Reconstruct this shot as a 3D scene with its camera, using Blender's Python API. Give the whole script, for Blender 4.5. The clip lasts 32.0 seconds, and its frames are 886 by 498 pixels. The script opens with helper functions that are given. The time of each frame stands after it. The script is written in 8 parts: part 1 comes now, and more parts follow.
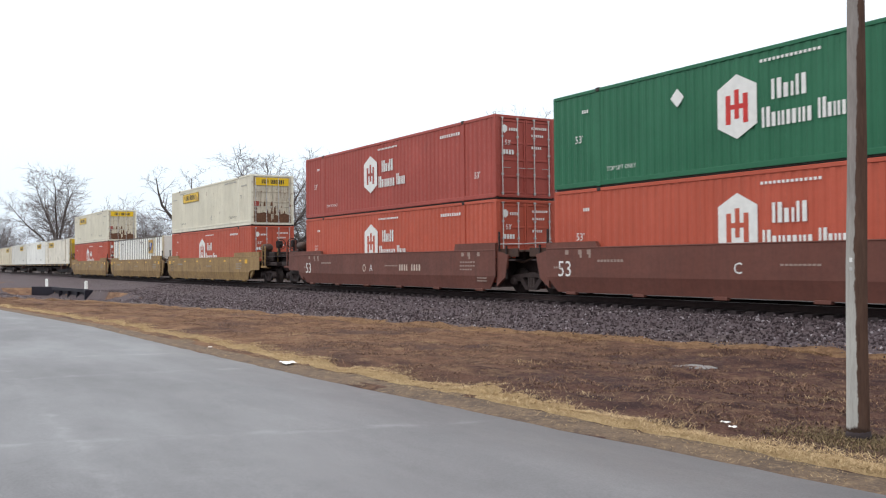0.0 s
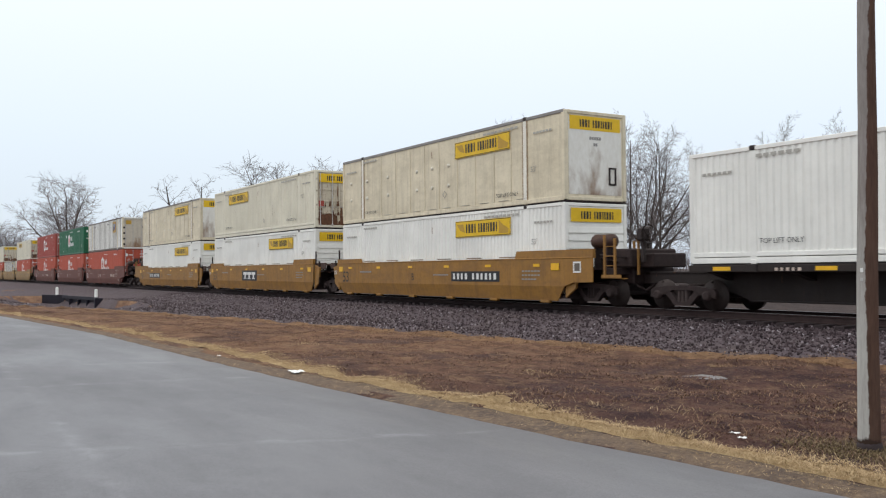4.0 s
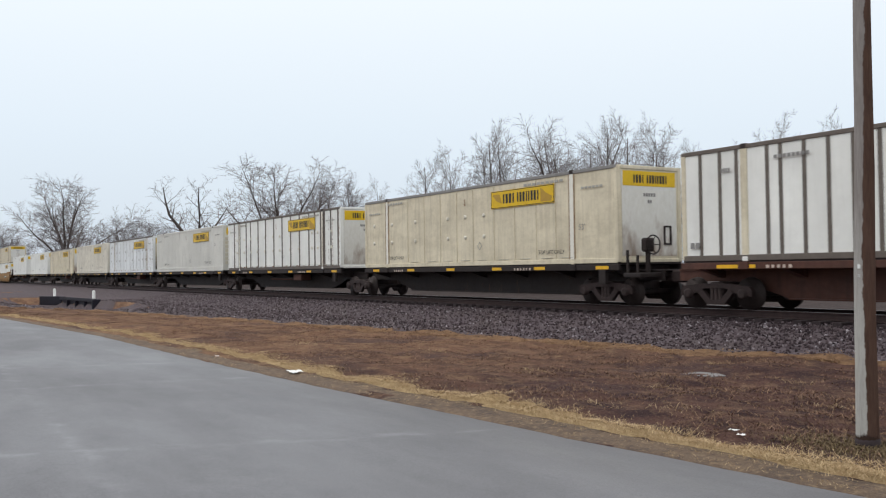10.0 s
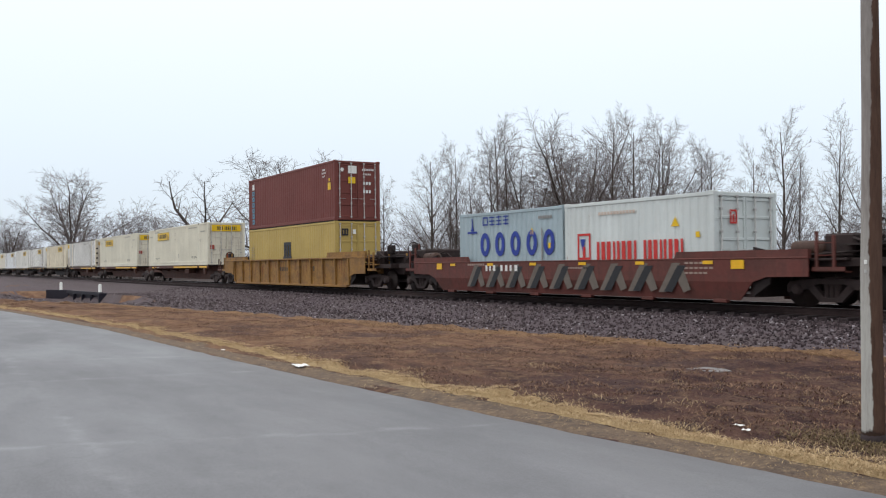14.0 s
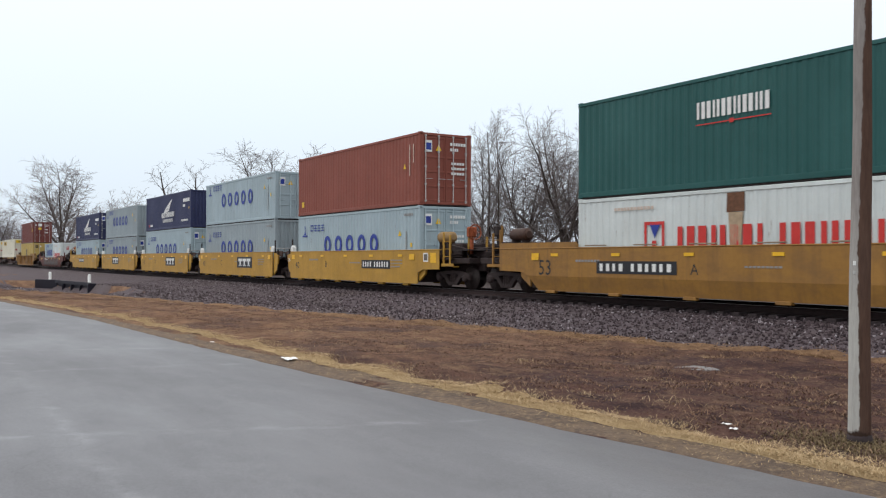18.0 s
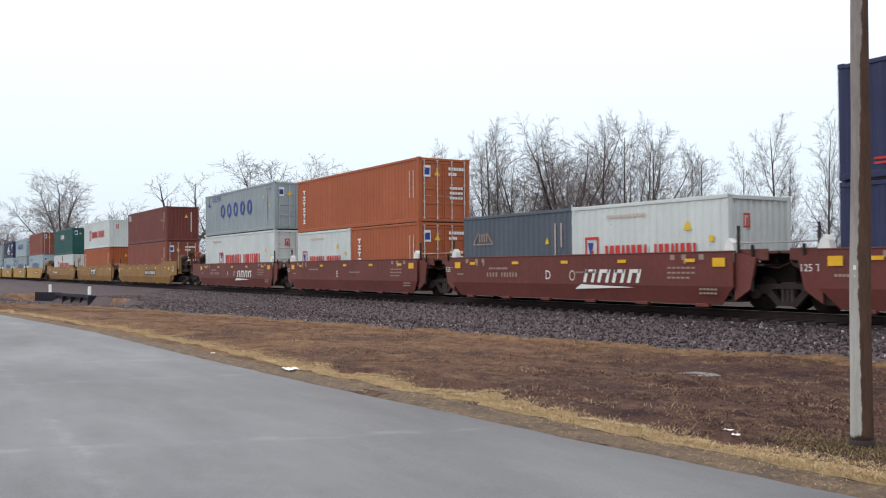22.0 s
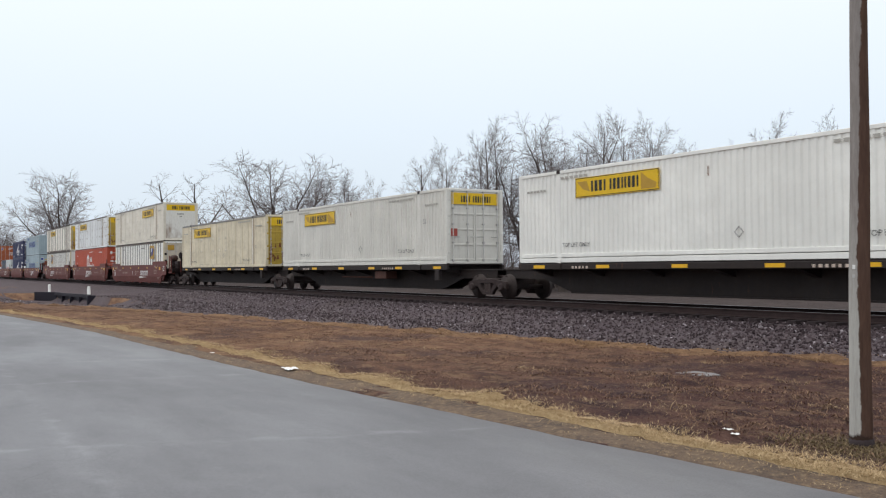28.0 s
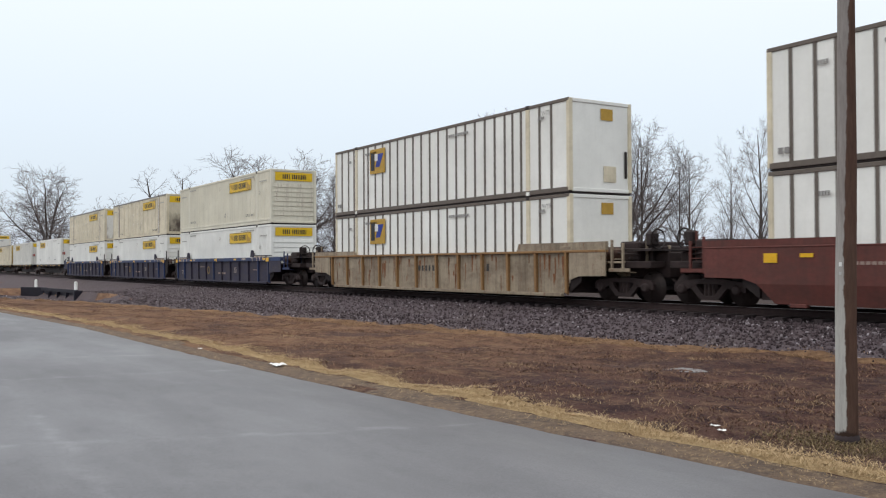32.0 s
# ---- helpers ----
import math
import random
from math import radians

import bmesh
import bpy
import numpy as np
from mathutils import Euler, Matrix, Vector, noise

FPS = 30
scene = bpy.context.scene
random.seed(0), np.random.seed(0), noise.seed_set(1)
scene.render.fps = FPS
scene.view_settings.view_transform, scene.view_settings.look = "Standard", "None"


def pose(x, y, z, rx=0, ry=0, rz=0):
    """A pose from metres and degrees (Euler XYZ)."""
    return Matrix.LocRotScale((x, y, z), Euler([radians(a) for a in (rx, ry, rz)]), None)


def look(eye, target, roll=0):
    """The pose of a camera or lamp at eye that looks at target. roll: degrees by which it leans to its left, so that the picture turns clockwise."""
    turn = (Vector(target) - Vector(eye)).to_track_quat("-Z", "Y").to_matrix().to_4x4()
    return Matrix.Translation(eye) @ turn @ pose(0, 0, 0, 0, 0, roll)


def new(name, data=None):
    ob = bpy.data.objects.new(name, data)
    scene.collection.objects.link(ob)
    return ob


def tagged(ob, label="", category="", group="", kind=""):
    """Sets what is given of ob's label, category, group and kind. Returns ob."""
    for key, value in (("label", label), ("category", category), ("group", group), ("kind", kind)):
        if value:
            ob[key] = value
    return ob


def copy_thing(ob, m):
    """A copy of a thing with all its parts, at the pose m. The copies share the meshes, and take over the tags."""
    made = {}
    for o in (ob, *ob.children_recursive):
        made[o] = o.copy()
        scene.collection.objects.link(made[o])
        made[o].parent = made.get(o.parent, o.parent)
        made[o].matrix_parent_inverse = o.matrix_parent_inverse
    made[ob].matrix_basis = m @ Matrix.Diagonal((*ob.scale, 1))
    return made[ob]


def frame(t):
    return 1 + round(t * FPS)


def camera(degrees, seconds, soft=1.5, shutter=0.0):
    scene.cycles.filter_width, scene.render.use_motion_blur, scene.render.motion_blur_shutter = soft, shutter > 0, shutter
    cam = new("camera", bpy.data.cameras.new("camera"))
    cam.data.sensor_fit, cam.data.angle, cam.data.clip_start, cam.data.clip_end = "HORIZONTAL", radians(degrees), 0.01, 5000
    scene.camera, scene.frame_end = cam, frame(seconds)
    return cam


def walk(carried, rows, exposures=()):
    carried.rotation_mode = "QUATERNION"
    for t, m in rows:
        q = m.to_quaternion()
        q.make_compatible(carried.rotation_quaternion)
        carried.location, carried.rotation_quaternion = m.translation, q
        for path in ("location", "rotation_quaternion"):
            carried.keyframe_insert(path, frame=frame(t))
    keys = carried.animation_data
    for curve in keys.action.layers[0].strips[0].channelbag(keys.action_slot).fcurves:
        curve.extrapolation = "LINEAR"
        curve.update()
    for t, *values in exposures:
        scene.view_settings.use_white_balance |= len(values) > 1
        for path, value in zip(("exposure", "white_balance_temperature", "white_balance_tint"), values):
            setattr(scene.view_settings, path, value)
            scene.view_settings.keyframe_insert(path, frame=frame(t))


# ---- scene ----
# The camera stands at the road's edge; x runs along the track, y away from the camera, z = 0 is the rail head.
EYE = (0.0, 0.0, 1.13)
TRACK_Y = 19.28
cam = camera(52.15, 32.0, soft=1.15, shutter=0.06)
# seconds, yaw, pitch, roll of the hand-held camera
PATH = [
    (0.0, 57.95, 0.75, 0.59),
    (0.5, 57.82, 0.81, 0.66),
    (1.0, 57.85, 0.83, 0.50),
    (1.5, 58.05, 0.91, 0.60),
    (2.0, 58.03, 1.12, 0.60),
    (2.5, 58.24, 1.13, 0.66),
    (3.0, 58.21, 1.22, 0.56),
    (3.5, 58.27, 1.40, 0.47),
    (4.0, 58.51, 1.34, 0.45),
    (4.5, 58.44, 1.33, 0.40),
    (6.5, 58.15, 1.44, 0.65),
    (7.0, 58.47, 1.27, 0.75),
    (7.5, 58.15, 1.26, 0.73),
    (8.0, 57.96, 1.30, 0.63),
    (8.5, 58.11, 1.19, 0.65),
    (9.0, 58.14, 1.24, 0.78),
    (9.5, 58.22, 1.34, 0.77),
    (10.0, 58.37, 1.28, 0.81),
    (10.5, 58.32, 1.33, 0.81),
    (11.0, 58.18, 1.19, 0.55),
    (11.5, 58.37, 1.29, 0.64),
    (12.0, 58.35, 1.21, 0.59),
    (12.5, 58.24, 1.23, 0.62),
    (13.0, 58.69, 1.18, 0.81),
    (13.5, 58.73, 1.01, 0.76),
    (15.5, 58.84, 0.70, 0.48),
    (16.0, 58.98, 0.41, 0.62),
    (16.5, 58.89, 0.53, 0.57),
    (17.0, 58.60, 0.65, 0.43),
    (17.5, 58.39, 0.62, 0.15),
    (18.0, 58.14, 0.63, -0.15),
    (18.5, 58.05, 0.81, -0.03),
    (19.0, 58.16, 1.16, 0.15),
    (19.5, 58.23, 1.17, 0.30),
    (20.0, 58.01, 0.91, 0.25),
    (20.5, 58.01, 1.01, 0.25),
    (21.0, 58.21, 1.10, 0.36),
    (21.5, 58.17, 1.33, 0.43),
    (22.0, 58.14, 1.17, 0.44),
    (22.5, 58.00, 1.05, 0.35),
    (23.0, 58.04, 1.22, 0.28),
    (23.5, 58.19, 1.23, 0.44),
    (24.0, 58.33, 1.38, 0.36),
    (24.5, 58.65, 1.21, 0.42),
    (25.0, 58.44, 1.12, 0.44),
    (25.5, 58.28, 1.09, 0.60),
    (26.0, 58.27, 0.92, 0.47),
    (26.5, 57.97, 0.77, 0.31),
    (28.5, 58.14, 1.20, 0.50),
    (29.0, 58.21, 1.03, 0.46),
    (29.5, 58.06, 0.94, 0.36),
    (30.0, 57.80, 1.10, 0.20),
    (30.5, 57.49, 0.97, 0.36),
    (31.0, 57.41, 0.84, 0.20),
    (31.5, 57.38, 0.96, 0.29),
    (32.0, 57.39, 0.90, 0.31),
]
EXPOSURE = [(0, 0.25), (1, 0.3), (2, 0.2), (3, 0.02), (4, -0.06), (7, -0.15), (12, -0.15), (13, -0.08), (16, 0.0), (18, 0.0), (19, 0.14), (20, 0.2), (21, 0.15),
            (22, 0.1), (23, 0.05), (24, 0.0), (26, 0.0), (29, -0.12), (31, -0.12), (32, -0.1)]
walk(cam, [(t, pose(*EYE, 90 + pitch, roll, yaw)) for t, yaw, pitch, roll in PATH],
     exposures=EXPOSURE)

# ---------------------------------------------------------------- light: an overcast winter sky
world = bpy.data.worlds.new("overcast")
scene.world = world
world.use_nodes = True
wn = world.node_tree
wn.nodes.clear()
w_out = wn.nodes.new("ShaderNodeOutputWorld")
w_bg = wn.nodes.new("ShaderNodeBackground")
w_add = wn.nodes.new("ShaderNodeAddShader")
w_bg2 = wn.nodes.new("ShaderNodeBackground")
w_sky = wn.nodes.new("ShaderNodeTexSky")
w_sky.sky_type = "NISHITA"
w_sky.sun_disc = False
w_sky.sun_elevation = radians(57)
w_sky.sun_rotation = radians(205)
w_co = wn.nodes.new("ShaderNodeTexCoord")
w_sep = wn.nodes.new("ShaderNodeSeparateXYZ")
w_ramp = wn.nodes.new("ShaderNodeValToRGB")
w_ramp.color_ramp.elements[0].position = 0.0
w_ramp.color_ramp.elements[0].color = (0.52, 0.57, 0.66, 1)
w_ramp.color_ramp.elements[1].position = 1.0
w_ramp.color_ramp.elements[1].color = (1.12, 1.10, 1.08, 1)
for pos, col in ((0.05, (0.605, 0.675, 0.755)), (0.15, (0.69, 0.765, 0.835)), (0.34, (0.845, 0.895, 0.93))):
    e = w_ramp.color_ramp.elements.new(pos)
    e.color = (*col, 1)
wn.links.new(w_co.outputs["Generated"], w_sep.inputs[0])
wn.links.new(w_sep.outputs["Z"], w_ramp.inputs[0])
wn.links.new(w_ramp.outputs[0], w_bg.inputs[0])
w_bg.inputs[1].default_value = 1.2
wn.links.new(w_sky.outputs[0], w_bg2.inputs[0])
w_bg2.inputs[1].default_value = 0.012
wn.links.new(w_bg.outputs[0], w_add.inputs[0])
wn.links.new(w_bg2.outputs[0], w_add.inputs[1])
wn.links.new(w_add.outputs[0], w_out.inputs[0])

sun_data = bpy.data.lights.new("sun", "SUN")
sun_data.energy = 0.75
sun_data.angle = radians(50)
sun_data.color = (1.0, 0.97, 0.93)
sun = new("sun", sun_data)
sun.matrix_world = look((-22, -34, 62), (0, 0, 0))


# ---------------------------------------------------------------- materials
def nodes_of(name):
    m = bpy.data.materials.new(name)
    m.use_nodes = True
    n = m.node_tree.nodes
    return m, n, m.node_tree.links, n["Principled BSDF"]


def mix_node(n, l, fac, a, b, mode="MIX"):
    k = n.new("ShaderNodeMix")
    k.data_type = "RGBA"
    k.blend_type = mode
    k.clamp_factor = True
    for sock, val in ((k.inputs[0], fac), (k.inputs[6], a), (k.inputs[7], b)):
        if isinstance(val, (int, float)):
            sock.default_value = val
        elif isinstance(val, (tuple, list)):
            sock.default_value = (*val[:3], 1)
        else:
            l.new(val, sock)
    return k.outputs[2]


def ramp_node(n, l, src, lo, hi, a=0.0, b=1.0):
    k = n.new("ShaderNodeMapRange")
    k.inputs[1].default_value, k.inputs[2].default_value = lo, hi
    k.inputs[3].default_value, k.inputs[4].default_value = a, b
    l.new(src, k.inputs[0])
    return k.outputs[0]


def noise_node(n, l, vec, scale, detail=4.0, rough=0.6):
    k = n.new("ShaderNodeTexNoise")
    k.inputs["Scale"].default_value, k.inputs["Detail"].default_value = scale, detail
    k.inputs["Roughness"].default_value = rough
    l.new(vec, k.inputs["Vector"])
    return k.outputs[0]


def object_vec(n, l, stretch=(1, 1, 1), shift=True):
    co = n.new("ShaderNodeTexCoord")
    mp = n.new("ShaderNodeMapping")
    mp.inputs["Scale"].default_value = stretch
    l.new(co.outputs["Object"], mp.inputs["Vector"])
    if not shift:
        return mp.outputs[0]
    info = n.new("ShaderNodeObjectInfo")
    sc = n.new("ShaderNodeVectorMath")
    sc.operation = "SCALE"
    sc.inputs[0].default_value = (37.0, 11.0, 23.0)
    l.new(info.outputs["Random"], sc.inputs["Scale"])
    ad = n.new("ShaderNodeVectorMath")
    l.new(mp.outputs[0], ad.inputs[0])
    l.new(sc.outputs[0], ad.inputs[1])
    return ad.outputs[0]


def bump_node(n, l, height, strength, dist, out):
    b = n.new("ShaderNodeBump")
    b.inputs["Strength"].default_value, b.inputs["Distance"].default_value = strength, dist
    l.new(height, b.inputs["Height"])
    l.new(b.outputs[0], out)


def paint(name, rgb, rough=0.5, dirt=0.25, rust=0.0, streak=0.3, grime=(0.16, 0.13, 0.10), blotch=0.0):
    """Weathered paint on steel: stains, rain streaks, a film of road grime and spots of rust."""
    m, n, l, b = nodes_of(name)
    v = object_vec(n, l)
    v2 = object_vec(n, l, (2.2, 2.2, 0.16))
    big = noise_node(n, l, v, 0.55, 5)
    fine = noise_node(n, l, v, 9.0, 5, 0.7)
    st = noise_node(n, l, v2, 3.0, 4, 0.65)
    band = noise_node(n, l, object_vec(n, l, (0.85, 0.03, 0.03)), 1.0, 2, 0.5)
    light = tuple(min(1, c * 1.07 + 0.01) for c in rgb)
    dark = tuple(c * 0.86 for c in rgb)
    c = mix_node(n, l, ramp_node(n, l, big, 0.3, 0.7), light, dark)
    c = mix_node(n, l, ramp_node(n, l, band, 0.42, 0.58, 0, 0.5), c, tuple(x * 0.9 for x in rgb))
    c = mix_node(n, l, ramp_node(n, l, st, 0.5, 0.74, 0, streak), c, grime)
    c = mix_node(n, l, ramp_node(n, l, fine, 0.45, 0.85, 0, dirt), c, grime)
    if blotch:
        patch = noise_node(n, l, object_vec(n, l, (0.7, 0.7, 1.6)), 1.1, 7, 0.7)
        c = mix_node(n, l, ramp_node(n, l, patch, 0.44, 0.64, 0, blotch), c, tuple(x * 1.15 for x in grime))
        run = noise_node(n, l, object_vec(n, l, (1.0, 1.0, 0.05)), 3.4, 5, 0.7)
        c = mix_node(n, l, ramp_node(n, l, run, 0.50, 0.66, 0, blotch * 0.8), c, grime)
    if rust:
        spot = noise_node(n, l, v2, 5.0, 6, 0.75)
        c = mix_node(n, l, ramp_node(n, l, spot, 0.655 - 0.11 * rust, 0.715 - 0.11 * rust, 0, 0.85), c, (0.17, 0.066, 0.03))
    l.new(c, b.inputs["Base Color"])
    l.new(ramp_node(n, l, fine, 0.2, 0.8, rough - 0.08, rough + 0.18), b.inputs["Roughness"])
    b.inputs["Specular IOR Level"].default_value = 0.35
    bump_node(n, l, fine, 0.12, 0.01, b.inputs["Normal"])
    return m


def plain(name, rgb, rough=0.6, metal=0.0, var=0.15, scale=6.0, bump=0.1):
    m, n, l, b = nodes_of(name)
    v = object_vec(n, l)
    f = noise_node(n, l, v, scale, 5, 0.65)
    c = mix_node(n, l, ramp_node(n, l, f, 0.3, 0.75), tuple(x * (1 + var) for x in rgb), tuple(x * (1 - var) for x in rgb))
    l.new(c, b.inputs["Base Color"])
    b.inputs["Roughness"].default_value = rough
    b.inputs["Metallic"].default_value = metal
    b.inputs["Specular IOR Level"].default_value = 0.3
    bump_node(n, l, f, bump, 0.01, b.inputs["Normal"])
    return m


def island(name, cols, rough=0.9):
    """Small pieces that differ from one another: stones, blades, twigs."""
    m, n, l, b = nodes_of(name)
    g = n.new("ShaderNodeNewGeometry")
    r = n.new("ShaderNodeValToRGB")
    els = r.color_ramp.elements
    for i, (p, c) in enumerate(cols):
        e = els[i] if i < 2 else els.new(p)
        e.position = p
        e.color = (*c, 1)
    l.new(g.outputs["Random Per Island"], r.inputs[0])
    l.new(r.outputs[0], b.inputs["Base Color"])
    b.inputs["Roughness"].default_value = rough
    b.inputs["Specular IOR Level"].default_value = 0.15
    return m


M = {
    "white": paint("white_container_paint", (0.87, 0.865, 0.82), 0.5, 0.08, 0.0, 0.08, (0.35, 0.32, 0.27)),
    "offwhite": paint("offwhite_container_paint", (0.82, 0.77, 0.66), 0.5, 0.16, 0.1, 0.2, (0.30, 0.26, 0.20), blotch=0.20),
    "cream": paint("cream_container_paint", (0.77, 0.69, 0.52), 0.55, 0.25, 0.0, 0.32, (0.30, 0.25, 0.17), blotch=0.30),
    "greywhite": paint("greyish_white_container_paint", (0.74, 0.725, 0.67), 0.55, 0.2, 0.1, 0.25, (0.30, 0.27, 0.23)),
    "rustwhite": paint("rusty_white_container_paint", (0.84, 0.865, 0.87), 0.5, 0.08, 0.42, 0.12, (0.30, 0.2, 0.13)),
    "coolwhite": paint("cool_white_container_paint", (0.62, 0.665, 0.655), 0.5, 0.12, 0.12, 0.15, (0.34, 0.31, 0.27)),
    "ivory": paint("ivory_container_paint", (0.76, 0.72, 0.59), 0.5, 0.15, 0.1, 0.2, (0.32, 0.28, 0.2)),
    "redhub": paint("orange_red_container_paint", (0.47, 0.085, 0.045), 0.5, 0.2, 0.0, 0.25, (0.22, 0.07, 0.045)),
    "darkhub": paint("faded_red_container_paint", (0.36, 0.062, 0.045), 0.5, 0.22, 0.0, 0.25, (0.16, 0.05, 0.04)),
    "greenhub": paint("green_container_paint", (0.012, 0.13, 0.060), 0.45, 0.12, 0.0, 0.15, (0.02, 0.07, 0.04)),
    "teal": paint("teal_container_paint", (0.008, 0.082, 0.077), 0.5, 0.14, 0.0, 0.15, (0.03, 0.06, 0.05)),
    "maroon": paint("maroon_container_paint", (0.165, 0.040, 0.032), 0.55, 0.2, 0.1, 0.2, (0.09, 0.03, 0.025)),
    "brown": paint("red_brown_container_paint", (0.24, 0.062, 0.040), 0.55, 0.2, 0.1, 0.2, (0.12, 0.045, 0.03)),
    "orange": paint("burnt_orange_container_paint", (0.38, 0.095, 0.032), 0.55, 0.2, 0.1, 0.22, (0.2, 0.07, 0.03)),
    "mustard": paint("mustard_container_paint", (0.48, 0.345, 0.10), 0.5, 0.15, 0.1, 0.2, (0.27, 0.18, 0.07)),
    "navy": paint("navy_container_paint", (0.020, 0.026, 0.085), 0.5, 0.15, 0.05, 0.15, (0.05, 0.05, 0.07)),
    "slate": paint("slate_blue_container_paint", (0.085, 0.105, 0.135), 0.55, 0.2, 0.1, 0.2, (0.08, 0.08, 0.08)),
    "skyblue": paint("pale_blue_container_paint", (0.355, 0.445, 0.485), 0.5, 0.16, 0.15, 0.2, (0.26, 0.26, 0.25)),
    "steelblue": paint("grey_blue_container_paint", (0.30, 0.355, 0.38), 0.55, 0.2, 0.15, 0.25, (0.2, 0.19, 0.18)),
    "endstain": paint("rust_streaked_ivory_paint", (0.70, 0.66, 0.54), 0.55, 0.2, 0.5, 0.5, (0.20, 0.11, 0.07)),
    "rustdoor": paint("rust_eaten_ivory_door_paint", (0.62, 0.56, 0.44), 0.6, 0.3, 0.85, 0.7, (0.13, 0.07, 0.045)),
    "rustgear": plain("orange_rusted_casting", (0.30, 0.075, 0.028), 0.75, 0, 0.3),
    "ribchord": paint("rusty_ochre_railcar_paint", (0.30, 0.165, 0.065), 0.65, 0.4, 0.6, 0.5, (0.09, 0.05, 0.03)),
    "rust": plain("brown_rust_stain", (0.20, 0.085, 0.04), 0.85, 0, 0.4, 9, 0.4),
    "faintmark": plain("faint_grey_marking", (0.40, 0.385, 0.35), 0.6),
    "ribline": plain("worn_grey_rib_edge", (0.46, 0.44, 0.42), 0.6),
    "postgrey": plain("grey_post_paint", (0.135, 0.112, 0.095), 0.6),
    "darkseam": plain("dark_seal_strip", (0.05, 0.047, 0.045), 0.7),
    "roofgrey": plain("grey_aluminium_rail", (0.24, 0.23, 0.22), 0.5, 0.2),
    "casting": plain("dirty_cast_steel", (0.034, 0.025, 0.024), 0.65, 0.2),
    "rod": plain("galvanised_rod", (0.42, 0.41, 0.40), 0.45, 0.5),
    "yellowdoor": paint("yellow_door_paint", (0.50, 0.35, 0.05), 0.5, 0.3, 0.3, 0.35, (0.16, 0.09, 0.04)),
    "logoyellow": plain("yellow_logo_film", (0.72, 0.46, 0.015), 0.45, 0, 0.08),
    "logodark": plain("black_logo_film", (0.022, 0.022, 0.025), 0.5),
    "logored": plain("red_logo_film", (0.52, 0.035, 0.03), 0.5, 0, 0.1),
    "logoblue": plain("blue_logo_paint", (0.022, 0.045, 0.27), 0.5, 0, 0.12),
    "logowhite": plain("white_logo_paint", (0.72, 0.72, 0.70), 0.5, 0, 0.08),
    "logogold": plain("gold_logo_film", (0.45, 0.27, 0.04), 0.5, 0, 0.1),
    "greymark": plain("faded_grey_marking", (0.26, 0.25, 0.24), 0.6),
    "fadedgold": plain("faded_gold_marking", (0.22, 0.145, 0.055), 0.7, 0, 0.5, 8),
    "paleline": plain("pale_faded_marking", (0.55, 0.45, 0.38), 0.6),
    "dimline": plain("dull_faded_marking", (0.30, 0.22, 0.185), 0.6),
    "cyanmark": plain("cyan_blue_marking", (0.10, 0.26, 0.36), 0.55),
    "reflector": plain("yellow_reflector", (0.75, 0.42, 0.02), 0.35, 0, 0.1),
    "ttx": paint("yellow_railcar_paint", (0.325, 0.158, 0.029), 0.55, 0.32, 0.1, 0.3, (0.14, 0.075, 0.03), blotch=0.50),
    "ttxnew": paint("bright_yellow_railcar_paint", (0.47, 0.255, 0.032), 0.55, 0.22, 0.1, 0.25, (0.20, 0.11, 0.03), blotch=0.28),
    "endblack": plain("sooty_black_plate", (0.018, 0.012, 0.012), 0.8, 0, 0.3),
    "stain": plain("brown_water_stain", (0.36, 0.27, 0.18), 0.8, 0, 0.3, 7, 0.2),
    "darkrust": plain("dark_brown_rust", (0.13, 0.062, 0.036), 0.9, 0, 0.4, 8, 0.4),
    "warmwhite": paint("warm_white_container_paint", (0.86, 0.83, 0.74), 0.5, 0.12, 0.15, 0.15, (0.36, 0.30, 0.22)),
    "ttxold": paint("faded_tan_railcar_paint", (0.34, 0.215, 0.085), 0.6, 0.35, 0.25, 0.4, (0.12, 0.07, 0.035), blotch=0.50),
    "ribyellow": paint("rusty_yellow_railcar_paint", (0.33, 0.165, 0.034), 0.6, 0.45, 0.6, 0.5, (0.10, 0.055, 0.03), blotch=0.60),
    "ribtan": paint("grimy_tan_railcar_paint", (0.37, 0.30, 0.215), 0.65, 0.4, 0.7, 0.5, (0.09, 0.06, 0.04), blotch=0.50),
    "bnsf": paint("oxide_red_railcar_paint", (0.150, 0.033, 0.026), 0.55, 0.25, 0.0, 0.25, (0.07, 0.028, 0.022), blotch=0.30),
    "iais": paint("brown_railcar_paint", (0.150, 0.050, 0.035), 0.6, 0.3, 0.0, 0.3, (0.07, 0.028, 0.022), blotch=0.35),
    "darkred": paint("dark_red_railcar_paint", (0.135, 0.035, 0.027), 0.6, 0.3, 0.1, 0.3, (0.05, 0.025, 0.02), blotch=0.50),
    "bluecar": paint("blue_railcar_paint", (0.020, 0.045, 0.135), 0.55, 0.25, 0.1, 0.3, (0.05, 0.04, 0.04), blotch=0.45),
    "bluegrime": paint("grimy_dark_railcar_paint", (0.030, 0.026, 0.056), 0.65, 0.35, 0.1, 0.35, (0.05, 0.04, 0.035), blotch=0.50),
    "spine": paint("grimy_black_railcar_paint", (0.017, 0.011, 0.011), 0.7, 0.3, 0.15, 0.3, (0.035, 0.024, 0.018), blotch=0.30),
    "spinebrown": paint("rusty_brown_railcar_paint", (0.095, 0.036, 0.024), 0.7, 0.35, 0.3, 0.35, (0.045, 0.022, 0.017), blotch=0.50),
    "steel": plain("grimy_truck_steel", (0.030, 0.019, 0.018), 0.75, 0.0, 0.35),
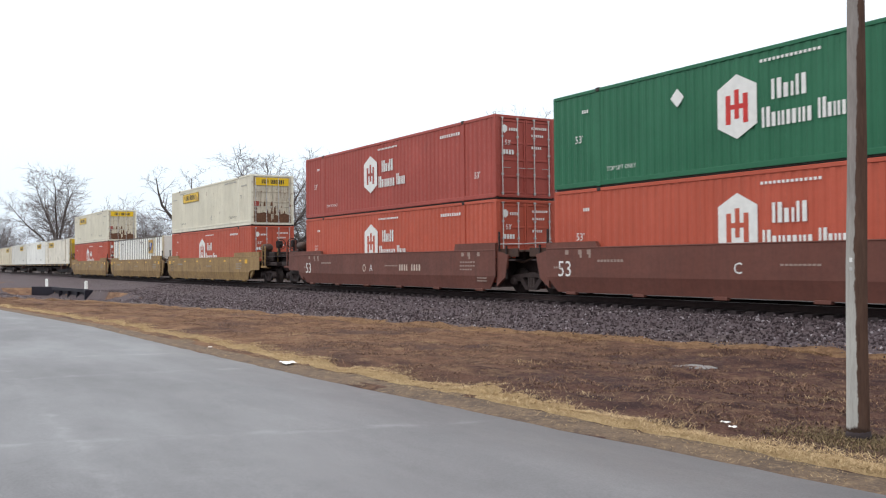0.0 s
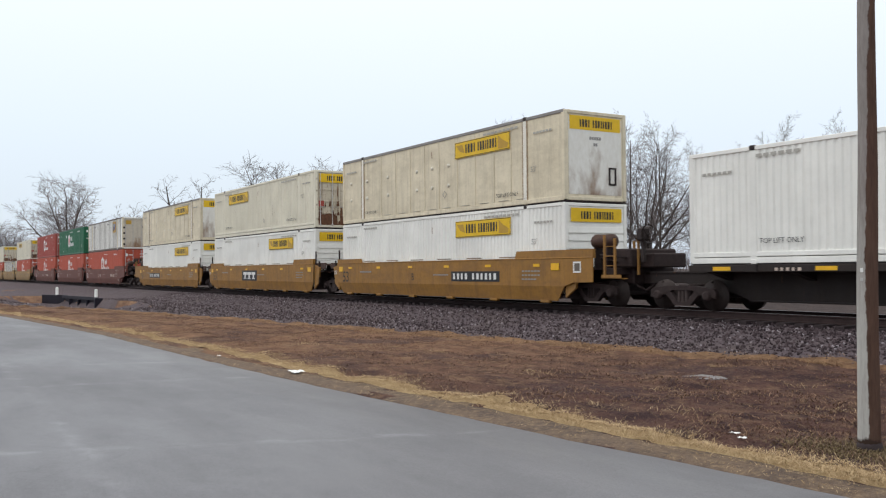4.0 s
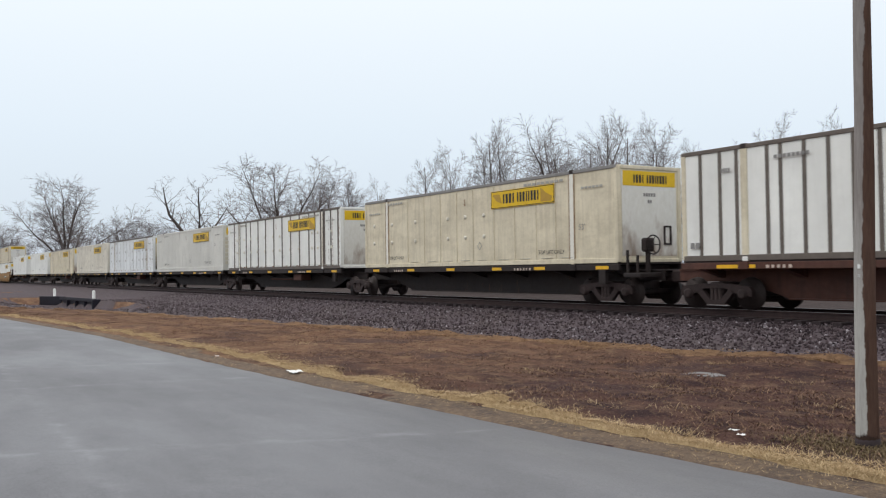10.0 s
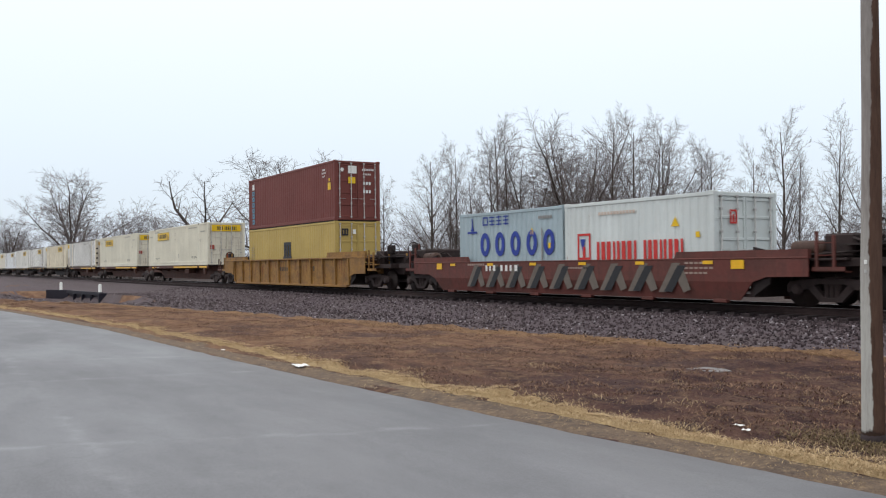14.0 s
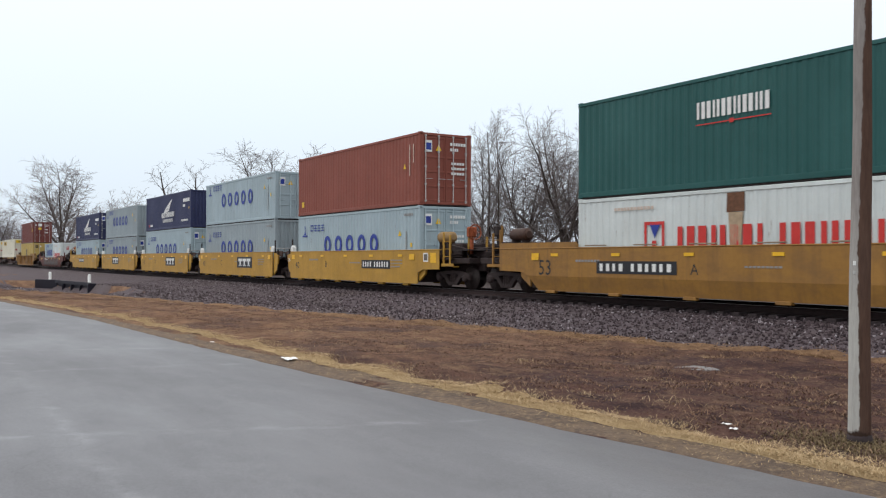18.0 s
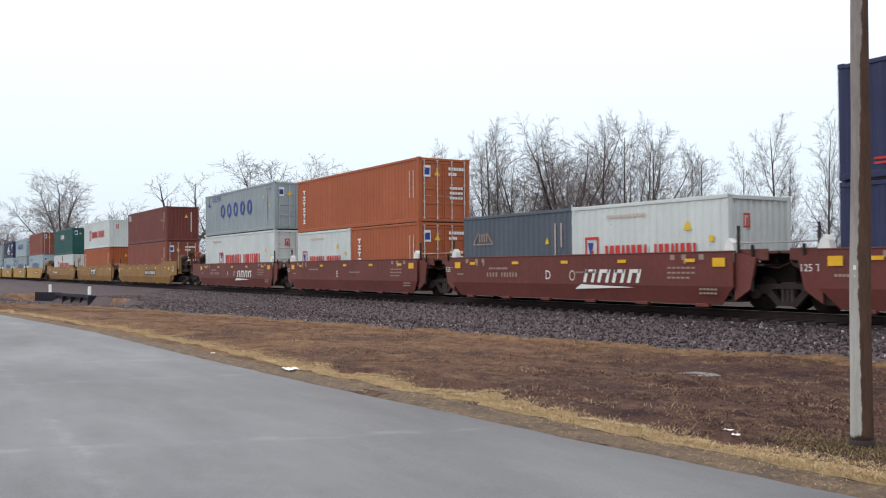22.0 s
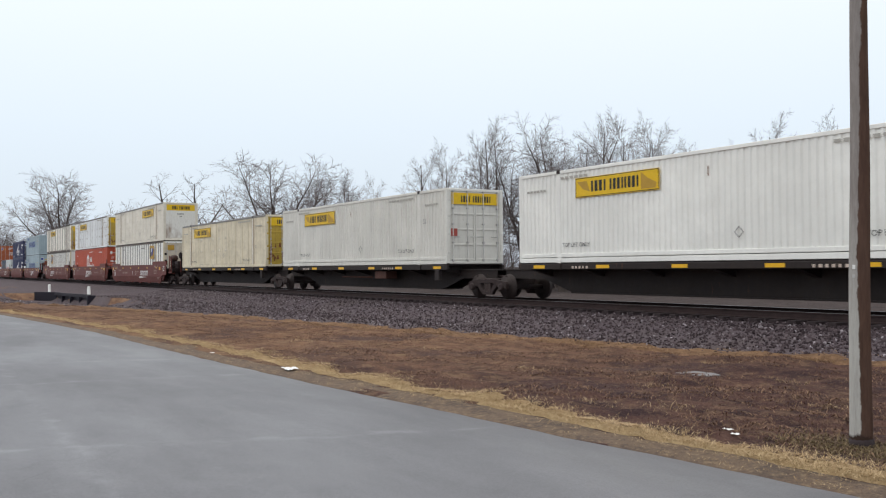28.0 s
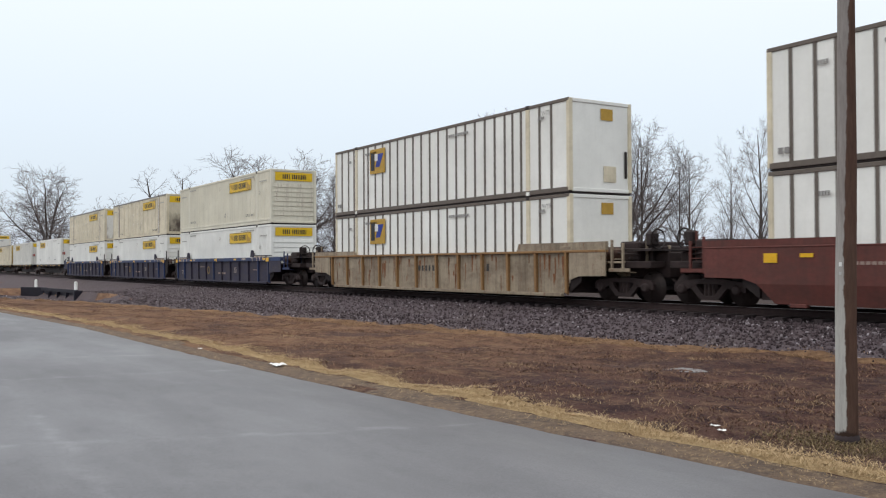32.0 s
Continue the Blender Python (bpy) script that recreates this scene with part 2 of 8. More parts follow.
    "wheel": plain("worn_wheel_steel", (0.034, 0.024, 0.022), 0.6, 0.2, 0.25),
    "tank": plain("rusty_brown_cylinder", (0.055, 0.028, 0.020), 0.6, 0.1, 0.3),
    "shinyrail": plain("polished_rail_head", (0.30, 0.29, 0.29), 0.3, 0.9, 0.1),
    "railside": plain("rusty_rail_web", (0.034, 0.020, 0.019), 0.8, 0.0, 0.3),
    "tie": plain("creosoted_tie_wood", (0.032, 0.023, 0.024), 0.9, 0, 0.35, 12, 0.4),
    "postwhite": plain("white_painted_post", (0.72, 0.72, 0.70), 0.6, 0, 0.08),
    "culvert": plain("dark_wet_steel", (0.012, 0.010, 0.018), 0.6, 0.1, 0.3),
    "paper": plain("white_litter_paper", (0.82, 0.82, 0.80), 0.7, 0, 0.05),
    "slab": plain("grey_broken_concrete", (0.22, 0.21, 0.21), 0.9, 0, 0.2, 14, 0.5),
    "bark": plain("grey_brown_bark", (0.085, 0.068, 0.060), 0.95, 0, 0.35, 4, 0.6),
    # twig tones lightened evenly, with the far trees' haze put into the colour
    "twig": island("hazed_twig_bark", [(0.0, (0.11, 0.092, 0.090)), (1.0, (0.27, 0.235, 0.23)), (0.6, (0.175, 0.15, 0.148))]),
    "stone": island("grey_ballast_stone", [(0.0, (0.026, 0.019, 0.021)), (1.0, (0.40, 0.36, 0.38)), (0.5, (0.066, 0.048, 0.052)),
                                          (0.90, (0.120, 0.092, 0.098))], 0.85),
    "straw": island("yellow_dry_grass", [(0.0, (0.26, 0.172, 0.088)), (1.0, (0.60, 0.46, 0.275)), (0.5, (0.43, 0.305, 0.168))], 0.8),
    "tawny": island("tawny_dry_grass", [(0.0, (0.16, 0.092, 0.050)), (1.0, (0.48, 0.31, 0.18)), (0.5, (0.30, 0.185, 0.102))], 0.85),
    "deadgrass": island("brown_dead_grass", [(0.0, (0.072, 0.036, 0.030)), (1.0, (0.34, 0.218, 0.140)), (0.45, (0.130, 0.070, 0.052)),
                                           (0.8, (0.225, 0.145, 0.088))], 0.9),
    "moss": island("olive_grass", [(0.0, (0.07, 0.05, 0.028)), (1.0, (0.25, 0.19, 0.11)), (0.5, (0.15, 0.11, 0.058))], 0.9),
}


def ground_material():
    """Winter verge: brown thatch, dark mottling and paler dry patches, tawnier towards the far end."""
    m, n, l, b = nodes_of("winter_verge")
    v = object_vec(n, l, shift=False)
    big = noise_node(n, l, v, 0.42, 6, 0.62)
    mid = noise_node(n, l, v, 1.7, 9, 0.74)
    tan = noise_node(n, l, v, 2.6, 9, 0.76)
    fine = noise_node(n, l, v, 24.0, 7, 0.82)
    sep = n.new("ShaderNodeSeparateXYZ")
    l.new(v, sep.inputs[0])
    far = ramp_node(n, l, sep.outputs["X"], -9.5, -19.0)
    c = mix_node(n, l, ramp_node(n, l, mid, 0.41, 0.58), (0.116, 0.062, 0.050), (0.048, 0.027, 0.028))
    warm = mix_node(n, l, ramp_node(n, l, mid, 0.40, 0.60), (0.265, 0.152, 0.093), (0.135, 0.075, 0.050))
    c = mix_node(n, l, far, c, warm)
    c = mix_node(n, l, ramp_node(n, l, big, 0.50, 0.62, 0, 0.75), c, (0.070, 0.044, 0.046))
    dry = n.new("ShaderNodeMath")
    dry.operation = "MULTIPLY"
    l.new(ramp_node(n, l, tan, 0.52, 0.63, 0, 0.85), dry.inputs[0])
    l.new(ramp_node(n, l, sep.outputs["X"], -8.0, -17.0, 0.5, 1.0), dry.inputs[1])
    c = mix_node(n, l, dry.outputs[0], c, (0.255, 0.165, 0.100))
    c = mix_node(n, l, ramp_node(n, l, fine, 0.53, 0.66, 0, 0.5), c, (0.25, 0.175, 0.12))
    c = mix_node(n, l, ramp_node(n, l, fine, 0.47, 0.36, 0, 0.65), c, (0.033, 0.020, 0.022))
    # beyond the track: a darker grey-brown
    beyond = mix_node(n, l, ramp_node(n, l, mid, 0.4, 0.6), (0.085, 0.066, 0.062), (0.048, 0.038, 0.037))
    c = mix_node(n, l, ramp_node(n, l, sep.outputs["Y"], 21.5, 23.0), c, beyond)
    l.new(c, b.inputs["Base Color"])
    b.inputs["Roughness"].default_value = 0.95
    b.inputs["Specular IOR Level"].default_value = 0.1
    bump_node(n, l, fine, 0.8, 0.05, b.inputs["Normal"])
    return m


def gravel_material():
    m, n, l, b = nodes_of("crushed_stone_bed")
    v = object_vec(n, l, shift=False)
    cell = n.new("ShaderNodeTexVoronoi")
    cell.inputs["Scale"].default_value = 16.0
    l.new(v, cell.inputs["Vector"])
    fine = noise_node(n, l, v, 40.0, 4, 0.7)
    big = noise_node(n, l, v, 0.5, 4)
    g = mix_node(n, l, ramp_node(n, l, fine, 0.3, 0.75), (0.072, 0.054, 0.060), (0.180, 0.142, 0.156))
    hs = n.new("ShaderNodeSeparateColor")
    l.new(cell.outputs["Color"], hs.inputs[0])
    g = mix_node(n, l, ramp_node(n, l, hs.outputs[0], 0.0, 1.0, 0.0, 0.6), g, (0.074, 0.063, 0.070))
    g = mix_node(n, l, ramp_node(n, l, big, 0.45, 0.7, 0, 0.5), g, (0.100, 0.078, 0.070))
    l.new(g, b.inputs["Base Color"])
    b.inputs["Roughness"].default_value = 0.9
    b.inputs["Specular IOR Level"].default_value = 0.2
    bump_node(n, l, cell.outputs["Distance"], 1.0, 0.05, b.inputs["Normal"])
    return m


def shoulder_material():
    m, n, l, b = nodes_of("sandy_gravel_shoulder")
    v = object_vec(n, l, shift=False)
    mid = noise_node(n, l, v, 3.0, 6, 0.7)
    fine = noise_node(n, l, v, 45.0, 6, 0.8)
    litter = noise_node(n, l, v, 11.0, 8, 0.75)
    c = mix_node(n, l, ramp_node(n, l, mid, 0.40, 0.60), (0.165, 0.110, 0.072), (0.098, 0.066, 0.048))
    c = mix_node(n, l, ramp_node(n, l, litter, 0.52, 0.62, 0, 0.8), c, (0.285, 0.200, 0.118))
    c = mix_node(n, l, ramp_node(n, l, litter, 0.46, 0.36, 0, 0.7), c, (0.062, 0.043, 0.036))
    c = mix_node(n, l, ramp_node(n, l, fine, 0.54, 0.70, 0, 0.6), c, (0.27, 0.205, 0.15))
    c = mix_node(n, l, ramp_node(n, l, fine, 0.46, 0.34, 0, 0.6), c, (0.05, 0.036, 0.030))
    l.new(c, b.inputs["Base Color"])
    b.inputs["Roughness"].default_value = 0.95
    bump_node(n, l, fine, 0.8, 0.03, b.inputs["Normal"])
    return m


def straw_material():
    m, n, l, b = nodes_of("flattened_straw")
    v = object_vec(n, l, (0.5, 1.0, 1.0), shift=False)
    mid = noise_node(n, l, v, 5.0, 7, 0.75)
    fine = noise_node(n, l, v, 60.0, 5, 0.8)
    c = mix_node(n, l, ramp_node(n, l, mid, 0.38, 0.62), (0.50, 0.365, 0.200), (0.33, 0.225, 0.120))
    c = mix_node(n, l, ramp_node(n, l, fine, 0.5, 0.35, 0, 0.6), c, (0.17, 0.112, 0.062))
    l.new(c, b.inputs["Base Color"])
    b.inputs["Roughness"].default_value = 0.95
    b.inputs["Specular IOR Level"].default_value = 0.1
    bump_node(n, l, fine, 0.9, 0.03, b.inputs["Normal"])
    return m


PALE_JOINTS = [((-8.69, 1.78), (-8.15, 3.55), 0.16, 0.38), ((-11.43, 1.58), (-8.03, 1.5), 0.13, 0.30), ((-14.0, 2.3), (-13.9, 3.3), 0.18, 0.32), ((-17.3, 2.0), (-17.1, 3.0), 0.2, 0.3)]


def thatch_material():
    m, n, l, b = nodes_of("tawny_thatch")
    v = object_vec(n, l, shift=False)
    mid = noise_node(n, l, v, 3.0, 8, 0.75)
    fine = noise_node(n, l, v, 34.0, 6, 0.82)
    c = mix_node(n, l, ramp_node(n, l, mid, 0.40, 0.60), (0.30, 0.180, 0.102), (0.165, 0.096, 0.058))
    c = mix_node(n, l, ramp_node(n, l, fine, 0.48, 0.36, 0, 0.6), c, (0.055, 0.034, 0.026))
    c = mix_node(n, l, ramp_node(n, l, fine, 0.55, 0.68, 0, 0.5), c, (0.38, 0.27, 0.165))
    l.new(c, b.inputs["Base Color"])
    b.inputs["Roughness"].default_value = 0.95
    b.inputs["Specular IOR Level"].default_value = 0.1
    bump_node(n, l, fine, 0.9, 0.05, b.inputs["Normal"])
    return m


def asphalt_material():
    """Old grey asphalt with pale worn spots, damp patches, fine aggregate and hairline cracks."""
    m, n, l, b = nodes_of("weathered_asphalt")
    v = object_vec(n, l, shift=False)
    vs = object_vec(n, l, (0.35, 1.0, 1.0), shift=False)
    big = noise_node(n, l, vs, 0.6, 6, 0.62)
    mid = noise_node(n, l, v, 1.4, 8, 0.72)
    fine = noise_node(n, l, v, 55.0, 5, 0.8)
    c = mix_node(n, l, ramp_node(n, l, big, 0.35, 0.65), (0.150, 0.147, 0.158), (0.120, 0.118, 0.128))
    c = mix_node(n, l, ramp_node(n, l, mid, 0.56, 0.72, 0, 0.35), c, (0.205, 0.204, 0.216))
    c = mix_node(n, l, ramp_node(n, l, mid, 0.44, 0.30, 0, 0.55), c, (0.100, 0.098, 0.106))
    c = mix_node(n, l, ramp_node(n, l, fine, 0.50, 0.36, 0, 0.55), c, (0.070, 0.069, 0.074))
    c = mix_node(n, l, ramp_node(n, l, fine, 0.55, 0.70, 0, 0.5), c, (0.24, 0.24, 0.25))
    # long pale lines where old joints have silted up
    sep = n.new("ShaderNodeSeparateXYZ")
    l.new(v, sep.inputs[0])
    sway = noise_node(n, l, v, 1.3, 3, 0.6)
    for (px, py), (qx, qy), wide, much in PALE_JOINTS:
        dx, dy = qx - px, qy - py
        k = math.hypot(dx, dy)
        dist = n.new("ShaderNodeVectorMath")
        dist.operation = "DOT_PRODUCT"
        dist.inputs[1].default_value = (-dy / k, dx / k, 0)
        l.new(v, dist.inputs[0])
        off = n.new("ShaderNodeMath")
        off.operation = "MULTIPLY_ADD"
        off.inputs[1].default_value = 0.5
        l.new(sway, off.inputs[0])
        l.new(dist.outputs["Value"], off.inputs[2])
        gap = n.new("ShaderNodeMath")
        gap.operation = "ABSOLUTE"
        less = n.new("ShaderNodeMath")
        less.operation = "SUBTRACT"
        less.inputs[1].default_value = (-dy * px + dx * py) / k + 0.25
        l.new(off.outputs[0], less.inputs[0])
        l.new(less.outputs[0], gap.inputs[0])
        on_line = ramp_node(n, l, gap.outputs[0], 0.0, wide, much, 0.0)
        broken = n.new("ShaderNodeMath")
        broken.operation = "MULTIPLY"
        l.new(on_line, broken.inputs[0])
        l.new(ramp_node(n, l, mid, 0.44, 0.60), broken.inputs[1])
        c = mix_node(n, l, broken.outputs[0], c, (0.32, 0.32, 0.34))
    crack = n.new("ShaderNodeTexVoronoi")
    crack.feature = "DISTANCE_TO_EDGE"
    crack.inputs["Scale"].default_value = 0.16
    warp = n.new("ShaderNodeVectorMath")
    wob = n.new("ShaderNodeTexNoise")
    wob.inputs["Scale"].default_value = 0.9
    l.new(v, wob.inputs["Vector"])
    l.new(v, warp.inputs[0])
    l.new(wob.outputs["Color"], warp.inputs[1])
    l.new(warp.outputs[0], crack.inputs["Vector"])
    c = mix_node(n, l, ramp_node(n, l, crack.outputs["Distance"], 0.0006, 0.002, 0.22, 0.0), c, (0.05, 0.05, 0.052))
    l.new(c, b.inputs["Base Color"])
    l.new(ramp_node(n, l, big, 0.3, 0.7, 0.42, 0.62), b.inputs["Roughness"])
    b.inputs["Specular IOR Level"].default_value = 0.5
    bump_node(n, l, fine, 0.35, 0.006, b.inputs["Normal"])
    return m


def pole_material():
    """A utility pole, pale grey on one face, dark brown on the other, with a ragged edge between."""
    m, n, l, b = nodes_of("weathered_pole_wood")
    v = object_vec(n, l, (1, 1, 0.14), shift=False)
    co = n.new("ShaderNodeTexCoord")
    sp = n.new("ShaderNodeSeparateXYZ")
    l.new(co.outputs["Object"], sp.inputs[0])
    grain = noise_node(n, l, v, 34.0, 6, 0.7)
    blotch = noise_node(n, l, object_vec(n, l, (1, 1, 0.3), shift=False), 5.0, 4, 0.6)
    rag = noise_node(n, l, object_vec(n, l, (1, 1, 0.5), shift=False), 7.0, 6, 0.72)

    def math_node(op, *vals):
        k = n.new("ShaderNodeMath")
        k.operation = op
        for i, val in enumerate(vals):
            if isinstance(val, (int, float)):
                k.inputs[i].default_value = val
            else:
                l.new(val, k.inputs[i])
        return k.outputs[0]
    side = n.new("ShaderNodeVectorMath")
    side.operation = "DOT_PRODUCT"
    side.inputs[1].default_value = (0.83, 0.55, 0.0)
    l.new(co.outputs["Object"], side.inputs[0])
    # the pale face is narrowest at the height of a man's chest
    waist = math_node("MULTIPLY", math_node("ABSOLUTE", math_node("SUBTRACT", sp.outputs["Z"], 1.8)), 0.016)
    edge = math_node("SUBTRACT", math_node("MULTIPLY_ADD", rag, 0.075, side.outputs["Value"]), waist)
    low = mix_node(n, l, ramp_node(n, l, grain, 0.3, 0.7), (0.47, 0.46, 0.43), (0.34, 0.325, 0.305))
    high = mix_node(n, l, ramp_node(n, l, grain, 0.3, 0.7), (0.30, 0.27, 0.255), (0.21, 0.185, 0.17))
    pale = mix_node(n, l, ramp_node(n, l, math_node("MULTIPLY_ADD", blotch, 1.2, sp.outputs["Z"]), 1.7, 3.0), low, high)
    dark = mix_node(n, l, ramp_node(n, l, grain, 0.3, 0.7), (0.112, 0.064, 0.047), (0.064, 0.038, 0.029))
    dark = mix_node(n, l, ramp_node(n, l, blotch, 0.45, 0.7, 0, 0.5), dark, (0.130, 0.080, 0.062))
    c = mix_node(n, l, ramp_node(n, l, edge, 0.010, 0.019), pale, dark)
    foot = math_node("MULTIPLY_ADD", rag, -0.22, sp.outputs["Z"])
    c = mix_node(n, l, ramp_node(n, l, foot, -0.005, 0.03, 1, 0), c, (0.045, 0.028, 0.022))
    l.new(c, b.inputs["Base Color"])
    b.inputs["Roughness"].default_value = 0.9
    b.inputs["Specular IOR Level"].default_value = 0.12
    bump_node(n, l, grain, 0.6, 0.012, b.inputs["Normal"])
    return m


def end_wall_material(name, light, dark, soot, lo, hi):
    """An end wall with a stain that has crept up from its lower corners."""
    m, n, l, b = nodes_of(name)
    v = object_vec(n, l, (1, 1, 0.45))
    sep = n.new("ShaderNodeSeparateXYZ")
    l.new(object_vec(n, l, shift=False), sep.inputs[0])
    stain = noise_node(n, l, v, 1.5, 5, 0.6)
    fine = noise_node(n, l, v, 9.0, 5, 0.7)
    low = ramp_node(n, l, sep.outputs["Z"], 0.2, 2.1, 0.26, -0.10)
    add = n.new("ShaderNodeMath")
    l.new(stain, add.inputs[0])
    l.new(low, add.inputs[1])
    c = mix_node(n, l, ramp_node(n, l, fine, 0.3, 0.7), light, dark)
    c = mix_node(n, l, ramp_node(n, l, add.outputs[0], lo, hi, 0, 0.95), c, soot)
    l.new(c, b.inputs["Base Color"])
    b.inputs["Roughness"].default_value = 0.6
    return m


M["beigedoor"] = end_wall_material("grimy_beige_door_paint", (0.62, 0.56, 0.46), (0.52, 0.46, 0.37), (0.26, 0.15, 0.085), 0.58, 0.85)
M["endpanel"] = end_wall_material("stained_white_end_paint", (0.78, 0.77, 0.73), (0.68, 0.66, 0.60), (0.24, 0.145, 0.085), 0.60, 0.86)
M["sootend"] = end_wall_material("soot_stained_ivory_paint", (0.64, 0.58, 0.45), (0.52, 0.46, 0.34), (0.055, 0.034, 0.024), 0.52, 0.80)
M["ground"], M["gravel"], M["shoulder"] = ground_material(), gravel_material(), shoulder_material()
M["strawmat"], M["thatch"] = straw_material(), thatch_material()
M["asphalt"], M["pole"] = asphalt_material(), pole_material()


# ---------------------------------------------------------------- mesh tools
class Shape:
    """Gathers vertices and faces of one part."""

    def __init__(self):
        self.v, self.f, self.s = [], [], []

    def add(self, verts, faces, smooth=False):
        o = len(self.v)
        self.v += [tuple(p) for p in verts]
        self.f += [tuple(i + o for i in f) for f in faces]
        self.s += [smooth] * len(faces)
        return self

    def box(self, x0, x1, y0, y1, z0, z1, c=0.0):
        """A box with its edges cut by c."""
        lo, hi = (x0, y0, z0), (x1, y1, z1)
        if c <= 0:
            p = [((lo, hi)[i & 1][0], (lo, hi)[i >> 1 & 1][1], (lo, hi)[i >> 2 & 1][2]) for i in range(8)]
            return self.add(p, [(0, 2, 3, 1), (4, 5, 7, 6), (0, 1, 5, 4), (2, 6, 7, 3), (0, 4, 6, 2), (1, 3, 7, 5)])
        p, idx = [], {}
        for k in range(8):
            sg = [k >> a & 1 for a in range(3)]
            for a in range(3):
                q = [(hi[b] if sg[b] else lo[b]) for b in range(3)]
                for b in range(3):
                    if b != a:
                        q[b] += -c if sg[b] else c
                idx[k, a] = len(p)
                p.append(q)
        f = []
        for a in range(3):
            b, d = [x for x in range(3) if x != a]
            for s in (0, 1):
                f.append([idx[(s << a) | (i << b) | (j << d), a] for i, j in ((0, 0), (1, 0), (1, 1), (0, 1))])
        for a in range(3):
            b, d = [x for x in range(3) if x != a]
            for i in (0, 1):
                for j in (0, 1):
                    k0, k1 = (i << b) | (j << d), (1 << a) | (i << b) | (j << d)
                    f.append([idx[k0, b], idx[k1, b], idx[k1, d], idx[k0, d]])
        for k in range(8):
            f.append([idx[k, 0], idx[k, 1], idx[k, 2]])
        return self.add(p, f)

    def prism(self, pts, axis, a0, a1):
        """A polygon pushed along an axis: its points are (y, z), (x, z) or (x, y)."""
        def at(p, a):
            return {"x": (a, p[0], p[1]), "y": (p[0], a, p[1]), "z": (p[0], p[1], a)}[axis]
        n = len(pts)
        v = [at(p, a0) for p in pts] + [at(p, a1) for p in pts]
        f = [tuple(range(n)), tuple(range(2 * n - 1, n - 1, -1))]
        f += [(i, (i + 1) % n, n + (i + 1) % n, n + i) for i in range(n)]
        return self.add(v, f)

    def tube(self, pts, radii, n=8, caps=True, smooth=True):
        """A round bar through points."""
        rings = []
        for i, p in enumerate(pts):
            p = Vector(p)
            d = (Vector(pts[min(i + 1, len(pts) - 1)]) - Vector(pts[max(i - 1, 0)])).normalized()
            u = d.cross((0, 0, 1) if abs(d.z) < 0.9 else (1, 0, 0)).normalized()
            w = d.cross(u)
            rings.append([p + (u * math.cos(2 * math.pi * k / n) + w * math.sin(2 * math.pi * k / n)) * radii[i] for k in range(n)])
        v = [q for r in rings for q in r]
        f = [(i * n + k, i * n + (k + 1) % n, (i + 1) * n + (k + 1) % n, (i + 1) * n + k) for i in range(len(pts) - 1) for k in range(n)]
        self.add(v, f, smooth)
        if caps:
            o = len(self.v) - len(v)
            self.f += [tuple(o + k for k in range(n)), tuple(o + len(v) - n + k for k in range(n))]
            self.s += [False, False]
        return self

    def spike(self, p, q, r):
        """A thin twig that runs out to a point."""
        d = (q - p).normalized()
        u = d.cross((0, 0, 1) if abs(d.z) < 0.9 else (1, 0, 0)) * r
        w = d.cross(u)
        return self.add([p + u, p - u * 0.5 + w * 0.87, p - u * 0.5 - w * 0.87, q], [(0, 1, 3), (1, 2, 3), (2, 0, 3)])

    def bar(self, p, q, r, n=8):
        return self.tube([p, q], [r, r], n)

    def mesh(self, name, mat):
        me = bpy.data.meshes.new(name)
        me.from_pydata(self.v, [], self.f)
        me.polygons.foreach_set("use_smooth", self.s)
        for m in mat if isinstance(mat, (list, tuple)) else [mat]:
            me.materials.append(M[m] if isinstance(m, str) else m)
        me.update()
        return me


MESHES = {}
SIZE = []


def part(name, key, make, mat, parent, label="", at=(0, 0, 0)):
    """One mesh under a thing or a part; alike pieces share their mesh by the key."""
    if key is None or (key, mat) not in MESHES:
        sh = make()
        me = sh if isinstance(sh, bpy.types.Mesh) else sh.mesh(name, mat)
        if key is not None:
            MESHES[key, mat] = me
    else:
        me = MESHES[key, mat]
    ob = new(name, me)
    ob.parent = parent
    ob.location = at
    if label:
        ob["label"] = label
    return ob


def thing(name, label, category, group="", at=(0, 0, 0)):
    ob = new(name)
    ob.empty_display_size = 0.3
    ob.location = at
    return tagged(ob, label, category, group)


def text_mesh(words, size, mat):
    key = ("text", words, size, mat)
    if key not in MESHES:
        cu = bpy.data.curves.new("lettering", "FONT")
        cu.body, cu.size, cu.align_x, cu.resolution_u = words, size, "CENTER", 2
        tmp = bpy.data.objects.new("lettering", cu)
        me = bpy.data.meshes.new_from_object(tmp)
        bpy.data.objects.remove(tmp)
        bpy.data.curves.remove(cu)
        me.transform(Matrix.Rotation(radians(90), 4, "X"))
        me.materials.clear()
        me.materials.append(M[mat])
        MESHES[key] = me
    return MESHES[key]


def words_on_side(parent, words, x, z, y, size, mat):
    ob = new("lettering", text_mesh(words, size, mat))
    ob.parent = parent
    ob.location = (x, y, z)
    return ob


def words_on_side_end(parent, words, y, z, x, size, mat):
    """Lettering on the end that trails."""
    ob = words_on_side(parent, words, x, z, y, size, mat)
    ob.rotation_euler[2] = radians(90)
    return ob


def flat(name, parent, polys, mat, plane, key=None, label=""):
    """Thin painted or stuck-on shapes on the side facing the road (plane = ('y', value)) or on an end ('x', value)."""
    axis, val = plane
    if key is not None:
        key = (key, *SIZE)

    def make():
        sh = Shape()
        for p in polys:
            sh.prism(p, axis, val, val + (0.004 if axis == "x" else -0.004))
        return sh
    return part(name, key, make, mat, parent, label)


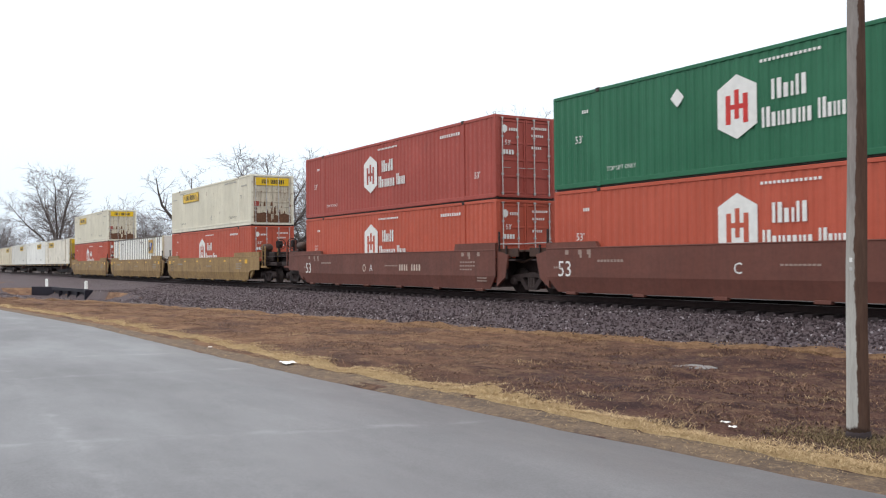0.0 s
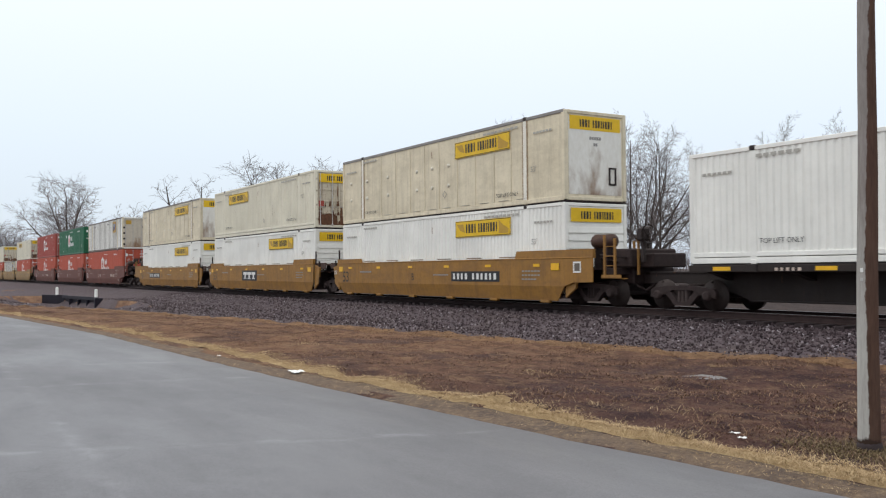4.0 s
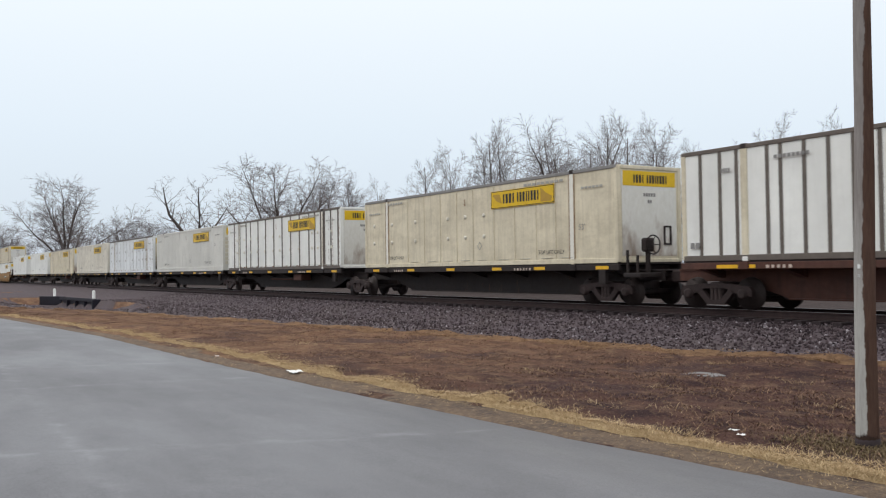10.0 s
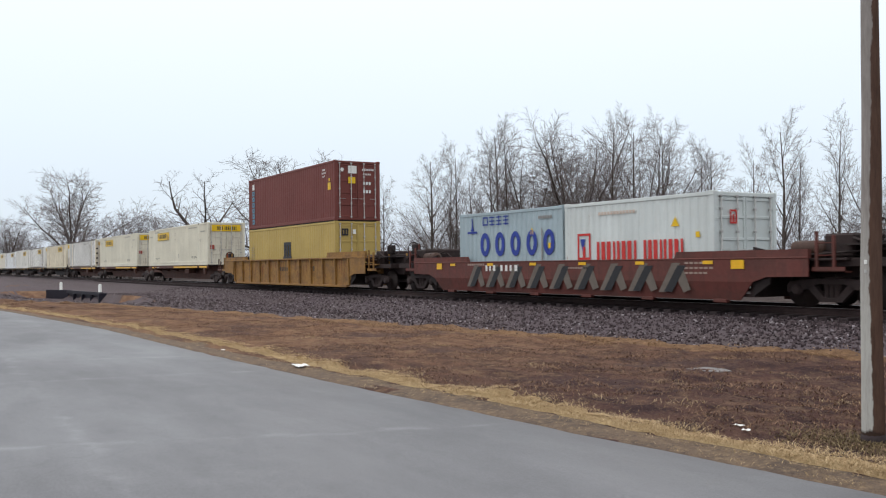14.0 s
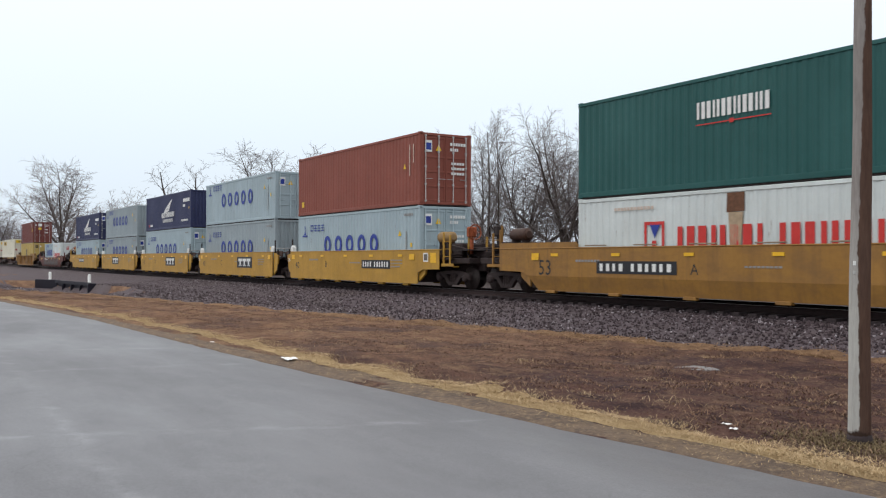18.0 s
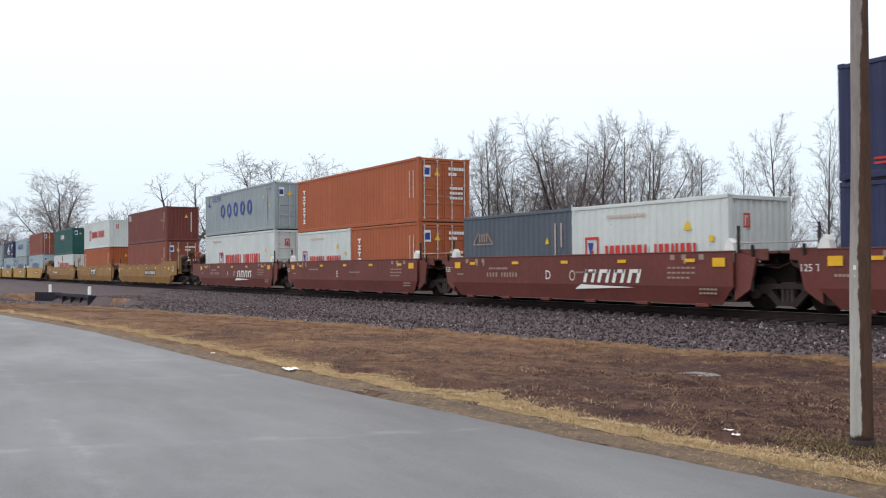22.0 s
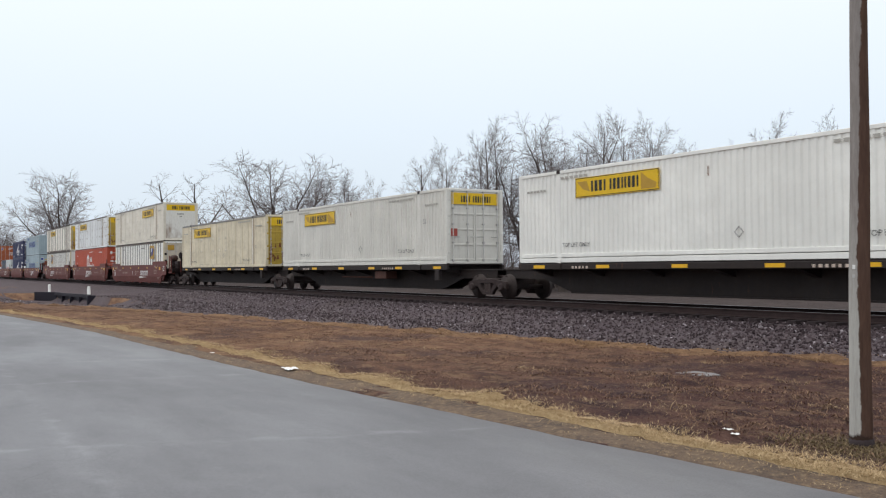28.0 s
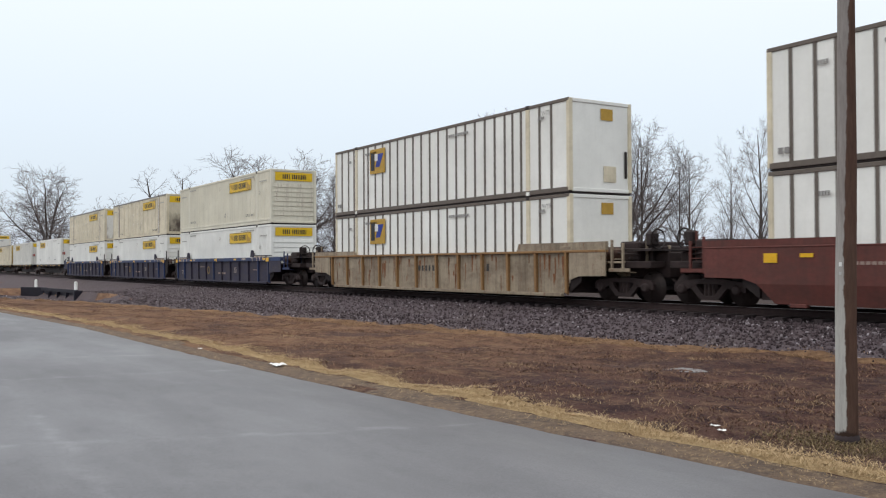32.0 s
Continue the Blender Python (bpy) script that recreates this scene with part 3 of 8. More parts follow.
def flat_each(name, parent, groups, mat, plane, key):
    """Painted marks, each one a part of its own; a group is the polygons of one mark."""
    for i, g in enumerate(groups):
        flat(name, parent, g if isinstance(g[0], list) else [g], mat, plane, (key, i))


def rect(x0, x1, z0, z1):
    return [(x0, z0), (x1, z0), (x1, z1), (x0, z1)]


def frame_polys(x0, x1, z0, z1, w):
    return [rect(x0, x1, z1 - w, z1), rect(x0, x1, z0, z0 + w), rect(x0, x0 + w, z0 + w, z1 - w), rect(x1 - w, x1, z0 + w, z1 - w)]


def ring_mark(name, parent, cx, cz, rx, rz, w, mat, y, key, n=20):
    """One flat painted ring on the side that faces the road."""
    def make():
        v = []
        for d in (0.0, -0.004):
            for k in (0.0, w):
                v += [(cx + (rx - k) * math.cos(2 * math.pi * i / n), y + d, cz + (rz - k) * math.sin(2 * math.pi * i / n)) for i in range(n)]
        f = []
        for i in range(n):
            j = (i + 1) % n
            f += [(2 * n + i, 2 * n + j, 3 * n + j, 3 * n + i), (i, j, 2 * n + j, 2 * n + i), (n + j, n + i, 3 * n + i, 3 * n + j)]
        return Shape().add(v, f)
    return part(name, (key, *SIZE), make, mat, parent)


def mark_row(x0, x1, z0, z1, n, stroke=0.24, gaps=(), fill=0.74):
    """A row of plain upright bars that stand where letters stand."""
    out = []
    w = (x1 - x0) / n
    for i in range(n):
        if i in gaps:
            continue
        a = x0 + i * w + w * 0.08
        k = fill * (0.62, 0.74, 0.56, 0.68)[(i * 7 + n) % 4]
        out.append(rect(a, a + w * k, z0, z1))
    return out


def block_row(x0, x1, z0, z1, n, stroke, tops=()):
    """A row of plain upright bars, a thick and a thin one to each place, as dense as the paint that they stand for."""
    out = []
    w = (x1 - x0) / n
    for i in range(n):
        a, b = x0 + i * w + w * 0.07, x0 + (i + 1) * w - w * 0.11
        t = z1 if not tops else z0 + (z1 - z0) * tops[i]
        thick, thin = (0.46, 0.26) if i % 2 else (0.30, 0.44)
        out.append([rect(a, a + (b - a) * thick, z0, t), rect(b - (b - a) * thin, b, z0, t)])
    return out


def dashes(x0, x1, z0, z1, n, fill=0.75):
    w = (x1 - x0) / n
    return [rect(x0 + i * w, x0 + (i + fill) * w, z0, z1) for i in range(n)]


# ---------------------------------------------------------------- ground, road and track
def interp(x, pts):
    if x <= pts[0][0]:
        return pts[0][1]
    for (a, va), (b, vb) in zip(pts, pts[1:]):
        if x <= b:
            return va + (vb - va) * (x - a) / (b - a)
    return pts[-1][1]


ROAD_EDGE = [(-260, -60), (-150, -22), (-90, -6.5), (-60, 0.3), (-46, 3.0), (-38.2, 3.88), (-25.6, 4.88), (-17.9, 5.06), (-13.7, 5.22), (-11.2, 5.35), (-8.9, 5.53), (-6.7, 5.68), (-4.2, 5.92), (0, 6.15),
             (40, 7.2), (300, 14)]
BALLAST_EDGE = [(-400, -40.0), (-90, -3.5), (-70, 1.8), (-58, 4.2), (-50, 6.2), (-43, 8.4), (-33, 11.0), (-23, 12.7), (-18.5, 13.4), (-15, 14.1), (-10.4, 15.0), (0, 15.4), (300, 15.6)]
STRAW = [(-60, 0.6), (-48, 0.75), (-25, 0.95), (-18, 1.0), (-13, 0.92), (-9, 0.84), (-6, 0.78), (-3, 0.76), (30, 0.7)]
PROFILE = [(-2000, -0.75), (-12, -0.6), (5.5, -0.54), (7.5, -0.56), (12.0, -0.66), (15.0, -0.66), (16.9, -0.38), (17.75, -0.33), (18.1, -0.27), (20.5, -0.27), (21.1, -0.33), (22.0, -0.4), (23.6, -0.75),
           (40, -0.9), (2000, -1.2)]


def ground_z(x, y):
    z = interp(y, PROFILE)
    e = interp(x, ROAD_EDGE)
    if y < e + 0.3:
        z = min(z, -0.575)
    d = math.hypot((x + 62) / 17.0, (y - 9.6) / 3.4)
    if d < 1 and e + 0.3 < y < 11.32 + 0.1 * (x + 72.5) and x > -75.5:
        z -= 0.95 * (1 - d * d) ** 0.6 * min(1.0, (y - e - 0.3) / 1.2)
    d = math.hypot((x + 86) / 8.0, (y - 9.4) / 1.6)
    if d < 1:
        z += 0.42 * (1 - d * d)
    if e + 0.7 < y < interp(x, BALLAST_EDGE) + 0.2:
        z += 0.085 * noise.noise((x * 0.8, y * 0.8, 0)) + 0.055 * noise.noise((x * 2.3, y * 2.3, 5)) + 0.025 * noise.noise((x * 6.1, y * 6.1, 7))
    d = math.hypot(x + 5.12, y - 7.72)
    if d < 1.2:
        z += (-0.555 - z) * min(1.0, 2.0 - d / 0.6)
    return z


def grid_sheet(name, xs, ys, zf, mat, label, category="ground"):
    v = [(x, y, zf(x, y)) for y in ys for x in xs]
    nx = len(xs)
    f = [(j * nx + i, j * nx + i + 1, (j + 1) * nx + i + 1, (j + 1) * nx + i) for j in range(len(ys) - 1) for i in range(nx - 1)]
    sh = Shape().add(v, f, True)
    ob = new(name, sh.mesh(name, mat))
    return tagged(ob, label, category, kind="structure")


def spread(lo, hi, step):
    n = max(1, round((hi - lo) / step))
    return [lo + (hi - lo) * i / n for i in range(n + 1)]


def build_ground():
    xs = [-2500, -1500, -900, -600, -400, -300] + spread(-240, -84, 4) + spread(-82, -59, 0.8) + spread(-58, -32, 0.45) + spread(-31.7, -2, 0.3) + spread(0, 60, 4) + [100, 200, 400, 900, 2500]
    ys = [-2500, -1200, -500, -200, -80, -40, -20, -12] + spread(-8, 3, 1.0) + spread(3.3, 18, 0.3) + spread(18.5, 26, 0.5) + [30, 36, 44, 60, 90, 150, 300, 700, 1500, 2500]
    grid_sheet("ground", xs, ys, ground_z, "ground", "brown winter verge of dead grass and dark soil")
    # asphalt road: a slab with a ragged edge
    rx = [-255, -200, -150, -120] + spread(-100, -46, 4) + spread(-44, -2, 0.35) + spread(0, 40, 2) + [80, 160, 290]
    far = []
    for x in rx:
        e = interp(x, ROAD_EDGE) + 0.05 * noise.noise((x * 1.7, 3, 0)) + 0.03 * noise.noise((x * 5.0, 9, 0))
        far.append(e)
    sh = Shape()
    n = len(rx)
    lanes = [0.0, 0.4, 0.7, 0.9, 1.0]
    v = []
    for k, t in enumerate(lanes):
        for x, e in zip(rx, far):
            lo = e - 12.5
            v.append((x, lo + (e - lo) * t, -0.52 + 0.05 * math.sin(math.pi * t) - (0.0 if t < 1 else 0.012)))
    for x, e in zip(rx, far):
        v.append((x, e + 0.05, -0.60))
    for x, e in zip(rx, far):
        v.append((x, e - 12.55, -0.60))
    f = [(j * n + i, j * n + i + 1, (j + 1) * n + i + 1, (j + 1) * n + i) for j in range(len(lanes)) for i in range(n - 1)]
    f += [(6 * n + i, 6 * n + i + 1, i + 1, i) for i in range(n - 1)]
    sh.add(v, f, True)
    tagged(new("road", sh.mesh("road", "asphalt")), "worn grey asphalt road with pale patches", "road", kind="structure")
    # sandy shoulder between asphalt and grass
    sh = Shape()
    rx2 = [x for x in rx if -62 < x < 30]
    v = []
    for j in range(4):
        for x in rx2:
            e = interp(x, ROAD_EDGE)
            wdt = interp(x, [(-60, 0.3), (-32, 0.38), (-21, 0.42), (-14, 0.60), (-9, 0.66), (-5, 0.55), (30, 0.5)]) * (1 + 0.35 * noise.noise((x * 0.8, 1, 2))) + 0.20
            y = e - 0.03 + (wdt + 0.03) * j / 3
            v.append((x, y, max(ground_z(x, y), -0.575) + (0.012, 0.026, 0.014, -0.02)[j] + (0.0 if j else -0.03)))
    n = len(rx2)
    f = [(j * n + i, j * n + i + 1, (j + 1) * n + i + 1, (j + 1) * n + i) for j in range(3) for i in range(n - 1)]
    sh.add(v, f, True)
    tagged(new("shoulder", sh.mesh("shoulder", "shoulder")), "narrow sandy gravel shoulder along the asphalt", "shoulder", kind="structure")
    # flattened straw along the shoulder
    sx = [x for x in spread(-60, -44, 1.0)] + spread(-43.8, 8, 0.14)
    v = []
    for x in sx:
        e = interp(x, ROAD_EDGE)
        c = interp(x, STRAW)
        k = interp(x, [(-20, 0.5), (-9, 1.0)])
        w0 = (0.25 + 0.06 * noise.noise((x * 1.3, 0, 4))) * k + 0.12 * noise.noise((x * 6.0, 2, 4))
        w1 = (0.27 + 0.10 * noise.noise((x * 0.9, 5, 4))) * k + 0.14 * noise.noise((x * 7.0, 8, 4))
        for y, h in ((e + c - w0, -0.02), (e + c - w0 * 0.7, 0.018), (e + c, 0.03), (e + c + w1 * 0.7, 0.02), (e + c + w1, -0.02)):
            v.append((x, y, max(ground_z(x, y), -0.59) + h + 0.012 * noise.noise((x * 9, y * 9, 1))))
    f = [(i * 5 + k, i * 5 + k + 1, i * 5 + k + 6, i * 5 + k + 5) for i in range(len(sx) - 1) for k in range(4)]
    tagged(new("straw_strip", Shape().add(v, f, True).mesh("straw_strip", "strawmat")), "strip of flattened straw-coloured grass along the shoulder", "grass", kind="structure")
    # thatch of tawny grass at the foot of the ballast
    fx = spread(-46, -8.2, 0.2)
    v = []
    for x in fx:
        e = ballast_edge_at(x)
        fade = min(1.0, (-8.2 - x) / 3.0, (x + 46) / 6.0)
        w0 = max(0.02, (0.62 + 0.5 * noise.noise((x * 0.5, 1, 9)) + 0.22 * noise.noise((x * 3.1, 6, 9))) * fade)
        w1 = 0.16 + 0.16 * noise.noise((x * 1.9, 3, 9))
        for y, h in ((e - w0, -0.03), (e - w0 * 0.75, 0.02), (e, 0.05), (e + w1 * 0.6, 0.045), (e + w1, -0.03)):
            v.append((x, y, ground_z(x, y) + h + 0.015 * noise.noise((x * 8, y * 8, 2))))
    f = [(i * 5 + k, i * 5 + k + 1, i * 5 + k + 6, i * 5 + k + 5) for i in range(len(fx) - 1) for k in range(4)]
    tagged(new("thatch_strip", Shape().add(v, f, True).mesh("thatch_strip", "thatch")), "strip of tawny dead grass at the foot of the ballast", "grass", kind="structure")
    # crushed-stone bed under the track, with an uneven border to the grass
    bx = [-1500, -800, -400, -250] + spread(-180, -84, 3) + spread(-82, -60, 0.8) + spread(-59, -2, 0.5) + spread(0, 40, 2) + [100, 300, 800]
    v = []
    cols = [0, 0.03] + [i / 24 for i in range(2, 25)]
    for x in bx:
        e = interp(x, BALLAST_EDGE) + 0.35 * noise.noise((x * 0.6, 4, 1)) + 0.15 * noise.noise((x * 2.3, 7, 1))
        for k in cols:
            y = e + (16.9 - e) * k
            v.append((x, y, ground_z(x, y) + (0.03 if k else -0.03)))
        for y in (17.5, 18.4, 20.2, 21.1, 22.0, 23.4, 23.9):
            v.append((x, y, ground_z(x, y) + (0.03 if y < 23.6 else -0.05)))
    n = len(cols) + 7
    f = [(i * n + k, i * n + k + 1, (i + 1) * n + k + 1, (i + 1) * n + k) for i in range(len(bx) - 1) for k in range(n - 1)]
    tagged(new("ballast_bed", Shape().add(v, f, True).mesh("ballast_bed", "gravel")), "grey crushed-stone ballast bed under the track", "ballast", kind="structure")


def ballast_edge_at(x):
    return interp(x, BALLAST_EDGE) + 0.35 * noise.noise((x * 0.6, 4, 1)) + 0.15 * noise.noise((x * 2.3, 7, 1))


def build_track():
    track = tagged(thing("railway_track", "two steel rails on dark wooden ties in grey ballast", "track"), kind="structure")
    prof = [(-0.036, 0.0), (0.036, 0.0), (0.036, -0.03), (0.010, -0.045), (0.010, -0.145), (0.07, -0.165), (0.07, -0.18), (-0.07, -0.18), (-0.07, -0.165),
            (-0.010, -0.145), (-0.010, -0.045), (-0.036, -0.03)]
    for s in (-1, 1):
        cy = TRACK_Y + s * 0.7525
        rail = part("rail", None, lambda: Shape().prism([(cy + p, q - 0.004) for p, q in prof], "x", -1500, 800), "railside", track)
        part("rail_head", None, lambda: Shape().box(-1500, 800, cy - 0.033, cy + 0.033, -0.004, 0.0), "shinyrail", rail, "polished running surface")
    rng = random.Random(4)
    key = "tie"
    x = -100.0
    while x < 6:
        t = part("tie", key, lambda: Shape().box(-0.115, 0.115, -1.3, 1.3, -0.36, -0.176, 0.012), "tie", track, at=(x, TRACK_Y + rng.uniform(-0.05, 0.05), 0))
        t.rotation_euler[2] = rng.uniform(-0.02, 0.02)
        x += 0.53
    return track


def build_stones():
    """Loose ballast near the camera."""
    rng = random.Random(11)
    base = []
    for i in range(5):
        bm = bmesh.new()
        bmesh.ops.create_icosphere(bm, subdivisions=1, radius=1.0)
        bm.verts.ensure_lookup_table()
        vs = [v.co * rng.uniform(0.7, 1.2) for v in bm.verts]
        fs = [tuple(v.index for v in f.verts) for f in bm.faces]
        bm.free()
        base.append((vs, fs))
    small = ([Vector(p) for p in ((1, 0, 0), (-0.8, 0.2, 0), (0, 0.9, 0.1), (0.1, -1, 0), (0, 0.1, 0.8), (0, 0, -0.7))],
             [(0, 2, 4), (2, 1, 4), (1, 3, 4), (3, 0, 4), (2, 0, 5), (1, 2, 5), (3, 1, 5), (0, 3, 5)])
    sh = Shape()
    n = 0
    while n < 26000:
        x = -3 - 62 * rng.random() ** 1.6
        y0 = ballast_edge_at(x)
        y = y0 - 0.25 + (18.45 - y0 + 0.25) * rng.random() ** 0.8
        if rng.random() > interp(y - y0, [(-0.25, 0.12), (0.5, 0.7), (1.0, 1.0)]):
            continue
        n += 1
        r = rng.uniform(0.018, 0.044)
        vs, fs = base[n % 5] if x > -14 and n % 3 == 0 else small
        rot = Euler((rng.uniform(0, 6), rng.uniform(0, 6), rng.uniform(0, 6))).to_matrix()
        sx = Vector((r * rng.uniform(0.8, 1.5), r * rng.uniform(0.8, 1.3), r * rng.uniform(0.6, 1.0)))
        z = ground_z(x, y) + 0.03 + r * 0.25
        sh.add([rot @ Vector((p.x * sx.x, p.y * sx.y, p.z * sx.z)) + Vector((x, y, z)) for p in vs], fs)
    tagged(new("ballast_stones", sh.mesh("ballast_stones", "stone")), "loose angular grey ballast stones", "gravel", kind="stuff")


def blades(name, mat, label, rng, count, where, height, lean=0.8, width=0.006, lift=0.0):
    sh = Shape()
    v, f = [], []
    made = 0
    while made < count:
        spot = where(rng)
        if spot is None:
            continue
        x, y, k = spot
        made += 1
        h = height * k * rng.uniform(0.5, 1.3)
        a = rng.uniform(0, 2 * math.pi)
        ln = h * lean * rng.uniform(0.3, 1.5)
        z = ground_z(x, y) + lift
        dx, dy = math.cos(a), math.sin(a)
        w = width * rng.uniform(0.7, 1.8)
        o = len(v)
        v += [(x - dy * w, y + dx * w, z), (x + dy * w, y - dx * w, z), (x + dx * ln * 0.4 + dy * w * 0.8, y + dy * ln * 0.4 - dx * w * 0.8, z + h * 0.7),
              (x + dx * ln * 0.4 - dy * w * 0.8, y + dy * ln * 0.4 + dx * w * 0.8, z + h * 0.7), (x + dx * ln, y + dy * ln, z + h * 0.9)]
        f += [(o, o + 1, o + 2, o + 3), (o + 3, o + 2, o + 4)]
    sh.add(v, f)
    return tagged(new(name, sh.mesh(name, mat)), label, "grass", kind="stuff")


def build_grass():
    rng = random.Random(21)

    def band(r):
        x = -3 - 45 * r.random() ** 1.7
        e = interp(x, ROAD_EDGE)
        c = interp(x, STRAW) + 0.04
        y = e + c + r.gauss(0, 0.17 + 0.08 * noise.noise((x * 0.7, 0, 0)))
        if noise.noise((x * 1.1, y * 1.6, 3)) < -0.33:
            return None
        return x, y, 1.0
    def wisps(r):
        x = -3 - 24 * r.random() ** 1.4
        y = interp(x, ROAD_EDGE) + 0.10 + 0.55 * r.random() ** 0.8
        if noise.noise((x * 1.6, y * 2.2, 7)) < 0.02:
            return None
        return x, y, 0.8
    blades("straw_wisps", "straw", "thin wisps of straw over the sandy shoulder", rng, 2600, wisps, 0.016, 3.0, 0.002, 0.03)
    blades("dry_grass", "straw", "long straw-yellow grass along the road's shoulder", rng, 42000, band, 0.022, 3.0, 0.0021, 0.035)

    def verge(r):
        x = -2.5 - 52 * r.random() ** 1.5
        e = interp(x, ROAD_EDGE) + 0.9
        b = ballast_edge_at(x) + 0.1
        if b <= e:
            return None
        y = e + (b - e) * r.random()
        k = noise.noise((x * 0.55, y * 0.55, 8)) + 0.5 * noise.noise((x * 1.9, y * 1.9, 2))
        if k < -0.05 and r.random() < 0.8:
            return None
        return x, y, 0.7 + 0.7 * max(0.0, k)
    blades("dead_grass", "deadgrass", "matted brown dead grass on the verge", rng, 86000, verge, 0.036, 2.6, 0.0036, 0.002)

    def fringe(r):
        x = -3 - 48 * r.random() ** 1.4
        y = ballast_edge_at(x) - 0.1 + r.gauss(0, 0.28)
        if noise.noise((x * 0.8, y, 6)) < 0.0:
            return None
        return x, y, 1.0
    blades("fringe_grass", "tawny", "tawny grass fringe at the foot of the ballast", rng, 15000, fringe, 0.055, 1.8, 0.0034)

    def tufts(r):
        c = r.choice([(-7.6, 7.9), (-8.6, 7.55), (-6.9, 9.9), (-9.6, 9.7), (-11.5, 12.9), (-8.8, 11.6), (-12.2, 9.2), (-5.6, 8.9), (-16.5, 9.9), (-19.5, 8.3)])
        return c[0] + r.gauss(0, 0.22), c[1] + r.gauss(0, 0.14), 1.0
    blades("grass_tufts", "straw", "scattered tufts of pale dry grass", rng, 900, tufts, 0.04, 2.6, 0.002)

    def mossy(r):
        return -5.0 + r.gauss(0, 0.45), 7.55 + r.gauss(0, 0.22), 1.0
    blades("olive_grass", "moss", "short olive-green grass round the pole", rng, 2600, mossy, 0.03, 2.0, 0.003)


# ---------------------------------------------------------------- trees
FORMS = {
    # per level: how many shoots, from and to along the limb, angles, lengths against the limb's own, shortening towards the tip
    "ash": (9.6, [(16, 0.20, 0.95, 30, 52, 0.36, 0.50, 0.55), (9, 0.12, 1.0, 24, 48, 0.32, 0.52, 0.4), (6, 0.12, 1.0, 24, 50, 0.38, 0.62, 0.2), (3, 0.2, 1.0, 22, 50, 0.45, 0.7, 0.0)], 1),
    "slim": (9.7, [(15, 0.18, 0.95, 24, 40, 0.28, 0.42, 0.55), (8, 0.12, 1.0, 22, 44, 0.34, 0.54, 0.3), (5, 0.12, 1.0, 22, 48, 0.42, 0.66, 0.2), (3, 0.2, 1.0, 22, 48, 0.45, 0.7, 0.0)], 1),
    "elm": (2.8, [(9, 0.45, 1.0, 10, 60, 1.55, 2.1, 0.0), (15, 0.12, 1.0, 32, 66, 0.24, 0.44, 0.35), (9, 0.12, 1.0, 28, 60, 0.38, 0.60, 0.2), (4, 0.15, 1.0, 24, 56, 0.45, 0.7, 0.0)], 1),
    "dome": (2.2, [(9, 0.60, 1.0, 6, 68, 1.8, 2.5, 0.0), (15, 0.18, 1.0, 30, 62, 0.24, 0.42, 0.35), (9, 0.12, 1.0, 28, 60, 0.38, 0.60, 0.2), (4, 0.15, 1.0, 24, 56, 0.45, 0.7, 0.0)], 1),
    "vee": (2.9, [(3, 0.75, 1.0, 22, 42, 1.6, 2.1, 0.0), (9, 0.35, 1.0, 35, 70, 0.22, 0.38, 0.2), (5, 0.2, 1.0, 30, 65, 0.4, 0.6, 0.2), (3, 0.2, 1.0, 25, 60, 0.5, 0.8, 0.0)], 1),
    "bush": (7.5, [(10, 0.12, 1.0, 18, 42, 0.30, 0.48, 0.3), (6, 0.12, 1.0, 24, 50, 0.38, 0.58, 0.2), (3, 0.2, 1.0, 24, 52, 0.45, 0.7, 0.0)], 6),
}
LIFT = {"vee": (0.0, 0.11, 0.08, 0.05, 0.03), "ash": (0.0, 0.07, 0.05, 0.04, 0.03), "slim": (0.0, 0.07, 0.05, 0.04, 0.03)}


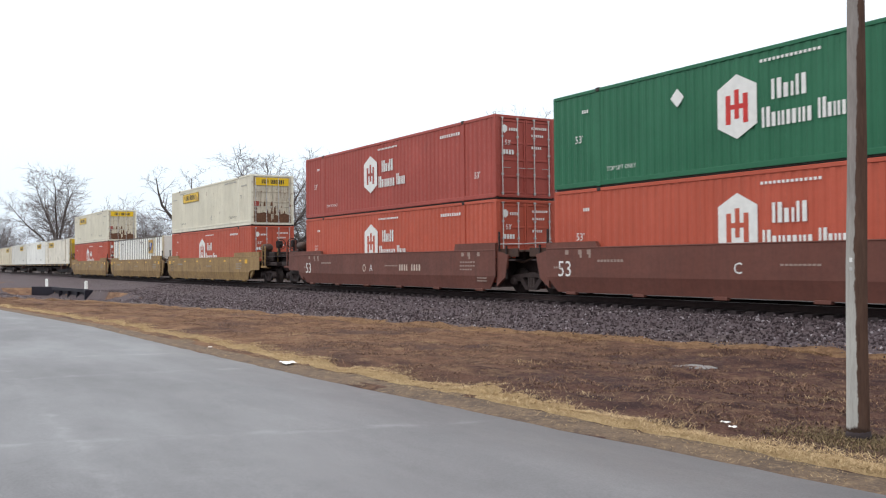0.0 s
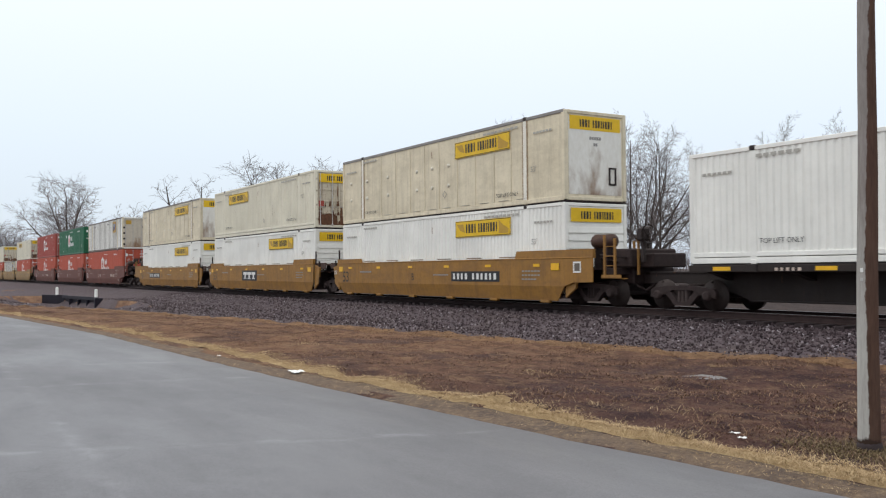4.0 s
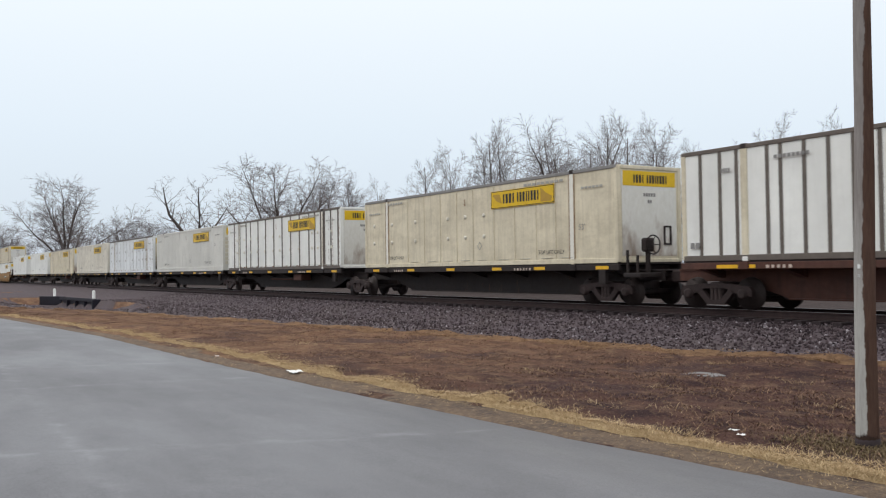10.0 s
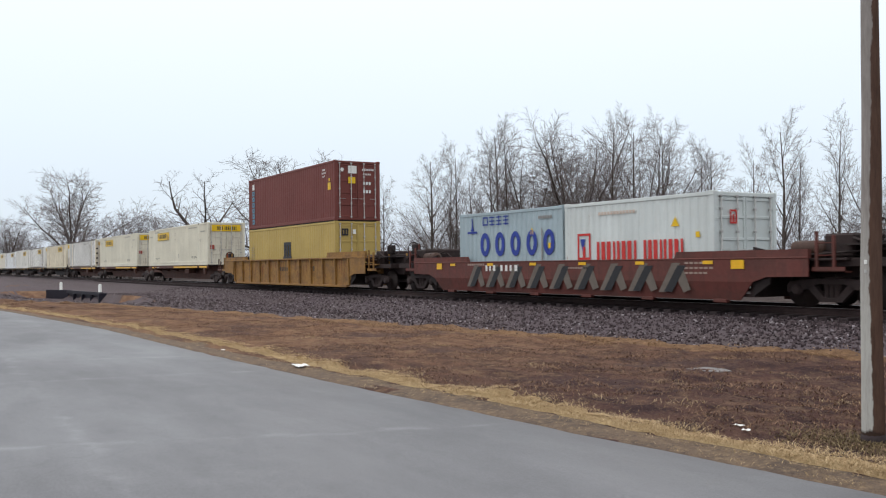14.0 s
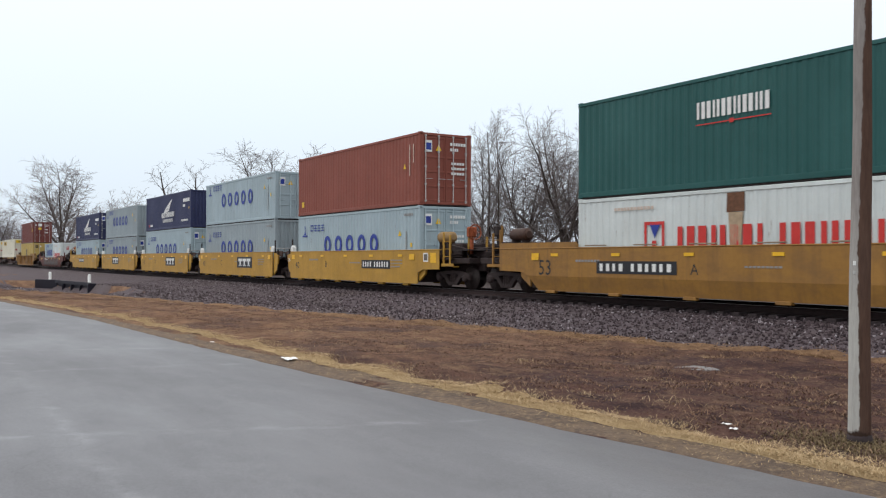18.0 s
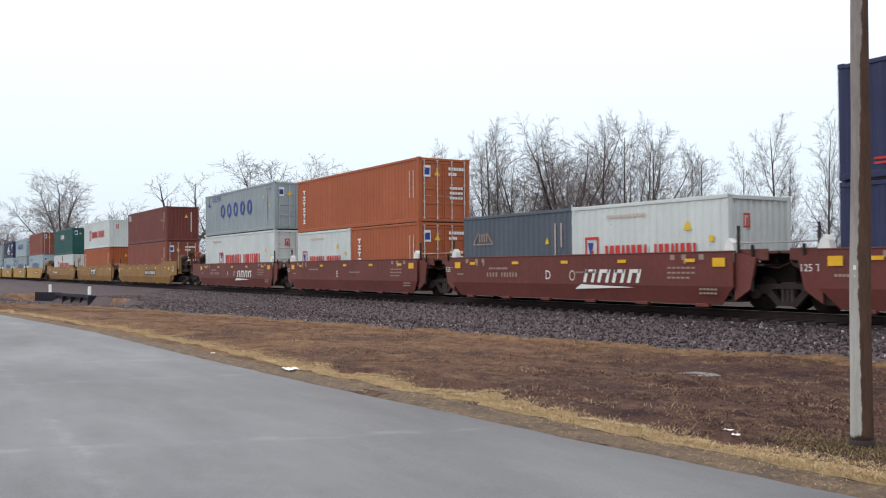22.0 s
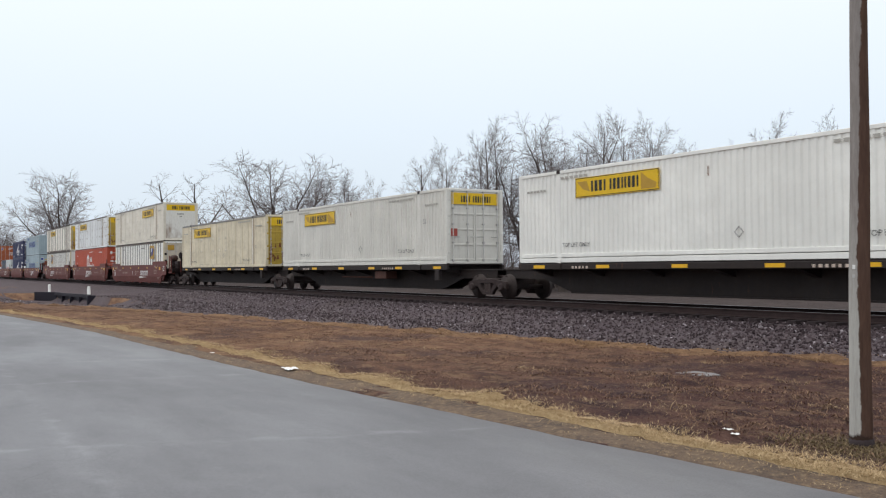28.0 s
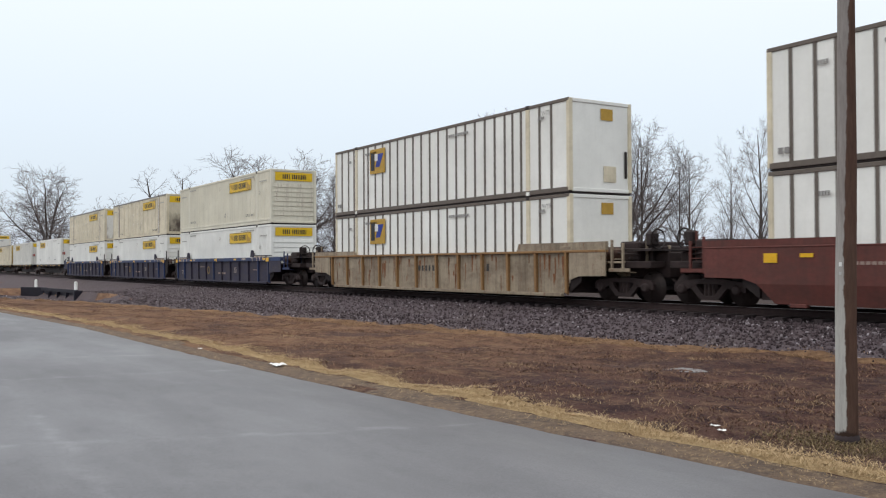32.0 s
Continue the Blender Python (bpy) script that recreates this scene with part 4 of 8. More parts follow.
def tree_shapes(seed, form, trunk_r, stout=1.0):
    """Limbs and fine twigs of one bare tree ten metres high, grown branch by branch."""
    rng = random.Random(seed)
    limbs, twigs = Shape(), Shape()
    first, spec, stems = FORMS[form]
    last = len(spec)

    def grow(p, d, length, r, lvl):
        n = 6 if lvl == 0 else (5 if lvl == 1 else (1 if lvl == last else (3 if lvl == 2 else 2)))
        pts, rad = [p], [r]
        q, dd = p.copy(), d.copy()
        wig = (0.05, 0.13, 0.16, 0.18, 0.2)[lvl] * (1.0 if form == "vee" else (0.6 if form in ("ash", "slim") else 0.75))
        for i in range(n):
            dd = (dd + Vector((rng.gauss(0, wig), rng.gauss(0, wig), LIFT.get(form, (0.0, 0.025, 0.03, 0.03, 0.03))[lvl] + rng.gauss(0, wig * 0.6)))).normalized()
            q = q + dd * (length / n)
            pts.append(q.copy())
            thin = 0.86 if lvl or form in ("ash", "slim", "bush") else 0.35
            rad.append(max(0.0045 * stout, r * (1 - thin * (i + 1) / n)))
        if lvl <= 1:
            limbs.tube(pts, rad, 6 if lvl == 0 else 4, False)
        elif lvl < last:
            twigs.tube(pts, rad, 3, False, False)
        else:
            twigs.spike(pts[0], pts[1], rad[0])
            return
        c, t0, t1, a0, a1, r0, r1, fall = spec[lvl]
        turn = rng.uniform(0, 6.28)
        for k in range(c):
            t = min(0.999, t0 + (t1 - t0) * (k + rng.random()) / c)
            i = int(t * n)
            base = pts[i].lerp(pts[i + 1], t * n - i)
            ax = (pts[i + 1] - pts[i]).normalized()
            side = ax.cross((0.3, 0.2, 1) if abs(ax.z) < 0.9 else (1, 0.2, 0)).normalized()
            turn += 2.4 + rng.uniform(-0.5, 0.5)
            out = Matrix.Rotation(turn, 3, ax) @ side
            an = radians(rng.uniform(a0, a1) if form != "dome" or lvl else a1 + (a0 - a1) * (k + 0.5) / c)
            nd = (ax * math.cos(an) + out * math.sin(an)).normalized()
            rr = (rad[i] + (rad[i + 1] - rad[i]) * (t * n - i)) * rng.uniform(0.42, 0.62)
            grow(base.copy(), nd, length * rng.uniform(r0, r1) * (1 - fall * t), max(0.0065 * stout, rr), lvl + 1)
    for s in range(stems):
        lean = 0.03 if stems == 1 else 0.42
        d0 = Vector((rng.gauss(0, lean), rng.gauss(0, lean), 1)).normalized()
        off = 0.0 if stems == 1 else 0.7
        grow(Vector((rng.gauss(0, off), rng.gauss(0, off), -0.3)), d0, first * (1 if stems == 1 else rng.uniform(0.6, 1.0)), trunk_r, 0)
    zs = sorted(p[2] for p in twigs.v)
    k = 10.0 / zs[int(len(zs) * 0.995)]
    for sh in (limbs, twigs):
        sh.v = [(p[0] * k, p[1] * k, p[2] * k) for p in sh.v]
    return limbs, twigs


def make_tree(name, label, category, seed, form, trunk_r, stout=1.0):
    limbs, twigs = tree_shapes(seed, form, trunk_r, stout)
    t = thing(name, label, category, "bare trees behind the track")
    part("trunk", None, lambda: limbs, "bark", t)
    part("crown", None, lambda: twigs, "twig", t, "leafless crown of fine twigs")
    return t


def build_trees():
    rng = random.Random(8)
    kinds = [
        make_tree("bare_tree", "tall leafless ash with spreading grey branches", "tree", 3, "ash", 0.15),
        make_tree("bare_tree", "leafless tree with a broad rounded crown", "tree", 5, "elm", 0.24),
        make_tree("bare_tree", "slim leafless tree with ascending twigs", "tree", 9, "slim", 0.11),
        make_tree("bare_tree", "gnarled leafless tree forking into bent limbs", "tree", 14, "vee", 0.44, 1.5),
        make_tree("bare_bush", "tangled leafless brush of many thin stems", "bush", 17, "bush", 0.06, 1.6),
        make_tree("bare_tree", "great leafless elm with a dense domed crown", "tree", 23, "dome", 0.22, 1.25),
    ]
    spots = [
        (0, -76, 45, 13.5), (2, -70, 44, 13.6), (0, -65, 45, 14.8), (2, -60.5, 43, 14.0), (1, -56, 46, 13.8), (0, -52, 47, 13.6), (2, -48, 45, 13.0), (2, -44, 44, 12.2),
        (0, -35.3, 45, 10.8), (2, -33, 47, 10.8), (1, -58, 56, 13.5), (1, -68, 58, 14.0), (0, -80, 52, 12.0), (2, -38.0, 50, 9.5),
        (5, -117, 46, 17.2), (1, -126, 54, 17.0), (2, -95, 46, 13.5), (2, -92, 48, 12.8), (0, -107, 52, 14.0), (3, -151, 45, 18.2),
        (5, -196, 31, 21.0), (4, -150, 36, 10.5), (4, -165, 42, 11.0), (4, -158, 48, 12.0), (5, -300, 30, 17.0), (4, -262, 34, 11.0), (4, -215, 36, 10.5), (4, -186, 37, 11.0), (4, -172, 36, 11.5),
        (5, -166, 36, 11.8), (5, -150, 38, 10.0), (5, -335, 36, 15.5), (0, -67.5, 46, 13.0), (1, -62.5, 47, 12.8), (2, -72.8, 45, 12.6), (4, -64, 43, 8.0), (4, -57, 44, 7.5), (4, -71, 44, 8.0), (4, -238, 40, 10.0), (4, -205, 44, 10.5), (0, -40.8, 45, 9.7), (2, -38.3, 46, 9.6), (2, -42.6, 46, 10.2), (4, -39.5, 49, 6.0), (4, -33, 52, 5.5),
        (0, -330, 26, 18.0), (1, -42, 66, 9.5), (1, -30, 62, 8.6), (0, -22, 56, 8.0),
    ]
    used = set()
    for k, x, y, h in spots:
        s = h / 10.0
        m = Matrix.Translation((x, y, ground_z(x, y) + 0.05)) @ Matrix.Rotation(rng.uniform(0, 6.28), 4, "Z")
        if k not in used:
            t = kinds[k]
            used.add(k)
            t.matrix_basis = m
        else:
            t = copy_thing(kinds[k], m)
        w = s * rng.uniform(0.92, 1.1) * (0.9 if k == 0 else (1.25 if k == 5 else 1.0))
        t.scale = (w, w, s)
    for i in range(32):
        x = -14 - 160 * (i + rng.random()) / 32
        y = 50 + rng.uniform(0, 16) - 4 * math.sin(i)
        h = rng.uniform(3.2, 6.6) * (1.25 if x < -80 else 1.0)
        m = Matrix.Translation((x, y, ground_z(x, y) + 0.05)) @ Matrix.Rotation(rng.uniform(0, 6.28), 4, "Z")
        t = copy_thing(kinds[4], m)
        w = h / 10.0 * rng.uniform(1.1, 1.5)
        t.scale = (w, w, h / 10.0)
    # the far woods that close the horizon
    sh = Shape()
    r2 = random.Random(33)
    for i in range(900):
        a = i / 900 * 2 * math.pi
        dist = 520 + r2.uniform(0, 130)
        x, y = math.cos(a) * dist, math.sin(a) * dist
        h = 9 + 5 * noise.noise((a * 9, 0, 0)) + r2.uniform(-2.5, 2.5)
        for k in range(5):
            ox, oy = r2.gauss(0, 3.0), r2.gauss(0, 3.0)
            sh.tube([(x + ox, y + oy, -2), (x + ox + r2.gauss(0, 1.5), y + oy + r2.gauss(0, 1.5), h * r2.uniform(0.6, 1.1))], [0.5, 0.08], 3, False, False)
    tagged(new("far_woods", sh.mesh("far_woods", "twig")), "distant leafless woods along the horizon", "woods", kind="stuff")


# ---------------------------------------------------------------- roadside things
def build_roadside():
    pole = thing("utility_pole", "weathered wooden utility pole, pale on one face", "pole", at=(-5.112, 7.725, -0.58))
    rng = random.Random(2)
    pole.rotation_euler[1] = 0.0136
    pts = [(0.004 * math.sin(i * 1.3), 0.004 * math.cos(i * 0.9), -0.4 + i * 0.5) for i in range(20)]
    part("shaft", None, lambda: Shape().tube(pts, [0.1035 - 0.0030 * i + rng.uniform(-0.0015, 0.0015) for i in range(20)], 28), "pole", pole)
    part("base_collar", None, lambda: Shape().tube([(0, 0, -0.1), (0.01, 0, 0.03), (0, 0.01, 0.09)], [0.132, 0.120, 0.106], 14), "tie", pole, "dark rotted wood at the pole's foot")
    part("tag", None, lambda: Shape().box(-0.012, 0.016, -0.1, -0.092, 1.66, 1.70, 0.002), "postwhite", pole, "small pale tag nailed to the pole")
    part("tag", None, lambda: Shape().box(-0.012, 0.014, -0.1, -0.092, 1.58, 1.61, 0.002), "rod", pole, "small metal tag nailed to the pole")
    # culvert with two marker posts
    cul = thing("culvert", "dark steel culvert headwall beside the track", "culvert", at=(-68.0, 11.7, -0.6))
    part("headwall", None, lambda: Shape().prism([(-4.7, -0.45), (4.0, 0.36), (4.0, 0.62), (-4.7, -0.20)], "z", -1.30, 0.02), "culvert", cul)
    part("cap_beam", None, lambda: Shape().prism([(-4.8, -0.60), (4.1, 0.22), (4.1, 0.36), (-4.8, -0.45)], "z", -0.14, 0.08), "culvert", cul)
    part("wing_wall", None, lambda: Shape().prism([(-6.9, -1.70), (-4.6, -0.48), (-4.75, -0.22), (-7.1, -1.48)], "z", -1.2, 0.10), "culvert", cul)
    for a in (-2.6, -0.4, 1.8):
        part("rib", "culvertrib", lambda: Shape().box(-0.08, 0.08, -0.14, 0.06, -1.2, -0.14, 0.01), "culvert", cul, at=(a, -0.07 + 0.093 * a, 0))
    part("end_pier", None, lambda: Shape().box(4.0, 4.35, 0.05, 0.60, -1.2, 0.04, 0.04), "culvert", cul, "dark end pier")
    for k, (x, y) in enumerate(((-79.7, 11.78), (-66.8, 12.42))):
        p = thing("marker_post", "short white-painted marker post with a rounded top", "post", "marker posts at the culvert", at=(x, y, ground_z(x, y)))
        part("post_body", "markerpost", lambda: Shape().tube([(0, 0, -0.3), (0, 0, 0.55), (0, 0, 0.63), (0, 0, 0.66)], [0.115, 0.115, 0.09, 0.03], 10), "postwhite", p)
    # litter and a broken slab
    for (x, y, s, lab) in ((-13.9, 5.70, 0.15, "crumpled white paper litter on the shoulder"), (-6.28, 7.28, 0.05, "scrap of white litter in the dead grass"),
                           (-6.05, 7.12, 0.04, "torn white scrap in the dead grass"), (-17.5, 5.55, 0.05, "scrap of pale litter on the shoulder")):
        def crumple(s=s, x=x):
            r = random.Random(int(-x * 100))
            n = 7
            v = [((i / (n - 1) - 0.5) * 2 * s + r.uniform(-0.1, 0.1) * s, (j / (n - 1) - 0.5) * 1.3 * s, 0.012 + abs(r.gauss(0, 0.13)) * s) for j in range(n) for i in range(n)]
            return Shape().add(v, [(j * n + i, j * n + i + 1, (j + 1) * n + i + 1, (j + 1) * n + i) for j in range(n - 1) for i in range(n - 1)])
        lit = thing("litter", lab, "litter", at=(x, y, ground_z(x, y) + 0.015))
        part("sheet", None, crumple, "paper", lit)
    sl = thing("concrete_slab", "flat piece of broken grey concrete in the verge", "slab", at=(-10.3, 11.3, ground_z(-10.3, 11.3)))
    part("chunk", None, lambda: Shape().prism([(-0.32, -0.22), (-0.06, -0.3), (0.3, -0.18), (0.34, 0.1), (0.08, 0.24), (-0.28, 0.2)], "z", -0.08, 0.02), "slab", sl)


build_ground()
build_track()
build_roadside()
build_trees()
build_stones()
build_grass()


# ---------------------------------------------------------------- containers
def wave_wall(sh, x0, x1, z0, z1, y_out, y_in, pitch, crest=0.36, slope=0.14, s=1):
    """A trapezoidal corrugated wall along x."""
    n = max(1, round((x1 - x0) / pitch))
    p = (x1 - x0) / n
    pts = [(x0, y_out)]
    for i in range(n):
        b = x0 + i * p
        pts += [(b + p * crest, y_out), (b + p * (crest + slope), y_in), (b + p * (1 - slope), y_in), (b + p, y_out)]
    v = [(x, y * s, z) for x, y in pts for z in (z0, z1)]
    return sh.add(v, [(2 * i, 2 * i + 2, 2 * i + 3, 2 * i + 1) for i in range(len(pts) - 1)])


def end_wave(sh, x_out, x_in, y0, y1, z0, z1, pitch):
    n = max(1, round((y1 - y0) / pitch))
    p = (y1 - y0) / n
    pts = [(y0, x_out)]
    for i in range(n):
        b = y0 + i * p
        pts += [(b + p * 0.36, x_out), (b + p * 0.5, x_in), (b + p * 0.86, x_in), (b + p, x_out)]
    v = [(x, y, z) for y, x in pts for z in (z0, z1)]
    return sh.add(v, [(2 * i, 2 * i + 2, 2 * i + 3, 2 * i + 1) for i in range(len(pts) - 1)])


def side_wall_shape(style, L, W, H, s):
    sh = Shape()
    hx, hy = L / 2, W / 2
    zt, zb = H - 0.11, (0.30 if style == "jbcorr" else 0.16)
    pitch, depth = {"iso": (0.277, 0.021), "hub": (0.29, 0.022), "jbcorr": (0.205, 0.030)}.get(style, (1, 0))
    if depth:
        wave_wall(sh, -hx + 0.12, hx - 0.12, zb, zt, hy - 0.016, hy - 0.016 - depth, pitch, s=s)
    else:
        sh.box(-hx + 0.1, hx - 0.1, *sorted((s * (hy - 0.03), s * (hy - 0.06))), 0.14, H - 0.08)
    return sh


def end_wall_shape(style, L, W, H, s):
    sh = Shape()
    hx, hy = L / 2, W / 2
    if style in ("iso", "hub"):
        end_wave(sh, s * (hx - 0.03), s * (hx - 0.075), -hy + 0.14, hy - 0.14, 0.13, H - 0.12, 0.25)
    else:
        sh.box(*sorted((s * (hx - 0.035), s * (hx - 0.06))), -hy + 0.1, hy - 0.1, 0.13, H - 0.1)
    return sh


def side_ribs(style, L, W, H):
    """x places of the upright strips on a sheet-and-post container."""
    return {"emp": [-7.42, -6.78, -6.25, -5.33, -4.95, -4.30, -3.67, -3.05, -2.43, -1.83, -1.22, -0.60, 0.02, 0.62, 1.22, 1.83, 2.42, 3.02, 3.62, 4.20, 4.77, 5.20, 5.66, 6.62, 7.20],
            "jbpost": [-6.95, -6.12, -4.85, -4.10, -2.87, -1.67, -0.42, 0.78, 1.97, 3.15, 4.36, 5.08, 5.80, 6.25, 6.98, 7.78],
            "jbrust": [-5.45, -4.75, -3.57, -2.31, -1.16, 0.10, 1.31, 2.53, 3.74, 4.85, 5.44],
            "jbplate": [-4.29, -2.98, -1.76, -0.60, 0.49, 1.80, 3.01, 4.19, 5.20]}[style]


def jb_panel(c, x0, x1, z0, y, key):
    z1 = z0 + 0.60
    flat("logo_panel", c, [rect(x0, x1, z0, z1)], "logoyellow", ("y", y), key + "p", "yellow logo panel")
    w = x1 - x0
    flat("panel_border", c, frame_polys(x0 + 0.02, x1 - 0.02, z0 + 0.015, z1 - 0.015, 0.018), "logodark", ("y", y - 0.005), key + "m")
    a, b = x0 + w * 0.20, x0 + w * 0.78
    flat_each("logo_mark", c, block_row(a, a + (b - a) * 0.34, z0 + 0.15, z1 - 0.13, 2, 0.075) + block_row(a + (b - a) * 0.40, b, z0 + 0.15, z1 - 0.13, 4, 0.085), "logodark",
              ("y", y - 0.005), key + "e")
    gold = [[(x0 + w * 0.03, z1 - 0.12), (x0 + w * 0.15, z1 - 0.12), (x0 + w * 0.19, z0 + 0.16), (x0 + w * 0.10, z0 + 0.25)],
            [(x0 + w * 0.80, z1 - 0.06), (x0 + w * 0.88, z1 - 0.25), (x0 + w * 0.97, z0 + 0.22), (x0 + w * 0.96, z0 + 0.07), (x0 + w * 0.80, z0 + 0.07)]]
    flat_each("logo_shading", c, gold, "logogold", ("y", y - 0.005), key + "g")


def jb_end(c, L, W, H, ez):
    x = L / 2 + ez
    z0 = H - 0.62
    flat("end_logo_panel", c, [rect(-W / 2 + 0.24, W / 2 - 0.24, z0, z0 + 0.44)], "logoyellow", ("x", x), ("je", L, W, H, ez), "yellow logo panel")
    flat_each("end_logo_mark", c, block_row(-0.66, -0.22, z0 + 0.09, z0 + 0.33, 2, 0.05) + block_row(-0.12, 0.72, z0 + 0.09, z0 + 0.33, 4, 0.06), "logodark",
         ("x", x + 0.005), ("jem", L, W, H, ez))


def rust_marks(c, L, W, H, y, style):
    """Ragged stains down the seams and along the lower edge of an old sheet-sided container."""
    rng = random.Random(31)
    polys = []
    for x in [-L / 2 + a for a in (0.12, 0.92, 1.35, 1.95)] + [L / 2 - a for a in (0.12, 0.85, 1.3, 2.0)]:
        n = 24
        zs = [0.25 + (H - 0.5) * i / n for i in range(n + 1)]
        for z0, z1 in zip(zs, zs[1:]):
            if rng.random() < 0.6:
                w = rng.uniform(0.004, 0.022)
                polys.append([(x - w, z0), (x + w * 0.6, z0 + 0.02), (x + w, z1 - 0.05), (x - w * 0.4, z1)])
    for i in range(34):
        x = -L / 2 + 0.4 + (L - 0.8) * rng.random()
        w, h = rng.uniform(0.03, 0.14), rng.uniform(0.015, 0.06)
        top = [(x + w * math.cos(a), 0.17 + h * math.sin(a) * rng.uniform(0.6, 1.1)) for a in (0.5, 0.95, 1.4, 1.85, 2.3, 2.7)]
        polys.append([(x - w, 0.17), (x + w, 0.17)] + top)
    flat("rust_stain", c, polys, "rust", ("y", y - 0.001), ("rst", style, W), "ragged brown rust stains")
    if style == "jbrust":
        ribs = []
        for x in side_ribs(style, L, W, H):
            ribs.append([rect(x + 0.06, x + 0.085, 0.25, H - 0.16), rect(x + 0.16, x + 0.185, 0.25, H - 0.16)])
        flat_each("rib_edge", c, ribs, "ribline", ("y", y + 0.002), ("rbe", W))


def marks_jb(c, L, W, H, o):
    y = -W / 2 - 0.004
    x0 = 1.70 if o.get("logo", "R") == "R" else -5.20
    if o.get("logo") != "-":
        jb_panel(c, x0, x0 + 3.5, 1.97, y, "jb%s%.2f" % (o.get("logo", "R"), W))
    if o["style"] in ("jbcorr", "jbplate"):
        z = 0.50 if o["style"] == "jbcorr" else 0.34
        words_on_side(c, "TOP LIFT ONLY", 5.0, z, y - 0.003, 0.19, "logodark")
        words_on_side(c, "TOP LIFT ONLY", -5.2, z, y - 0.003, 0.18, "logodark")
        words_on_side(c, "53'", 6.5, 1.05 if z < 0.4 else 1.6, y - 0.003, 0.26, "greymark")
    flat_each("marking", c, [dashes(3.6, 5.7, H - 0.30, H - 0.22, 9), dashes(-5.9, -4.6, H - 0.30, H - 0.22, 6), dashes(6.5, 7.5, H - 0.62, H - 0.55, 6), dashes(-7.6, -6.6, H - 0.62, H - 0.55, 6)], "faintmark", ("y", y), ("jbt", L, W, H))
    flat("placard", c, [[p, q, (0.95 + (q[0] - 0.95) * 0.8, 0.72 + (q[1] - 0.72) * 0.8), (0.95 + (p[0] - 0.95) * 0.8, 0.72 + (p[1] - 0.72) * 0.8)] for p, q in zip(*(lambda d: (d, d[1:] + d[:1]))([(0.95, 0.57), (1.10, 0.72), (0.95, 0.87), (0.80, 0.72)]))], "greymark", ("y", y), ("jbd", W))
    flat("tag_strip", c, [rect(-0.015, 0.015, H - 0.70, H - 0.45)], "rust", ("y", y), ("jbr", H, W))
    if o["style"] in ("jbrust", "jbpost"):
        rust_marks(c, L, W, H, y, o["style"])
    if o["end"] == "D":
        jb_end(c, L, W, H, 0.0)
        if o.get("doormat") in ("rustdoor", "yellowdoor"):
            rng = random.Random(12)
            polys = []
            for i in range(34):
                p, z, h, w = rng.uniform(-1.1, 1.1), 0.16 + 1.0 * rng.random() ** 1.6, rng.uniform(0.08, 0.5), rng.uniform(0.02, 0.09)
                polys.append([(p - w, z), (p + w, z + 0.02), (p + w * 0.5, z + h), (p - w * 0.4, z + h * 0.85)])
            if o["doormat"] == "rustdoor":
                polys += [[(-1.1, 0.16), (-0.06, 0.16), (-0.1, 0.62), (-0.5, 0.74), (-0.9, 0.66), (-1.1, 0.8)], [(0.06, 0.16), (1.1, 0.16), (1.1, 0.58), (0.7, 0.7), (0.3, 0.56), (0.06, 0.66)]]
            flat("rust_stain", c, polys, "darkrust" if o["doormat"] == "rustdoor" else "rust", ("x", L / 2 - 0.012), ("drs", o["doormat"], W), "rust on the doors")
        if o.get("doormat") != "yellowdoor":
            flat("placard", c, [rect(-W / 2 + 0.20, -W / 2 + 0.48, 1.08, 1.36)], "darkhub", ("x", L / 2 + 0.003), ("jbpl", L, W))
    elif o["style"] == "jbcorr":
        jb_end(c, L, W, H, 0.0)
    else:
        jb_end(c, L, W, H, -0.02)


